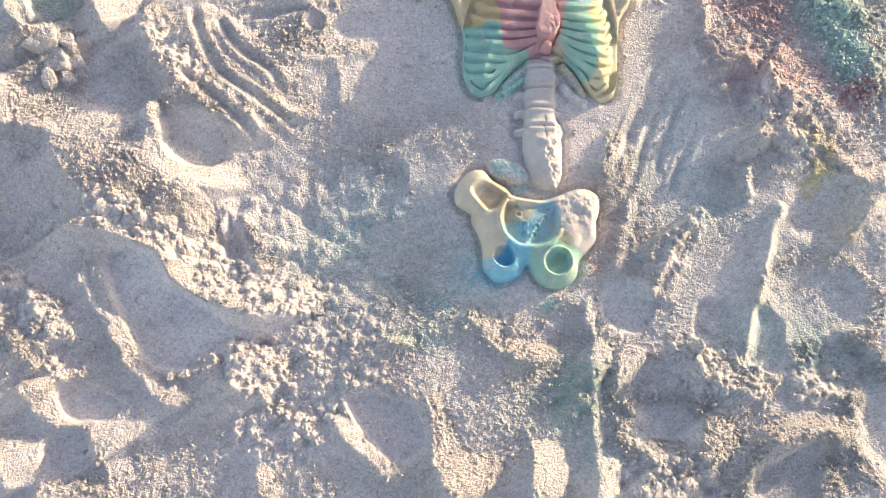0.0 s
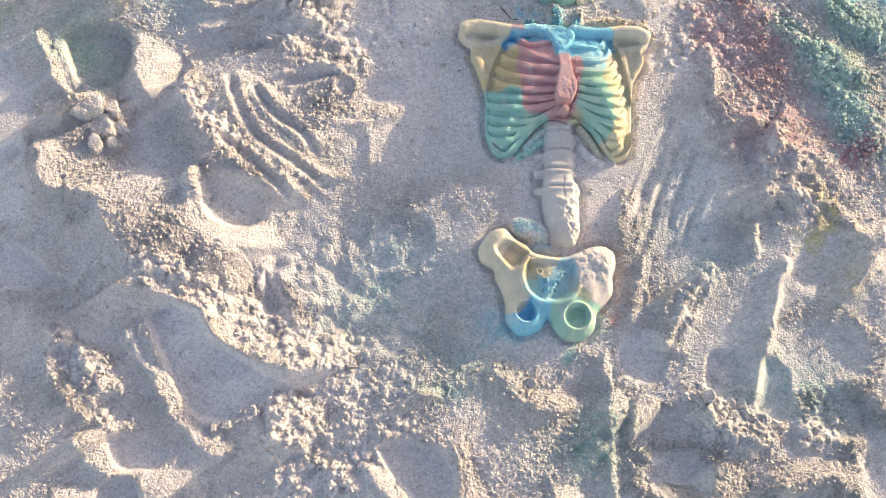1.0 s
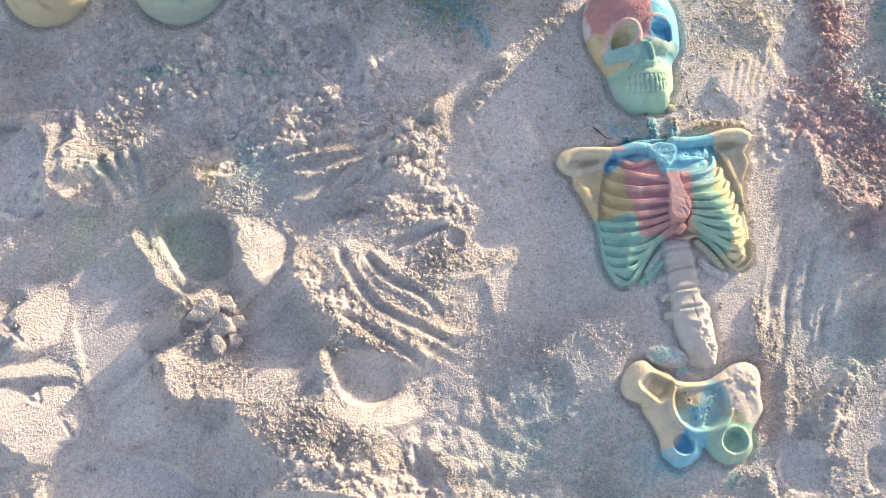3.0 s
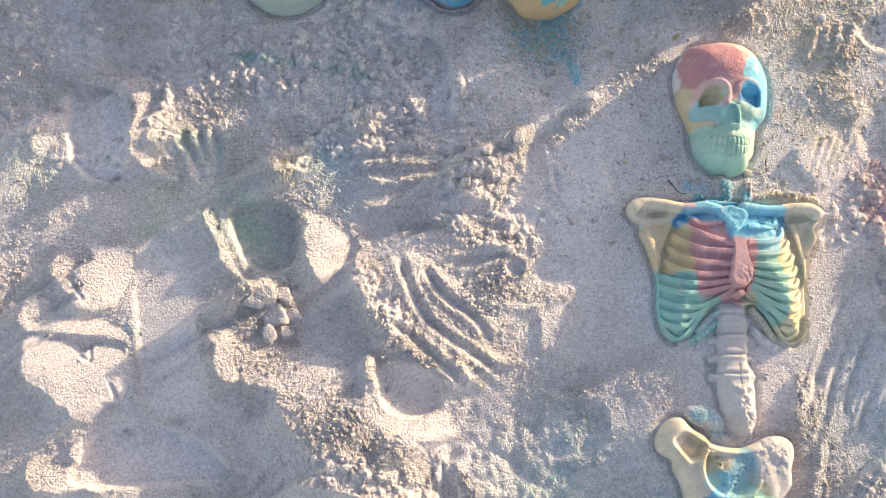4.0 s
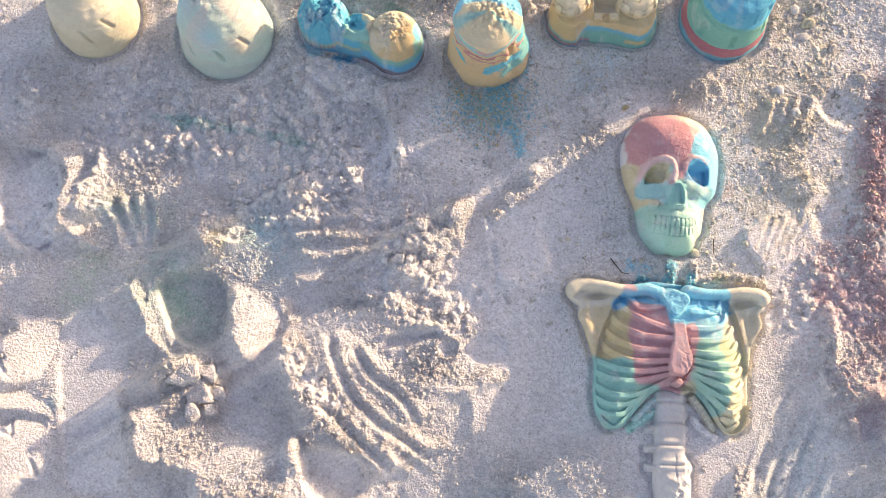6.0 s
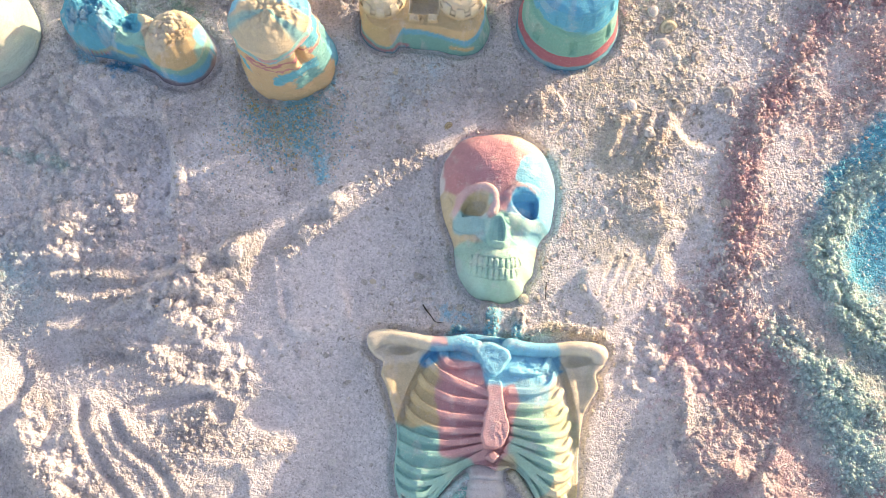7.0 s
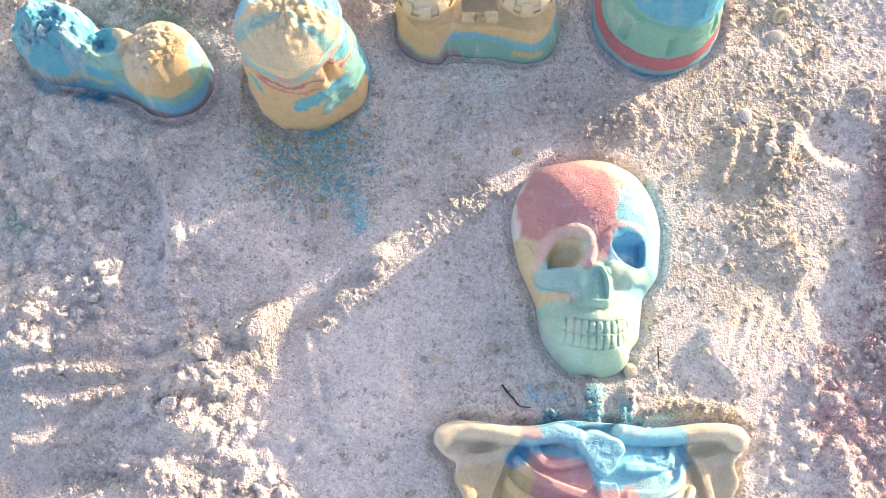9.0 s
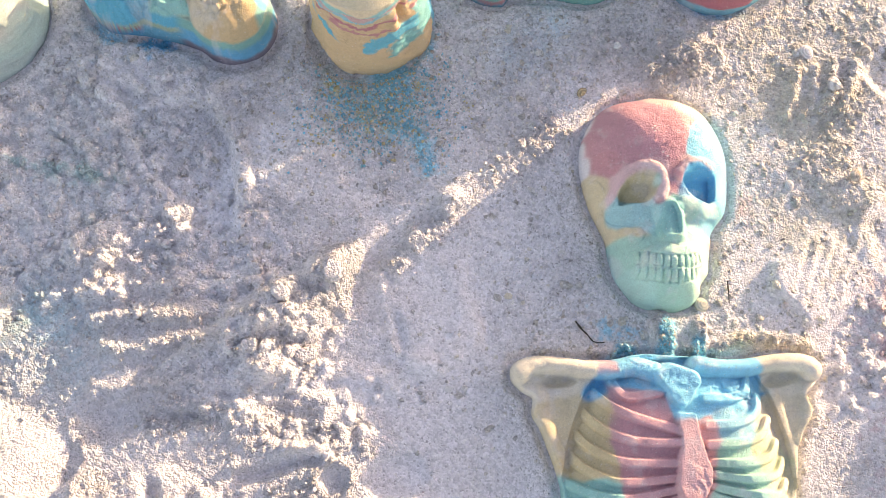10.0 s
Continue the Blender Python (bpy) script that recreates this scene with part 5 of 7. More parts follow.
SOCKET_LEFT = curve([(0.081, 1.036), (0.082, 1.042), (0.087, 1.048), (0.095, 1.051), (0.104, 1.051), (0.109, 1.048), (0.11, 1.042), (0.107, 1.036), (0.102, 1.031), (0.092, 1.031), (0.083, 1.031)], 4, True)
SOCKET_RIGHT = curve([(0.131, 1.051), (0.138, 1.054), (0.148, 1.055), (0.157, 1.054), (0.16, 1.049), (0.16, 1.039), (0.157, 1.032), (0.152, 1.03), (0.144, 1.033), (0.136, 1.039), (0.132, 1.045)], 4, True)
NOSE = curve([(0.109, 1.026), (0.113, 1.031), (0.119, 1.033), (0.125, 1.032), (0.13, 1.026), (0.133, 1.017), (0.133, 1.006), (0.131, 0.999), (0.125, 0.996), (0.116, 0.997), (0.111, 1.0), (0.109, 1.006), (0.108, 1.015)], 4, True)
EYE_ARCH = [(0.075, 1.036), (0.079, 1.045), (0.085, 1.053), (0.093, 1.057), (0.102, 1.059), (0.11, 1.056), (0.114, 1.05), (0.115, 1.042), (0.113, 1.035)]
BROW = [(0.128, 1.052), (0.137, 1.060), (0.146, 1.062), (0.156, 1.060)]
CHEEK_BONE = [(0.063, 1.049), (0.066, 1.042), (0.065, 1.031), (0.069, 1.019), (0.079, 1.011), (0.094, 1.005)]
UPPER_TEETH = [(0.0935, 0.987), (0.099, 0.986), (0.104, 0.984), (0.109, 0.9825), (0.1145, 0.9815), (0.120, 0.981), (0.126, 0.981), (0.1315, 0.9815), (0.136, 0.983), (0.140, 0.9845)]
LOWER_TEETH = [(0.0935, 0.9775), (0.0985, 0.975), (0.104, 0.973), (0.109, 0.9715), (0.115, 0.9705), (0.1205, 0.970), (0.126, 0.970), (0.1315, 0.971), (0.137, 0.973)]


def skull_top(x, y, d):
    z = 0.043 * (1 - np.exp(-np.maximum(d, 0) / 0.015)) + 0.004
    z += 0.008 * np.exp(-oval(x, y, (0.116, 1.086), 0.046, 0.032) ** 2)
    z += 0.005 * np.exp(-oval(x, y, (0.117, 0.978), 0.034, 0.022) ** 4)
    z += 0.004 * np.exp(-oval(x, y, (0.122, 0.959), 0.020, 0.009) ** 2)
    # hollows under the cheeks and beside the jaw
    z -= 0.012 * np.exp(-oval(x, y, (0.079, 0.986), 0.010, 0.020, 8) ** 2)
    z -= 0.010 * np.exp(-oval(x, y, (0.156, 0.990), 0.009, 0.018, -8) ** 2)
    # the flat cheek under the left socket, and the bone round it
    cheek = inside_distance(x, y, curve([(0.074, 1.034), (0.103, 1.033), (0.109, 1.027), (0.110, 1.014), (0.098, 1.011), (0.079, 1.015), (0.072, 1.023)], 4, True))
    z -= 0.003 * step(-0.001, 0.005, cheek)
    z += band(x, y, CHEEK_BONE, 0.0062, 0.0030)
    z += band(x, y, [(0.132, 1.029), (0.144, 1.027), (0.153, 1.025), (0.164, 1.028)], 0.0066, 0.0050)
    z -= band(x, y, [(0.137, 1.014), (0.148, 1.010), (0.161, 1.014)], 0.0070, 0.0050)
    z -= band(x, y, [(0.082, 1.002), (0.094, 0.998), (0.106, 1.001)], 0.0060, 0.0022)
    # sockets, the raised arch round one and the brow over the other
    z += band(x, y, EYE_ARCH, 0.0051, 0.0052)
    z += band(x, y, BROW, 0.0050, 0.0036)
    z -= 0.011 * step(-0.0006, 0.0036, inside_distance(x, y, SOCKET_LEFT))
    z -= 0.013 * step(-0.0006, 0.0044, inside_distance(x, y, SOCKET_RIGHT))
    # nose: a pear-shaped rim round a shallow hollow
    nose = inside_distance(x, y, NOSE)
    z += 0.0090 * step(-0.0010, 0.0060, nose) - 0.0042 * step(0.0045, 0.0075, nose + 0.3 * (0.121 - x))
    # mouth: a low block with two rows of teeth
    z += 0.0028 * np.exp(-oval(x, y, (0.117, 0.979), 0.029, 0.0150, 0) ** 6)
    for row in (UPPER_TEETH, LOWER_TEETH):
        d_row, _ = line_distance(x, y, curve(row, 3))
        z -= 0.0022 * (1 - step(0.0040, 0.0056, d_row))
        for k, p in enumerate(row):
            slim = 0.0019 if k == 0 or k == len(row) - 1 else 0.0025
            q = (np.abs((x - p[0]) / slim) ** 3 + np.abs((y - p[1]) / 0.0048) ** 3) ** (1 / 3)
            z += 0.0031 * np.sqrt(np.maximum(1 - q ** 3, 0))
    # small pits and grains
    z -= 0.0005 * step(0.75, 0.95, fbm(x, y, 0.0045, 2, 613))
    z += 0.0006 * fbm(x, y, 0.010, 3, 611)
    return z


FOREHEAD_CRUMBS = [(0.1085, 1.0895), (0.1105, 1.0912), (0.1122, 1.0890), (0.1100, 1.0870), (0.1135, 1.0872), (0.1155, 1.0690), (0.1190, 1.0660)]


def skull_color(x, y, z):
    arch = [(*p, 0.0016, (0.68, 0.46, 0.47)) for p in curve(EYE_ARCH, 2)]
    brow = [(*p, 0.0005, (0.66, 0.46, 0.46)) for p in curve(BROW, 2)]
    bone = [(*p, 0.0040, (0.66, 0.56, 0.38)) for p in curve(CHEEK_BONE, 2)]
    c = pigments(x, y, arch + brow + bone + [
        (0.078, 1.089, 0.012, RED), (0.098, 1.101, 0.014, RED), (0.118, 1.092, 0.014, RED), (0.098, 1.077, 0.014, RED), (0.075, 1.066, 0.006, (0.60, 0.30, 0.32)), (0.121, 1.075, 0.009, RED),
        (0.108, 1.078, 0.004, (0.55, 0.25, 0.30)), (0.121, 1.122, 0.006, (0.68, 0.50, 0.46)), (0.141, 1.114, 0.008, CREAM), (0.150, 1.102, 0.002, CREAM), (0.135, 1.099, 0.003, (0.66, 0.42, 0.42)),
        (0.052, 1.086, 0.000, WHITE), (0.054, 1.066, 0.000, WHITE), (0.058, 1.106, -0.003, WHITE), (0.124, 1.046, 0.004, (0.60, 0.33, 0.36)), (*(0.11, 1.029), 0.002, (0.62, 0.40, 0.42)), (0.127, 1.056, 0.000, (0.56, 0.30, 0.32)),
        (0.156, 1.089, 0.011, SKY), (0.163, 1.070, 0.012, SKY), (0.149, 1.072, 0.009, SKY), (0.170, 1.045, 0.008, SKY), (0.147, 1.045, 0.014, BLUE),
        (0.094, 1.041, 0.012, (0.56, 0.49, 0.31)), (0.108, 1.045, 0.002, (0.32, 0.56, 0.52)), (0.088, 1.024, 0.012, (0.34, 0.62, 0.64)), (0.104, 1.020, 0.008, (0.34, 0.62, 0.62)),
        (0.121, 1.015, 0.012, (0.24, 0.54, 0.52)), (0.119, 1.004, 0.006, (0.26, 0.54, 0.52)), (0.138, 1.026, 0.005, (0.40, 0.64, 0.60)), (0.151, 1.026, 0.005, (0.40, 0.65, 0.64)),
        (0.159, 1.018, 0.004, (0.22, 0.56, 0.66)), (0.146, 1.012, 0.003, (0.28, 0.58, 0.64)), (0.160, 1.008, 0.000, (0.66, 0.58, 0.48)),
        (0.091, 0.994, 0.012, MINT), (0.120, 0.993, 0.012, MINT), (0.116, 0.976, 0.018, MINT), (0.096, 0.963, 0.012, (0.38, 0.64, 0.58)), (0.125, 0.957, 0.012, (0.40, 0.65, 0.55)),
        (0.147, 0.986, 0.010, (0.46, 0.67, 0.57)), (0.076, 0.988, 0.006, (0.46, 0.64, 0.60))], 0.0010, 0.0030, 621)
    for p in FOREHEAD_CRUMBS:
        k = (1 - step(0.6, 1.1, oval(x, y, p, 0.0010, 0.0008)))[..., None]
        c = c * (1 - k) + k * np.array((0.80, 0.74, 0.70))
    return c


skull = relief_cast("skull_sand_sculpture", SKULL, skull_top, skull_color, 0.0007)
tagged(skull, "moulded sand skull in red, blue, yellow and mint on pale sand", "sand sculpture", "moulded skeleton")

LEFT_RIBS = [[(0.072, 0.892), (0.077, 0.881), (0.087, 0.878), (0.108, 0.882)],
             [(0.056, 0.884), (0.070, 0.870), (0.091, 0.860), (0.119, 0.851)],
             [(0.047, 0.870), (0.059, 0.855), (0.084, 0.844), (0.118, 0.842)],
             [(0.042, 0.850), (0.053, 0.838), (0.077, 0.828), (0.118, 0.827)],
             [(0.035, 0.836), (0.049, 0.822), (0.074, 0.813), (0.118, 0.816)],
             [(0.032, 0.814), (0.053, 0.804), (0.081, 0.801), (0.119, 0.808)],
             [(0.029, 0.801), (0.050, 0.791), (0.077, 0.790), (0.122, 0.802)],
             [(0.029, 0.785), (0.050, 0.773), (0.074, 0.773), (0.098, 0.783), (0.125, 0.799)],
             [(0.031, 0.770), (0.047, 0.761), (0.067, 0.762), (0.091, 0.774), (0.125, 0.795)],
             [(0.035, 0.755), (0.047, 0.749), (0.064, 0.751), (0.074, 0.761), (0.098, 0.776), (0.120, 0.793)],
             [(0.033, 0.758), (0.040, 0.742), (0.054, 0.734), (0.065, 0.743), (0.085, 0.765)]]
RIGHT_RIBS = [[(0.179, 0.891), (0.174, 0.880), (0.161, 0.876), (0.141, 0.876)],
              [(0.186, 0.877), (0.181, 0.864), (0.164, 0.856), (0.141, 0.855)],
              [(0.193, 0.860), (0.185, 0.848), (0.168, 0.842), (0.141, 0.840)],
              [(0.198, 0.842), (0.190, 0.831), (0.171, 0.826), (0.143, 0.827)],
              [(0.203, 0.828), (0.194, 0.817), (0.171, 0.814), (0.145, 0.818)],
              [(0.204, 0.812), (0.195, 0.802), (0.171, 0.803), (0.144, 0.809)],
              [(0.205, 0.795), (0.195, 0.785), (0.171, 0.792), (0.143, 0.803)],
              [(0.205, 0.780), (0.194, 0.773), (0.174, 0.779), (0.141, 0.800)],
              [(0.203, 0.767), (0.191, 0.759), (0.180, 0.765), (0.161, 0.783), (0.140, 0.798)],
              [(0.200, 0.755), (0.191, 0.749), (0.182, 0.752)],
              [(0.200, 0.748), (0.191, 0.739), (0.181, 0.743), (0.167, 0.766), (0.150, 0.783), (0.138, 0.793)]]


def torso_top(x, y, d):
    t = inside_distance(x, y, THORAX)
    body = 0.031 * (1 - np.exp(-np.maximum(t, 0) / 0.020)) * step(-0.001, 0.003, t)
    # shoulder blades lie low, with a hollow under the collar bone
    z = 0.015 - 0.002 * step(0.002, 0.012, d)
    for centre, rx, ry, turn in (((0.029, 0.892), 0.017, 0.0055, 4), ((0.208, 0.892), 0.019, 0.0065, 12)):
        z -= 0.007 * (1 - step(0.4, 1.1, oval(x, y, centre, rx, ry, turn)))
    for line in ([(0.016, 0.880), (0.015, 0.868), (0.022, 0.850), (0.031, 0.822)], [(0.228, 0.884), (0.224, 0.876), (0.227, 0.864), (0.218, 0.845)], [(0.198, 0.880), (0.206, 0.850), (0.210, 0.825)]):
        z += band(x, y, line, 0.006, 0.0018)
    z = np.where(t > -0.002, np.minimum(z, 0.009), z)
    z = np.maximum(z, body + 0.002)
    inner = step(0.0, 0.002, t)
    for ribs in (LEFT_RIBS, RIGHT_RIBS):
        for k, line in enumerate(ribs):
            z = np.maximum(z, (body + 0.003 + strip(x, y, line, 0.0047 - 0.00008 * k, 0.0056)) * inner)
    # breast bone and collar bones
    plate = inside_distance(x, y, curve([(0.116, 0.863), (0.125, 0.865), (0.133, 0.863), (0.135, 0.847), (0.140, 0.832), (0.143, 0.816), (0.137, 0.800), (0.126, 0.797), (0.116, 0.801), (0.114, 0.821), (0.117, 0.842)], 4, True)) + 0.0008 * fbm(x, y, 0.008, 2, 635)
    z = np.maximum(z, 0.0405 * step(-0.001, 0.0020, plate))
    z = np.maximum(z, 0.032 * (1 - step(0.6, 1.1, oval(x, y, (0.127, 0.791), 0.0085, 0.006) + 0.15 * fbm(x, y, 0.006, 2, 639))))
    plate = inside_distance(x, y, curve([(0.096, 0.898), (0.108, 0.905), (0.124, 0.906), (0.138, 0.900), (0.143, 0.888), (0.138, 0.877), (0.131, 0.868), (0.123, 0.864), (0.114, 0.869), (0.104, 0.883)], 4, True)) + 0.0012 * fbm(x, y, 0.010, 2, 636)
    z = np.maximum(z, 0.035 * step(-0.003, 0.007, plate) + (0.0013 * fbm(x, y, 0.014, 4, 633, 0.6) + 0.10 * lumps(x, y, 0.005, 634, 0.5)) * (plate > 0))
    # crumbs over the first ribs beside it
    loose = np.exp(-oval(x, y, (0.165, 0.881), 0.020, 0.012, -10) ** 4)
    z += loose * (0.0020 * fbm(x, y, 0.012, 4, 637, 0.6) + 0.15 * lumps(x, y, 0.0055, 638, 0.6))
    for line in ([(-0.001, 0.899), (0.010, 0.905), (0.032, 0.904), (0.057, 0.900), (0.074, 0.900), (0.090, 0.902), (0.104, 0.898)], [(0.140, 0.902), (0.156, 0.900), (0.177, 0.900), (0.199, 0.904), (0.220, 0.904), (0.230, 0.898)]):
        dist, along = line_distance(x, y, curve(line))
        wide = 0.0066 + 0.0022 * np.abs(2 * along - 1) ** 2
        z = np.maximum(z, (0.018 + 0.010 * np.sqrt(np.maximum(1 - (dist / wide) ** 2, 0))) * (dist < wide))
    for line in ([(0.155, 0.888), (0.160, 0.879), (0.177, 0.873)], [(0.150, 0.882), (0.174, 0.877)]):
        z -= band(x, y, line, 0.003, 0.0018)
    worn = np.maximum(0, fbm(x, y, 0.03, 3, 643))
    z -= 0.0007 * worn * step(0.15, 0.45, fbm(x, y, 0.006, 3, 645))
    z = np.maximum(z, strip(x, y, [(0.085, 0.759), (0.077, 0.746), (0.067, 0.733)], 0.0040, 0.009) * (d > 0))
    z += 0.0006 * fbm(x, y, 0.012, 3, 631)
    return z


RIB_RED = (0.64, 0.37, 0.40)


def torso_color(x, y, z):
    c = pigments(x, y, [(*(0.014, 0.894), 0.02, CREAM), (*(0.024, 0.865), 0.016, (0.63, 0.55, 0.38)), (*(0.054, 0.853), 0.010, YELLOW), (*(0.053, 0.827), 0.008, YELLOW), (*(0.056, 0.881), -0.010, BLUE), (*(0.045, 0.865), -0.011, BLUE),
                        (*(0.074, 0.903), -0.013, PINK), (*(0.083, 0.901), -0.012, (0.62, 0.46, 0.48)), (*(0.101, 0.896), 0.012, SKY), (*(0.123, 0.920), 0.02, SKY), (*(0.133, 0.888), 0.022, SKY), (*(0.168, 0.884), 0.02, SKY), (*(0.163, 0.858), 0.014, (0.28, 0.56, 0.66)),
                        (*(0.096, 0.866), 0.013, RIB_RED), (*(0.092, 0.841), 0.018, RIB_RED), (*(0.099, 0.821), 0.014, RIB_RED), (*(0.095, 0.802), 0.007, RIB_RED), (*(0.133, 0.850), 0.013, (0.68, 0.43, 0.45)), (*(0.132, 0.821), 0.013, (0.68, 0.43, 0.45)), (*(0.129, 0.796), 0.010, (0.64, 0.38, 0.40)),
                        (*(0.048, 0.795), 0.014, TEAL), (*(0.053, 0.765), 0.022, TEAL), (*(0.049, 0.740), 0.014, (0.28, 0.55, 0.52)), (*(0.094, 0.774), 0.008, MINT),
                        (*(0.164, 0.824), 0.012, MINT), (*(0.167, 0.801), 0.014, MINT), (*(0.172, 0.775), 0.012, MINT), 
                        (*(0.191, 0.835), 0.006, (0.60, 0.64, 0.45)), (*(0.205, 0.804), 0.008, (0.68, 0.66, 0.50)), (*(0.202, 0.767), 0.012, (0.70, 0.66, 0.49)), (*(0.187, 0.740), 0.010, (0.68, 0.63, 0.46)),
                        (*(0.145, 0.782), 0.004, (0.60, 0.55, 0.40)), (*(0.215, 0.897), 0.02, CREAM), (*(0.211, 0.863), 0.018, (0.66, 0.60, 0.47)), (*(0.196, 0.882), -0.002, BLUE)],
                 0.0012, 0.005, 651)
    return c


torso = relief_cast("ribcage_sand_sculpture", TORSO, torso_top, torso_color, 0.0008)
tagged(torso, "moulded sand ribcage with shoulder blades, pink, blue, yellow and teal", "sand sculpture", "moulded skeleton")


def spine_top(x, y, d):
    middle = curve([(0.122, 0.783), (0.122, 0.748), (0.122, 0.714), (0.124, 0.693), (0.124, 0.666), (0.128, 0.64), (0.135, 0.627)], 6)
    side = x - np.interp(y, middle[::-1, 1], middle[::-1, 0])
    z = 0.012 * (1 - np.exp(-np.maximum(d, 0) / 0.0040)) + 0.002
    # each vertebra is a waisted block, its rims proud, a knob on either side
    levels = [0.792, 0.768, 0.743, 0.718, 0.695, 0.673]
    joint = np.min([np.abs(y - v) for v in levels], axis=0)
    whole = step(0.6765, 0.6865, y + 0.35 * side + 0.004 * fbm(x, y, 0.02, 3, 666))
    z += whole * (0.0018 * np.exp(-((joint - 0.0040) / 0.0026) ** 2) - 0.0016 * np.exp(-(joint / 0.0012) ** 2))
    z -= 0.0022 * step(0.0150, 0.0195, np.abs(side)) * whole
    z -= 0.0012 * np.exp(-((np.abs(side) - 0.0178) / 0.0014) ** 2) * whole
    z -= 0.0016 * whole * np.exp(-((side - 0.0045 + 0.003 * fbm(x, y, 0.02, 3, 668)) / 0.0009) ** 2) * (1 - step(0.700, 0.712, y))
    # below, the left half has slid away from a crumbling crest along the middle
    low = 1 - whole
    crumbs = 0.35 * lumps(x, y, 0.008, 661, 0.5) + 0.45 * lumps(x, y, 0.0042, 665, 0.75) + 0.0040 * fbm(x, y, 0.016, 4, 662, 0.6)
    crest = side - 0.003 + 0.0022 * fbm(x, y, 0.010, 3, 664)
    fall = np.where(crest < 0, -crest * 0.34, crest * 0.20)
    z += low * ((0.35 + 0.65 * step(-0.001, 0.003, crest)) * crumbs + 0.0025 - fall)
    z -= 0.004 * (1 - step(0.622, 0.645, y))
    return np.maximum(z, 0.001) + 0.0006 * fbm(x, y, 0.012, 3, 663)


def spine_color(x, y, z):
    return pigments(x, y, [(0.127, 0.757, 0.03, (0.62, 0.61, 0.62)), (0.131, 0.720, 0.02, (0.66, 0.64, 0.64)), (0.134, 0.663, 0.03, (0.72, 0.68, 0.66)), (0.124, 0.683, -0.003, (0.45, 0.62, 0.68)),
                           (0.138, 0.793, 0.003, (0.68, 0.62, 0.46))], 0.004, 0.006, 671)


spine = relief_cast("spine_sand_sculpture", SPINE, spine_top, spine_color, 0.0008)
tagged(spine, "half-broken moulded sand spine, plain pale sand, crumbling below", "sand sculpture", "moulded skeleton")


def pelvis_top(x, y, d):
    z = 0.016 * (1 - np.exp(-np.maximum(d, 0) / 0.006)) + 0.005
    blade = inside_distance(x, y, curve([(0.045, 0.616), (0.060, 0.623), (0.075, 0.614), (0.085, 0.608), (0.083, 0.597), (0.074, 0.588), (0.063, 0.586), (0.052, 0.597), (0.044, 0.607)], 4, True))
    z -= 0.0085 * step(-0.001, 0.006, blade)
    other = inside_distance(x, y, curve([(0.153, 0.601), (0.170, 0.599), (0.181, 0.584), (0.182, 0.560), (0.167, 0.547), (0.158, 0.563), (0.154, 0.584)], 4, True))
    z -= 0.003 * step(-0.001, 0.012, other)
    bowl = inside_distance(x, y, curve([(0.085, 0.598), (0.110, 0.599), (0.138, 0.599), (0.145, 0.584), (0.143, 0.566), (0.133, 0.553), (0.118, 0.548), (0.101, 0.548), (0.088, 0.555), (0.080, 0.567), (0.079, 0.582)], 4, True))
    z -= 0.008 * step(-0.001, 0.006, bowl)
    z += band(x, y, [(0.083, 0.600), (0.077, 0.584), (0.079, 0.567), (0.088, 0.553), (0.102, 0.545), (0.119, 0.545), (0.135, 0.551), (0.145, 0.565)], 0.0034, 0.0032)
    z += band(x, y, [(0.089, 0.608), (0.109, 0.602), (0.128, 0.603), (0.144, 0.606)], 0.006, 0.003)
    # sacrum with two rows of ring marks
    sacrum = inside_distance(x, y, curve([(0.088, 0.601), (0.140, 0.598), (0.131, 0.579), (0.121, 0.567), (0.112, 0.550), (0.103, 0.550), (0.104, 0.569), (0.093, 0.579)], 4, True))
    z += 0.004 * step(-0.001, 0.005, sacrum)
    for p in ((0.095, 0.593), (0.098, 0.584), (0.105, 0.573), (0.105, 0.563), (0.131, 0.590), (0.128, 0.581), (0.119, 0.571), (0.116, 0.561)):
        q = oval(x, y, p, 0.0034, 0.0030)
        z += 0.0011 * np.exp(-((q - 1) / 0.25) ** 2) - 0.001 * (q < 0.8)
    for centre, rx, ry, deep, rim in (((0.083, 0.535), 0.0125, 0.0130, 0.009, 0.001), ((0.143, 0.530), 0.0150, 0.0145, 0.007, 0.0034)):
        q = oval(x, y, centre, rx, ry, 20)
        z -= deep * (1 - step(0.72, 1.05, q))
        z += rim * np.exp(-((q - 1.12) / 0.12) ** 2)
    crumbs = np.exp(-oval(x, y, (0.165, 0.598), 0.030, 0.022) ** 2)
    z += crumbs * (0.5 * lumps(x, y, 0.008, 681, 0.7) + 0.002)
    return z + 0.0006 * fbm(x, y, 0.012, 3, 682)


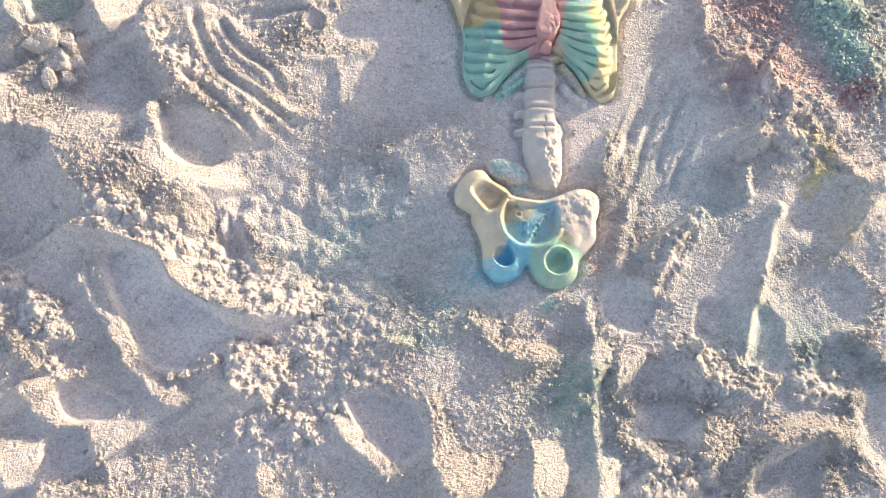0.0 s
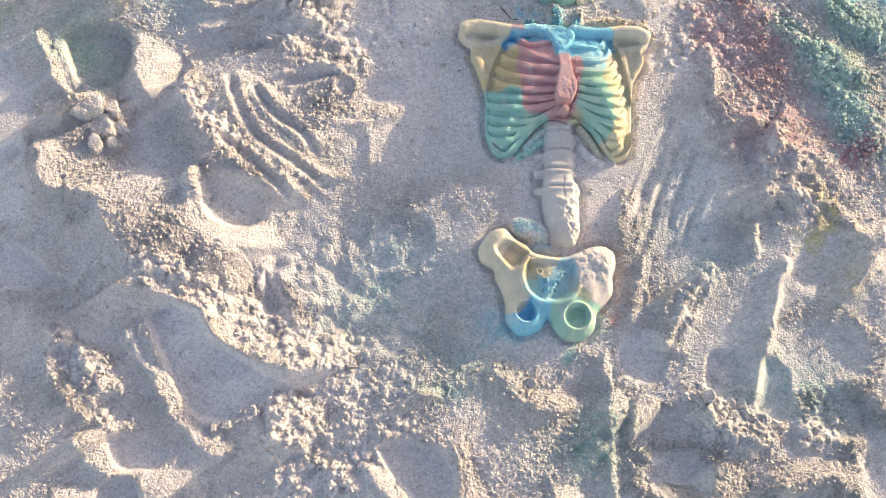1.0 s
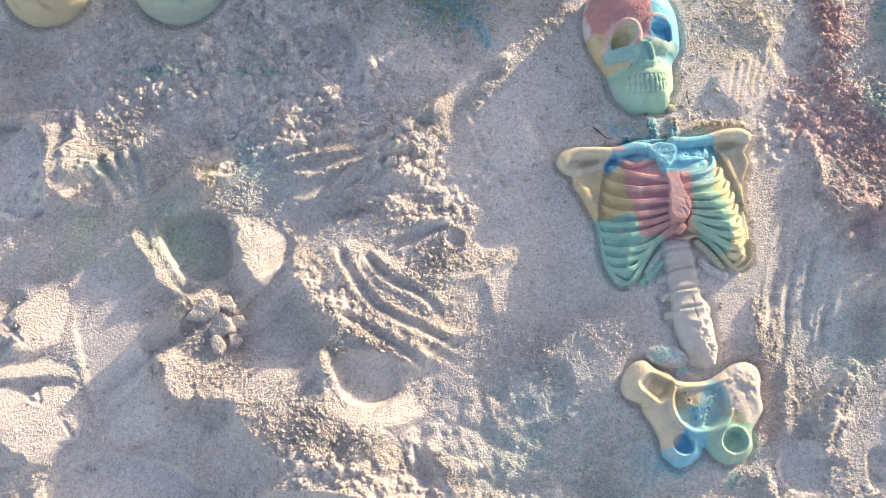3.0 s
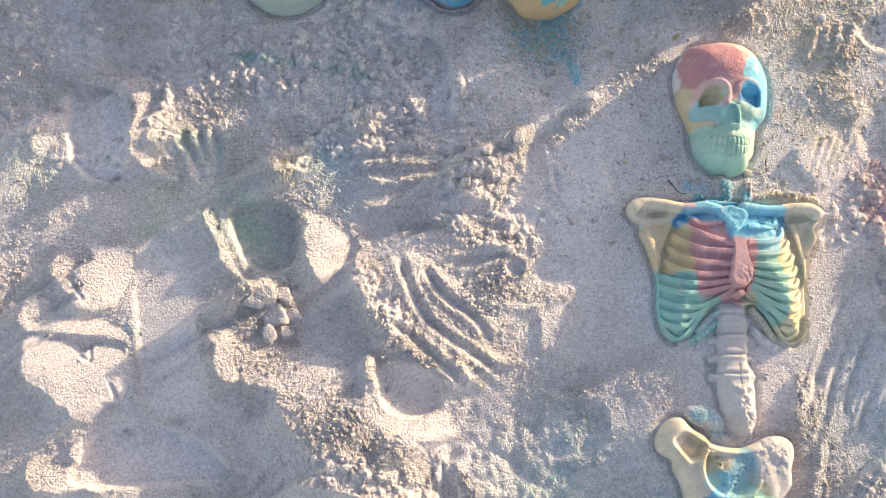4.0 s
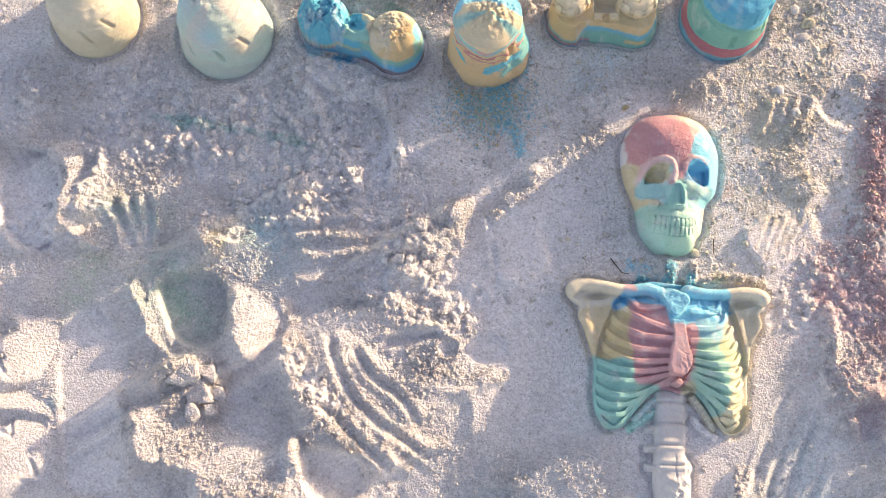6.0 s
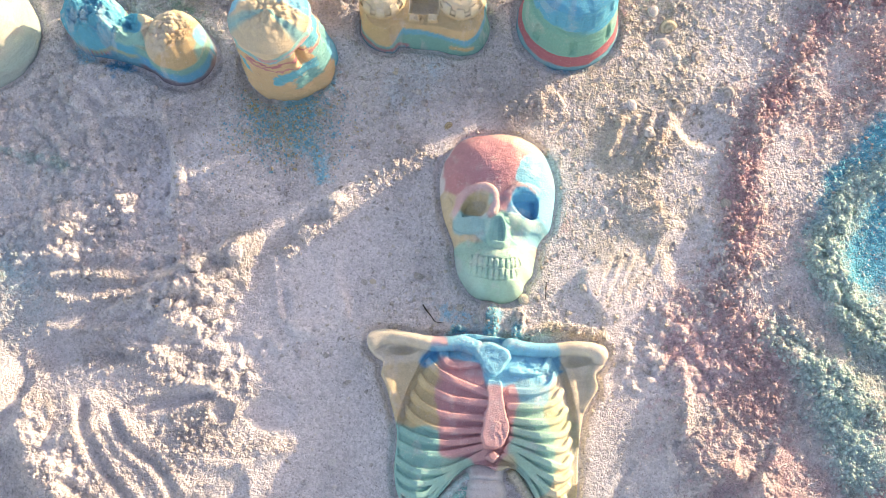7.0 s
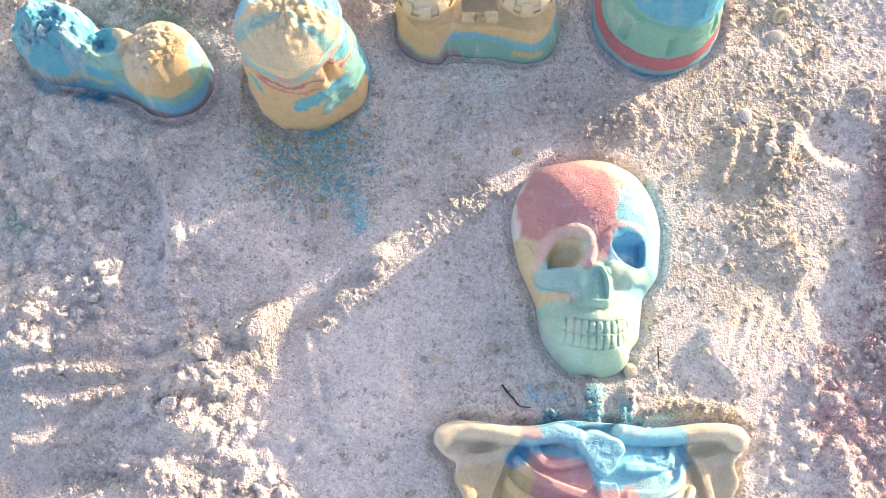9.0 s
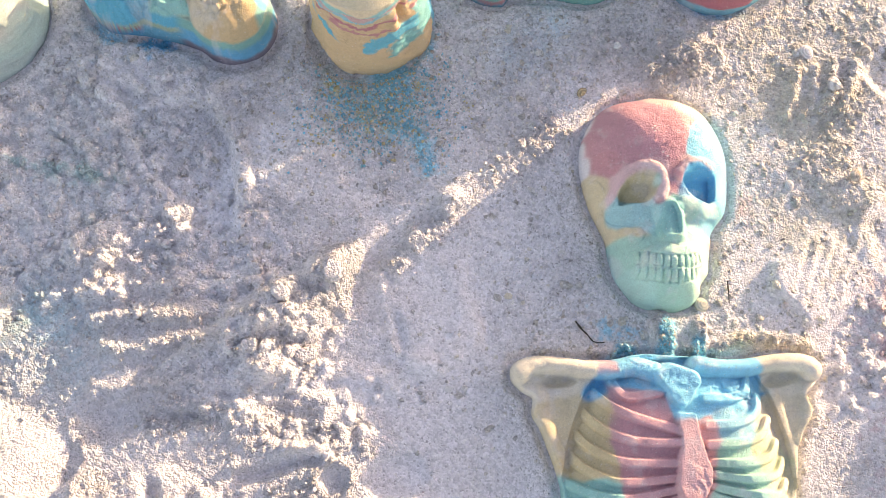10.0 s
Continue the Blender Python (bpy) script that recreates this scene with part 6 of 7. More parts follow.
def pelvis_color(x, y, z):
    c = pigments(x, y, [(0.045, 0.612, 0.024, CREAM), (0.064, 0.604, 0.015, (0.60, 0.51, 0.37)), (0.056, 0.573, 0.020, CREAM), (0.067, 0.548, 0.012, CREAM), (0.108, 0.603, 0.010, (0.66, 0.60, 0.48)),
                        (0.088, 0.585, 0.006, (0.50, 0.47, 0.34)), (0.098, 0.588, 0.006, (0.58, 0.54, 0.42)), (0.131, 0.588, 0.006, (0.34, 0.58, 0.64)), (0.121, 0.575, 0.006, (0.36, 0.60, 0.64)),
                        (0.103, 0.563, 0.006, (0.26, 0.58, 0.70)), (0.090, 0.564, 0.004, (0.34, 0.56, 0.58)), (0.112, 0.556, 0.006, (0.30, 0.58, 0.62)), (0.137, 0.575, 0.004, (0.44, 0.54, 0.52)),
                        (0.083, 0.535, 0.011, BLUE), (0.076, 0.517, 0.012, SKY), (0.097, 0.540, 0.010, SKY), (0.096, 0.522, 0.010, SKY), (0.066, 0.524, 0.006, SKY), (0.072, 0.543, -0.003, (0.46, 0.64, 0.70)),
                        (0.128, 0.540, 0.014, MINT), (0.147, 0.515, 0.016, (0.38, 0.62, 0.52)), (0.128, 0.520, 0.010, MINT), (0.161, 0.530, 0.008, MINT), (0.143, 0.530, 0.011, (0.26, 0.48, 0.38)),
                        (0.169, 0.577, 0.022, (0.64, 0.62, 0.62)), (0.168, 0.605, 0.018, (0.70, 0.66, 0.64)), (0.152, 0.562, 0.005, (0.36, 0.42, 0.34))], 0.0012, 0.004, 691)
    soot = (0.5 * np.exp(-oval(x, y, (0.150, 0.562), 0.010, 0.018, -20) ** 2) * step(0.0, 0.6, fbm(x, y, 0.006, 3, 693)))[..., None]
    blue = (0.6 * np.exp(-oval(x, y, (0.110, 0.572), 0.026, 0.020, 40) ** 2) * step(0.1, 0.5, fbm(x, y, 0.010, 3, 695)))[..., None]
    c = c * (1 - blue) + blue * np.array((0.20, 0.56, 0.72))
    return c * (1 - soot) + soot * np.array((0.20, 0.22, 0.18))


pelvis = relief_cast("pelvis_sand_sculpture", PELVIS, pelvis_top, pelvis_color, 0.0008)
tagged(pelvis, "moulded sand pelvis, cream, blue and mint with grey patch", "sand sculpture", "moulded skeleton")


# ---- the sand castles ----
def revolve_castle(place, radii, height, shape, color, label, cuts, rings=90, spokes=200, seed=700):
    """A round bucket castle: radius by height from foot to top, a domed or flat top, reliefs given by shape(angle, f), and parts cut apart at heights f."""
    cx, cy, _ = place
    ang = np.linspace(0, 2 * np.pi, spokes, endpoint=False)
    f = np.linspace(-0.10, 1.0, rings)
    top = np.linspace(0.985, 0.0004, 30)
    levels = np.concatenate([f, 1 + 1 - top])
    a, g = np.meshgrid(ang, np.concatenate([f, np.ones(30)]))
    cap = np.concatenate([np.ones(rings), top])[:, None] * np.ones_like(a)
    base_r = np.interp(g, np.linspace(0, 1, len(radii)), radii)
    r = (base_r + shape(a, g, cap) * (cap > 0.98)) * cap
    z = g * height
    px, py = r * np.cos(a), r * np.sin(a)
    z = z + shape(a, g, cap) * (cap <= 0.98)
    wob = 0.0007 * fbm(px * 1.0 + 3 * z, py + 2 * z, 0.012, 3, seed)
    px, py, z = px + wob * np.cos(a), py + wob * np.sin(a), z + wob * (cap < 0.98)
    n = len(g)
    k = np.arange(n * spokes).reshape(n, spokes)
    nxt = np.roll(k, -1, 1)
    quads = np.stack([k[:-1], nxt[:-1], nxt[1:], k[1:]], -1).reshape(-1, 4)
    row = np.repeat(levels[:-1], spokes)
    ends = [-1] + [c[2] for c in cuts]
    groups = [(part_name, part_label, (row >= low) & (row < high)) for (part_name, part_label, high), low in zip(cuts, ends)]
    verts = np.stack([px, py, z], -1).reshape(-1, 3)
    ob = in_parts("sand_castle", verts, quads, color(a, g, cap, px, py, z).reshape(-1, 3), (cx, cy, 0), groups)
    return tagged(ob, label, "sand castle", "sand castles")


def mixed(value, stops, blur):
    """Colours stacked along a value, with soft borders: stops of (upper end, colour)."""
    out = np.zeros(value.shape + (3,))
    out[:] = stops[0][1]
    for (end, _), (_, color) in zip(stops, stops[1:]):
        k = step(end - blur, end + blur, value)[..., None]
        out = out * (1 - k) + k * np.array(color)
    return out


def turned(a, centre):
    """Angle from a centre, -pi to pi."""
    return (a - centre + np.pi) % (2 * np.pi) - np.pi


def flakes(u, v, size, seed, deep):
    """Broken scales: flat patches at uneven depth with sharp borders."""
    n = fbm(u, v, size, 3, seed, 0.55)
    return deep * (step(-0.35, -0.28, n) + step(0.05, 0.12, n) + step(0.42, 0.48, n)) / 3


def bucket_shape(a, g, cap):
    w = a + 0.03 * fbm(a * 0.05, g * 0.1, 0.03, 2, 714)
    rim = 0.0020 * np.exp(-((g - 0.62) / 0.025) ** 2) - 0.0022 * np.exp(-((g - 0.67) / 0.018) ** 2) - 0.0018 * np.exp(-((g - 0.22) / 0.014) ** 2)
    slot = (1 - step(0.055, 0.10, np.abs(((w * 7 / (2 * np.pi) + 0.18) % 1) - 0.5))) * step(0.27, 0.30, g) * (1 - step(0.50, 0.53, g))
    joint = (1 - step(0.010, 0.028, np.abs(((w * 7 / (2 * np.pi) + 0.18) % 1) - 0.5))) * step(0.50, 0.53, g) * (1 - step(0.60, 0.63, g))
    merlon = (np.abs(((w * 10 / (2 * np.pi)) % 1) - 0.5) < 0.28) & (g > 0.75) & (g < 0.95)
    side = rim - 0.0042 * slot - 0.0012 * joint + 0.0022 * merlon - flakes(a * 0.05, g * 0.1, 0.03, 717, 0.0012)
    px, py = cap * np.cos(a) * 0.041, cap * np.sin(a) * 0.041
    crown = 0.006 * (1 - cap ** 2) + 0.0014 * fbm(px, py, 0.03, 4, 713, 0.5) * (1 - cap ** 6) - 0.0016 * np.exp(-((px - 0.006 + 0.006 * fbm(px, py, 0.02, 3, 719)) / 0.0022) ** 2) * (py > -0.02)
    return np.where(cap > 0.98, side, crown)


def bucket_color(a, g, cap, px, py, z):
    n = fbm(a * 0.05, g * 0.1, 0.03, 3, 711)
    v = g + 0.03 * n
    edge = 0.66 + 0.10 * np.cos(a - 3.3)
    c = mixed(v, [(0.055, (0.16, 0.42, 0.52)), (0.235, (0.46, 0.18, 0.22)), (2, (0.17, 0.46, 0.41))], 0.012)
    k = step(edge - 0.03, edge + 0.03, v)[..., None]
    c = c * (1 - k) + k * np.array((0.08, 0.43, 0.63))
    pale = (0.45 * step(0.2, 0.9, fbm(a * 0.05 + 1, g * 0.1, 0.02, 3, 712)))[..., None]
    return c * (1 - pale) + pale * (0.5 * c + 0.32)


revolve_castle(TOWERS["bucket"], [0.056, 0.0525, 0.049, 0.0455, 0.043, 0.041], 0.100, bucket_shape, bucket_color,
               "bucket-shaped sand castle, blue above green above a red foot",
               [("foot", "rose-red sand foot", 0.235), ("wall", "", 1.0), ("top", "bright blue cracked sand", 3)], 110, 230, seed=701)


def striped_shape(a, g, cap):
    u, v = a * 0.047, g * 0.11
    rough = 0.0016 * fbm(u, v, 0.022, 4, 721, 0.6) - flakes(u, v, 0.034, 723, 0.0034) * (1 - step(0.86, 0.92, g))
    notch = -0.009 * np.exp(-(turned(a, 5.55) / 0.10) ** 4 - ((g - 0.72) / 0.13) ** 4) + 0.004 * np.exp(-(turned(a, 5.32) / 0.10) ** 2 - ((g - 0.72) / 0.12) ** 2)
    collar = 0.0012 * step(0.88, 0.92, g) - 0.0022 * np.exp(-((g - 0.86) / 0.025) ** 2)
    skirt = 0.009 * np.exp(-(turned(a, 0.0) / 0.62) ** 4) * (1 - step(0.25, 0.85, g))
    px, py = cap * np.cos(a) * 0.041, cap * np.sin(a) * 0.041
    loose = np.exp(-oval(px, py, (0.004, 0.004), 0.033, 0.026) ** 6)
    crown = 0.016 * (1 - cap ** 2.2) + loose * (0.7 * lumps(px, py, 0.0075, 731, 0.6) + 0.9 * lumps(px, py, 0.0042, 737, 0.7) - 0.001) + 0.004 * fbm(px, py, 0.022, 3, 735) * (1 - cap ** 4) - 0.007 * np.exp(-oval(px, py, (-0.012, 0.022), 0.018, 0.008) ** 2)
    return np.where(cap > 0.98, rough + notch + collar + skirt, crown)


def striped_color(a, g, cap, px, py, z):
    u, w = a * 0.047, g * 0.11
    n = fbm(u, w, 0.045, 3, 741, 0.55)
    v = g + 0.055 * n
    ochre, pale, blue, teal = (0.64, 0.48, 0.30), (0.70, 0.61, 0.44), (0.11, 0.46, 0.58), (0.18, 0.46, 0.46)
    c = mixed(v, [(0.70, ochre), (0.745, (0.50, 0.22, 0.25)), (0.80, (0.62, 0.50, 0.32)), (0.83, (0.24, 0.52, 0.60)), (0.90, (0.60, 0.40, 0.38)), (0.945, (0.26, 0.56, 0.56)), (2, pale)], 0.010)

    def paint(c, mask, color):
        k = mask[..., None]
        return c * (1 - k) + k * np.array(color)

    fine = fbm(u, w, 0.007, 3, 743, 0.7)
    v = v + 0.014 * fine
    front = turned(a, 5.15) + 0.16 * n + 0.10 * fine
    rose = (0.54, 0.27, 0.28)
    c = paint(c, (1 - step(0.014, 0.024, np.abs(v - 0.60 + 0.05 * front))) * step(-1.3, -1.2, front) * (1 - step(0.25, 0.35, front)), rose)
    c = paint(c, step(0.40, 0.43, v + 0.05 * front) * (1 - step(0.53, 0.56, v + 0.03 * front)) * step(-0.42, -0.34, front) * (1 - step(0.62, 0.70, front)), blue)
    c = paint(c, step(0.20, 0.24, v) * (1 - step(0.38, 0.42, v)) * step(0.02, 0.10, front) * (1 - step(0.55, 0.62, front)), teal)
    c = paint(c, (1 - step(0.03, 0.05, np.abs(v - 0.50 + 0.25 * turned(a, 3.9)))) * (1 - step(0.25, 0.45, np.abs(turned(a, 3.8)))), blue)
    right = step(0.55, 0.62, front) * (1 - step(1.6, 1.7, front))
    c = paint(c, right * step(0.24, 0.28, v) * (1 - step(0.60, 0.64, v)), teal)
    c = paint(c, right * step(0.68, 0.72, v) * (1 - step(0.86, 0.90, v)), blue)
    c = paint(c, right * (1 - step(0.02, 0.035, np.abs(v - 0.65))), rose)
    c = paint(c, right * step(0.95, 1.05, front) * (1 - step(0.40, 0.46, v)), (0.16, 0.52, 0.66))
    c = paint(c, step(-0.002, 0.004, py - 0.013 + 0.25 * np.abs(px) + 0.007 * fbm(px, py, 0.02, 3, 745)) * step(0.93, 0.95, g), SKY)
    return c


revolve_castle(TOWERS["striped"], [0.0476, 0.0478, 0.0468, 0.0458, 0.0446, 0.0436, 0.0426, 0.0418, 0.0411, 0.0392], 0.113, striped_shape, striped_color,
               "round sand castle striped yellow, blue and red with crumbled top",
               [("wall", "", 0.90), ("crumbled_top", "crumbled ochre and blue sand", 3)], 130, 240, seed=702)


def white_shape(a, g, cap):
    slots = 0.0
    for centre, low in ((5.55, 0.52), (4.85, 0.42), (4.05, 0.40), (0.4, 0.55)):
        across, up = turned(a, centre) * 0.052, (g - low - 0.12) * 0.09
        lean = across + 0.35 * up
        slots = slots - 0.0045 * (1 - step(0.0018, 0.0034, np.abs(lean))) * (1 - step(0.010, 0.014, np.abs(up)))
    px, py = cap * np.cos(a) * 0.045, cap * np.sin(a) * 0.045
    crack = np.exp(-(fbm(px, py, 0.034, 3, 753) / 0.07) ** 2)
    broken = np.exp(-oval(px, py, (-0.010, 0.010), 0.03, 0.028) ** 4)
    crown = 0.013 * (1 - cap ** 2) + broken * (0.0030 * fbm(px, py, 0.016, 4, 751, 0.6) - 0.005 * crack)
    return np.where(cap > 0.98, slots + 0.0008 * fbm(a * 0.05, g * 0.09, 0.012, 3, 757), crown)


def white_color(a, g, cap, px, py, z):
    u, w = a * 0.05, g * 0.09
    # mint-grey, darkened low down and paler above to paint in its shaded foot
    c = mixed(g + 0.12 * fbm(u, w, 0.05, 3, 761), [(0.30, (0.42, 0.52, 0.50)), (0.60, (0.50, 0.56, 0.52)), (2, (0.60, 0.61, 0.57))], 0.12)
    for k, color in ((0.55 * step(0.15, 0.7, fbm(u, w, 0.04, 3, 763)), (0.46, 0.66, 0.60)), (0.6 * np.exp(-oval(px, py, (-0.040, 0.012), 0.020, 0.03) ** 2), SKY),
                     (0.5 * np.exp(-oval(px, py, (-0.002, -0.040), 0.016, 0.010) ** 2), SKY), (0.45 * np.exp(-(turned(a, 5.5) / 0.25) ** 2 - ((g - 0.6) / 0.2) ** 2), (0.68, 0.44, 0.38))):
        c = c * (1 - k[..., None]) + k[..., None] * np.array(color)
    return c


revolve_castle(TOWERS["white"], [0.061, 0.058, 0.055, 0.052, 0.050, 0.046, 0.034], 0.090, white_shape, white_color,
               "pale domed sand castle with narrow window slots and cracked top", [("wall", "", 1.0), ("top", "cracked pale sand", 3)], seed=703)
revolve_castle(TOWERS["cream"], [0.055, 0.053, 0.051, 0.049, 0.046, 0.042, 0.030], 0.085, white_shape,
               lambda a, g, cap, px, py, z: mixed(g + 0.1 * fbm(a * 0.05, g * 0.1, 0.05, 3, 771), [(0.5, (0.62, 0.57, 0.44)), (2, (0.68, 0.64, 0.53))], 0.15),
               "cream domed sand castle in low sunlight", [("wall", "", 1.0), ("top", "", 3)], seed=704)


def gate_top(x, y, d):
    wall = 0.038 * step(-0.0005, 0.009, d) + 0.002
    z = wall
    for centre in ((-0.018, 1.267), (0.067, 1.271)):
        q = oval(x, y, centre, 0.0245, 0.0245)
        z = np.maximum(z, 0.060 * np.maximum(1 - (q / 1.14) ** 6, 0) ** 0.4 * (q < 1.13))
        around = np.arctan2(y - centre[1], x - centre[0])
        # a battlement pressed round the foot of the dome
        z -= 0.0028 * np.exp(-((q - 0.80) / 0.05) ** 2) * (y < centre[1] + 0.006)
        block = np.abs(((around * 9 / (2 * np.pi) + 0.25) % 1) - 0.5) < 0.20
        z -= 0.006 * block * step(0.80, 0.83, q) * (1 - step(0.98, 1.02, q)) * (y < centre[1] + 0.004)
    for centre, w, h in (((0.028, 1.260), 0.0160, 0.0105),):
        q = np.maximum(np.abs(x - centre[0]) / w, np.abs(y - centre[1]) / h)
        z -= 0.013 * (1 - step(0.85, 1.02, q))
        ledge = np.exp(-(np.abs(y - centre[1] - 1.25 * h) / 0.003) ** 2) * (np.abs(x - centre[0]) < 1.1 * w)
        z += ledge * (0.004 + 0.5 * lumps(x, y, 0.006, 783, 0.5))
    for centre in ((0.018, 1.244), (0.038, 1.245)):
        q = np.maximum(np.abs(x - centre[0]) / 0.0055, np.abs(y - centre[1]) / 0.004)
        z += 0.005 * (1 - step(0.8, 1.1, q))
    rubble = np.exp(-oval(x, y, (0.028, 1.245), 0.012, 0.004) ** 2)
    z += rubble * (0.7 * lumps(x, y, 0.004, 789, 0.8) + 0.002 * fbm(x, y, 0.006, 2, 791))
    for centre in ((-0.018, 1.267), (0.067, 1.271)):
        q = oval(x, y, centre, 0.020, 0.019)
        z += (1 - step(0.6, 1.0, q)) * (0.0026 * fbm(x, y, 0.014, 4, 785, 0.6) - 0.0034 * np.exp(-(fbm(x, y, 0.03, 3, 787) / 0.05) ** 2) * (fbm(x, y, 0.02, 2, 793) > -0.1))
    return z + 0.0010 * fbm(x, y, 0.012, 3, 781)


def gate_color(x, y, z):
    v = z + 0.0035 * fbm(x, y, 0.03, 3, 795)
    room = (0.028, 1.260)
    v = np.where((np.abs(x - room[0]) < 0.0165) & (np.abs(y - room[1]) < 0.011), 0.05, v)
    # the blue foot rises and sinks along the front
    xs = [(-0.039, 1.248)[0], (-0.011, 1.249)[0], (-0.002, 1.250)[0], (0.006, 1.250)[0], (0.023, 1.251)[0], (0.054, 1.253)[0], (0.076, 1.254)[0], (0.090, 1.255)[0], (0.101, 1.255)[0]]
    band_top = np.interp(x, xs, [0.011, 0.010, 0.014, 0.034, 0.034, 0.026, 0.024, 0.034, 0.039])
    blue_low = np.interp(x, xs, [0.010, 0.009, 0.012, 0.023, 0.025, 0.019, 0.013, 0.023, 0.031])
    front = step(-0.002, 0.002, (0.022, 1.272)[1] - y)
    band_top, blue_low = band_top * (0.3 + 0.7 * front), blue_low * (0.3 + 0.7 * front)
    c = mixed(v, [(0.045, (0.65, 0.50, 0.30)), (2, (0.73, 0.65, 0.50))], 0.004)
    for k, color in ((1 - step(-0.0012, 0.0012, v - band_top), (0.14, 0.48, 0.63)), (1 - step(-0.001, 0.001, v - blue_low), (0.18, 0.46, 0.42)),
                     ((1 - step(0.009, 0.012, v)) * step(0.004, 0.006, v) * step(0.0, 0.003, x - (0.055, 1.253)[0]) * (1 - step(0.0, 0.003, x - (0.082, 1.254)[0])), (0.60, 0.46, 0.26)),
                     ((1 - step(0.0055, 0.0075, v)) * (1 - step(-0.002, 0.002, x - (0.012, 1.250)[0])), (0.46, 0.21, 0.24)),
                     ((1 - step(0.001, 0.0025, v)) * (1 - step(-0.002, 0.002, x - (0.012, 1.250)[0])), (0.15, 0.34, 0.42))):
        c = c * (1 - k[..., None]) + k[..., None] * np.array(color)
    return c


gate = relief_cast("sand_castle", GATE, gate_top, gate_color, 0.0006, cuts=[("tower", "", 0.009), ("gate_wall", "ochre wall with a square recess, blue foot", 0.0455), ("tower", "", 9)])
tagged(gate, "two-towered sand castle, ochre with blue and teal foot", "sand castle", "sand castles")


def dumbbell_top(x, y, d):
    z = 0.026 * step(-0.0005, 0.012, d) + 0.002
    q = oval(x, y, (-0.333, 1.230), 0.033, 0.031) + 0.07 * fbm(x, y, 0.03, 3, 821)
    z = np.maximum(z, 0.058 * np.sqrt(np.maximum(1 - (q / 1.08) ** 3, 0)))
    q2 = oval(x, y, (-0.238, 1.210), 0.034, 0.034)
    z = np.maximum(z, 0.054 * np.sqrt(np.maximum(1 - (q2 / 1.1) ** 3.2, 0)))
    neck = oval(x, y, (-0.279, 1.219), 0.030, 0.020, -25)
    z = np.maximum(z, 0.042 * np.sqrt(np.maximum(1 - (neck / 1.1) ** 3, 0)))
    # a bite out of the blue lobe, with a crumbling wall beside it
    z -= 0.014 * np.exp(-oval(x, y, (-0.287, 1.222), 0.013, 0.013, -25) ** 4)
    z += 0.008 * np.exp(-(line_distance(x, y, curve([(-0.320, 1.247), (-0.309, 1.231), (-0.311, 1.218), (-0.294, 1.207)]))[0] / 0.006) ** 2)
    blue = np.exp(-oval(x, y, (-0.323, 1.228), 0.036, 0.032) ** 6)
    top = np.exp(-oval(x, y, (-0.249, 1.213), 0.026, 0.022, -20) ** 4)
    z += blue * (0.65 * lumps(x, y, 0.014, 801, 0.6) + 0.95 * lumps(x, y, 0.007, 807, 0.7) + 1.3 * lumps(x, y, 0.0036, 809, 0.85) + 0.010 * fbm(x, y, 0.028, 4, 803, 0.6) - 0.009)
    z += top * (0.7 * lumps(x, y, 0.008, 811, 0.6) + 0.9 * lumps(x, y, 0.0042, 813, 0.7) + 0.004 * fbm(x, y, 0.022, 4, 815, 0.6) - 0.004)
    return z + 0.0012 * fbm(x, y, 0.012, 3, 805)


def dumbbell_color(x, y, z):
    ochre, sandy, azure = (0.64, 0.49, 0.30), (0.66, 0.58, 0.44), (0.08, 0.45, 0.62)
    c = pigments(x, y, [(*(-0.331, 1.225), 0.026, azure), (*(-0.312, 1.242), 0.014, SKY), (*(-0.304, 1.217), 0.004, SKY), (*(-0.297, 1.249), 0.000, CREAM), (*(-0.287, 1.228), 0.012, azure),
                        (*(-0.290, 1.208), 0.006, TEAL), (*(-0.277, 1.205), 0.004, TEAL), (*(-0.271, 1.229), 0.008, sandy), (*(-0.253, 1.219), 0.016, sandy), (*(-0.241, 1.227), 0.012, (0.72, 0.62, 0.42)),
                        (*(-0.256, 1.204), 0.012, sandy), (*(-0.232, 1.202), 0.016, ochre), (*(-0.245, 1.189), 0.008, ochre), (*(-0.204, 1.210), 0.000, SKY), (*(-0.206, 1.191), 0.004, TEAL), (*(-0.219, 1.174), 0.002, TEAL)],
                 0.0010, 0.008, 811)
    v = z + 0.0035 * fbm(x, y, 0.03, 3, 813)
    lobe = step(-0.006, 0.006, x - (-0.281, 1.221)[0])
    # the lowest, plum band paints in the contact shadow at the foot
    right = mixed(v, [(0.0035, (0.24, 0.21, 0.25)), (0.017, (0.10, 0.40, 0.60)), (0.028, (0.20, 0.46, 0.43)), (2, ochre)], 0.0016)
    left = mixed(v, [(0.005, (0.10, 0.40, 0.58)), (0.010, (0.44, 0.20, 0.22)), (0.016, (0.36, 0.46, 0.34)), (2, azure)], 0.0012)
    bare_foot = (step(-0.003, 0.003, x - (-0.316, 1.206)[0]) * (1 - step(0.009, 0.012, v)))[..., None]
    left = left * (1 - bare_foot) + bare_foot * np.array((0.12, 0.40, 0.52))
    side = left * (1 - lobe[..., None]) + right * lobe[..., None]
    low = (1 - step(0.026, 0.031, v))[..., None]
    return c * (1 - low) + low * side


dumbbell = relief_cast("sand_castle", DUMBBELL, dumbbell_top, dumbbell_color, 0.0007, cuts=[("lobe", "crumbly bright blue sand", -0.283), ("lobe", "ochre sand over a blue foot", 9)])
tagged(dumbbell, "crumbling two-lobed sand castle, bright blue and ochre", "sand castle", "sand castles")

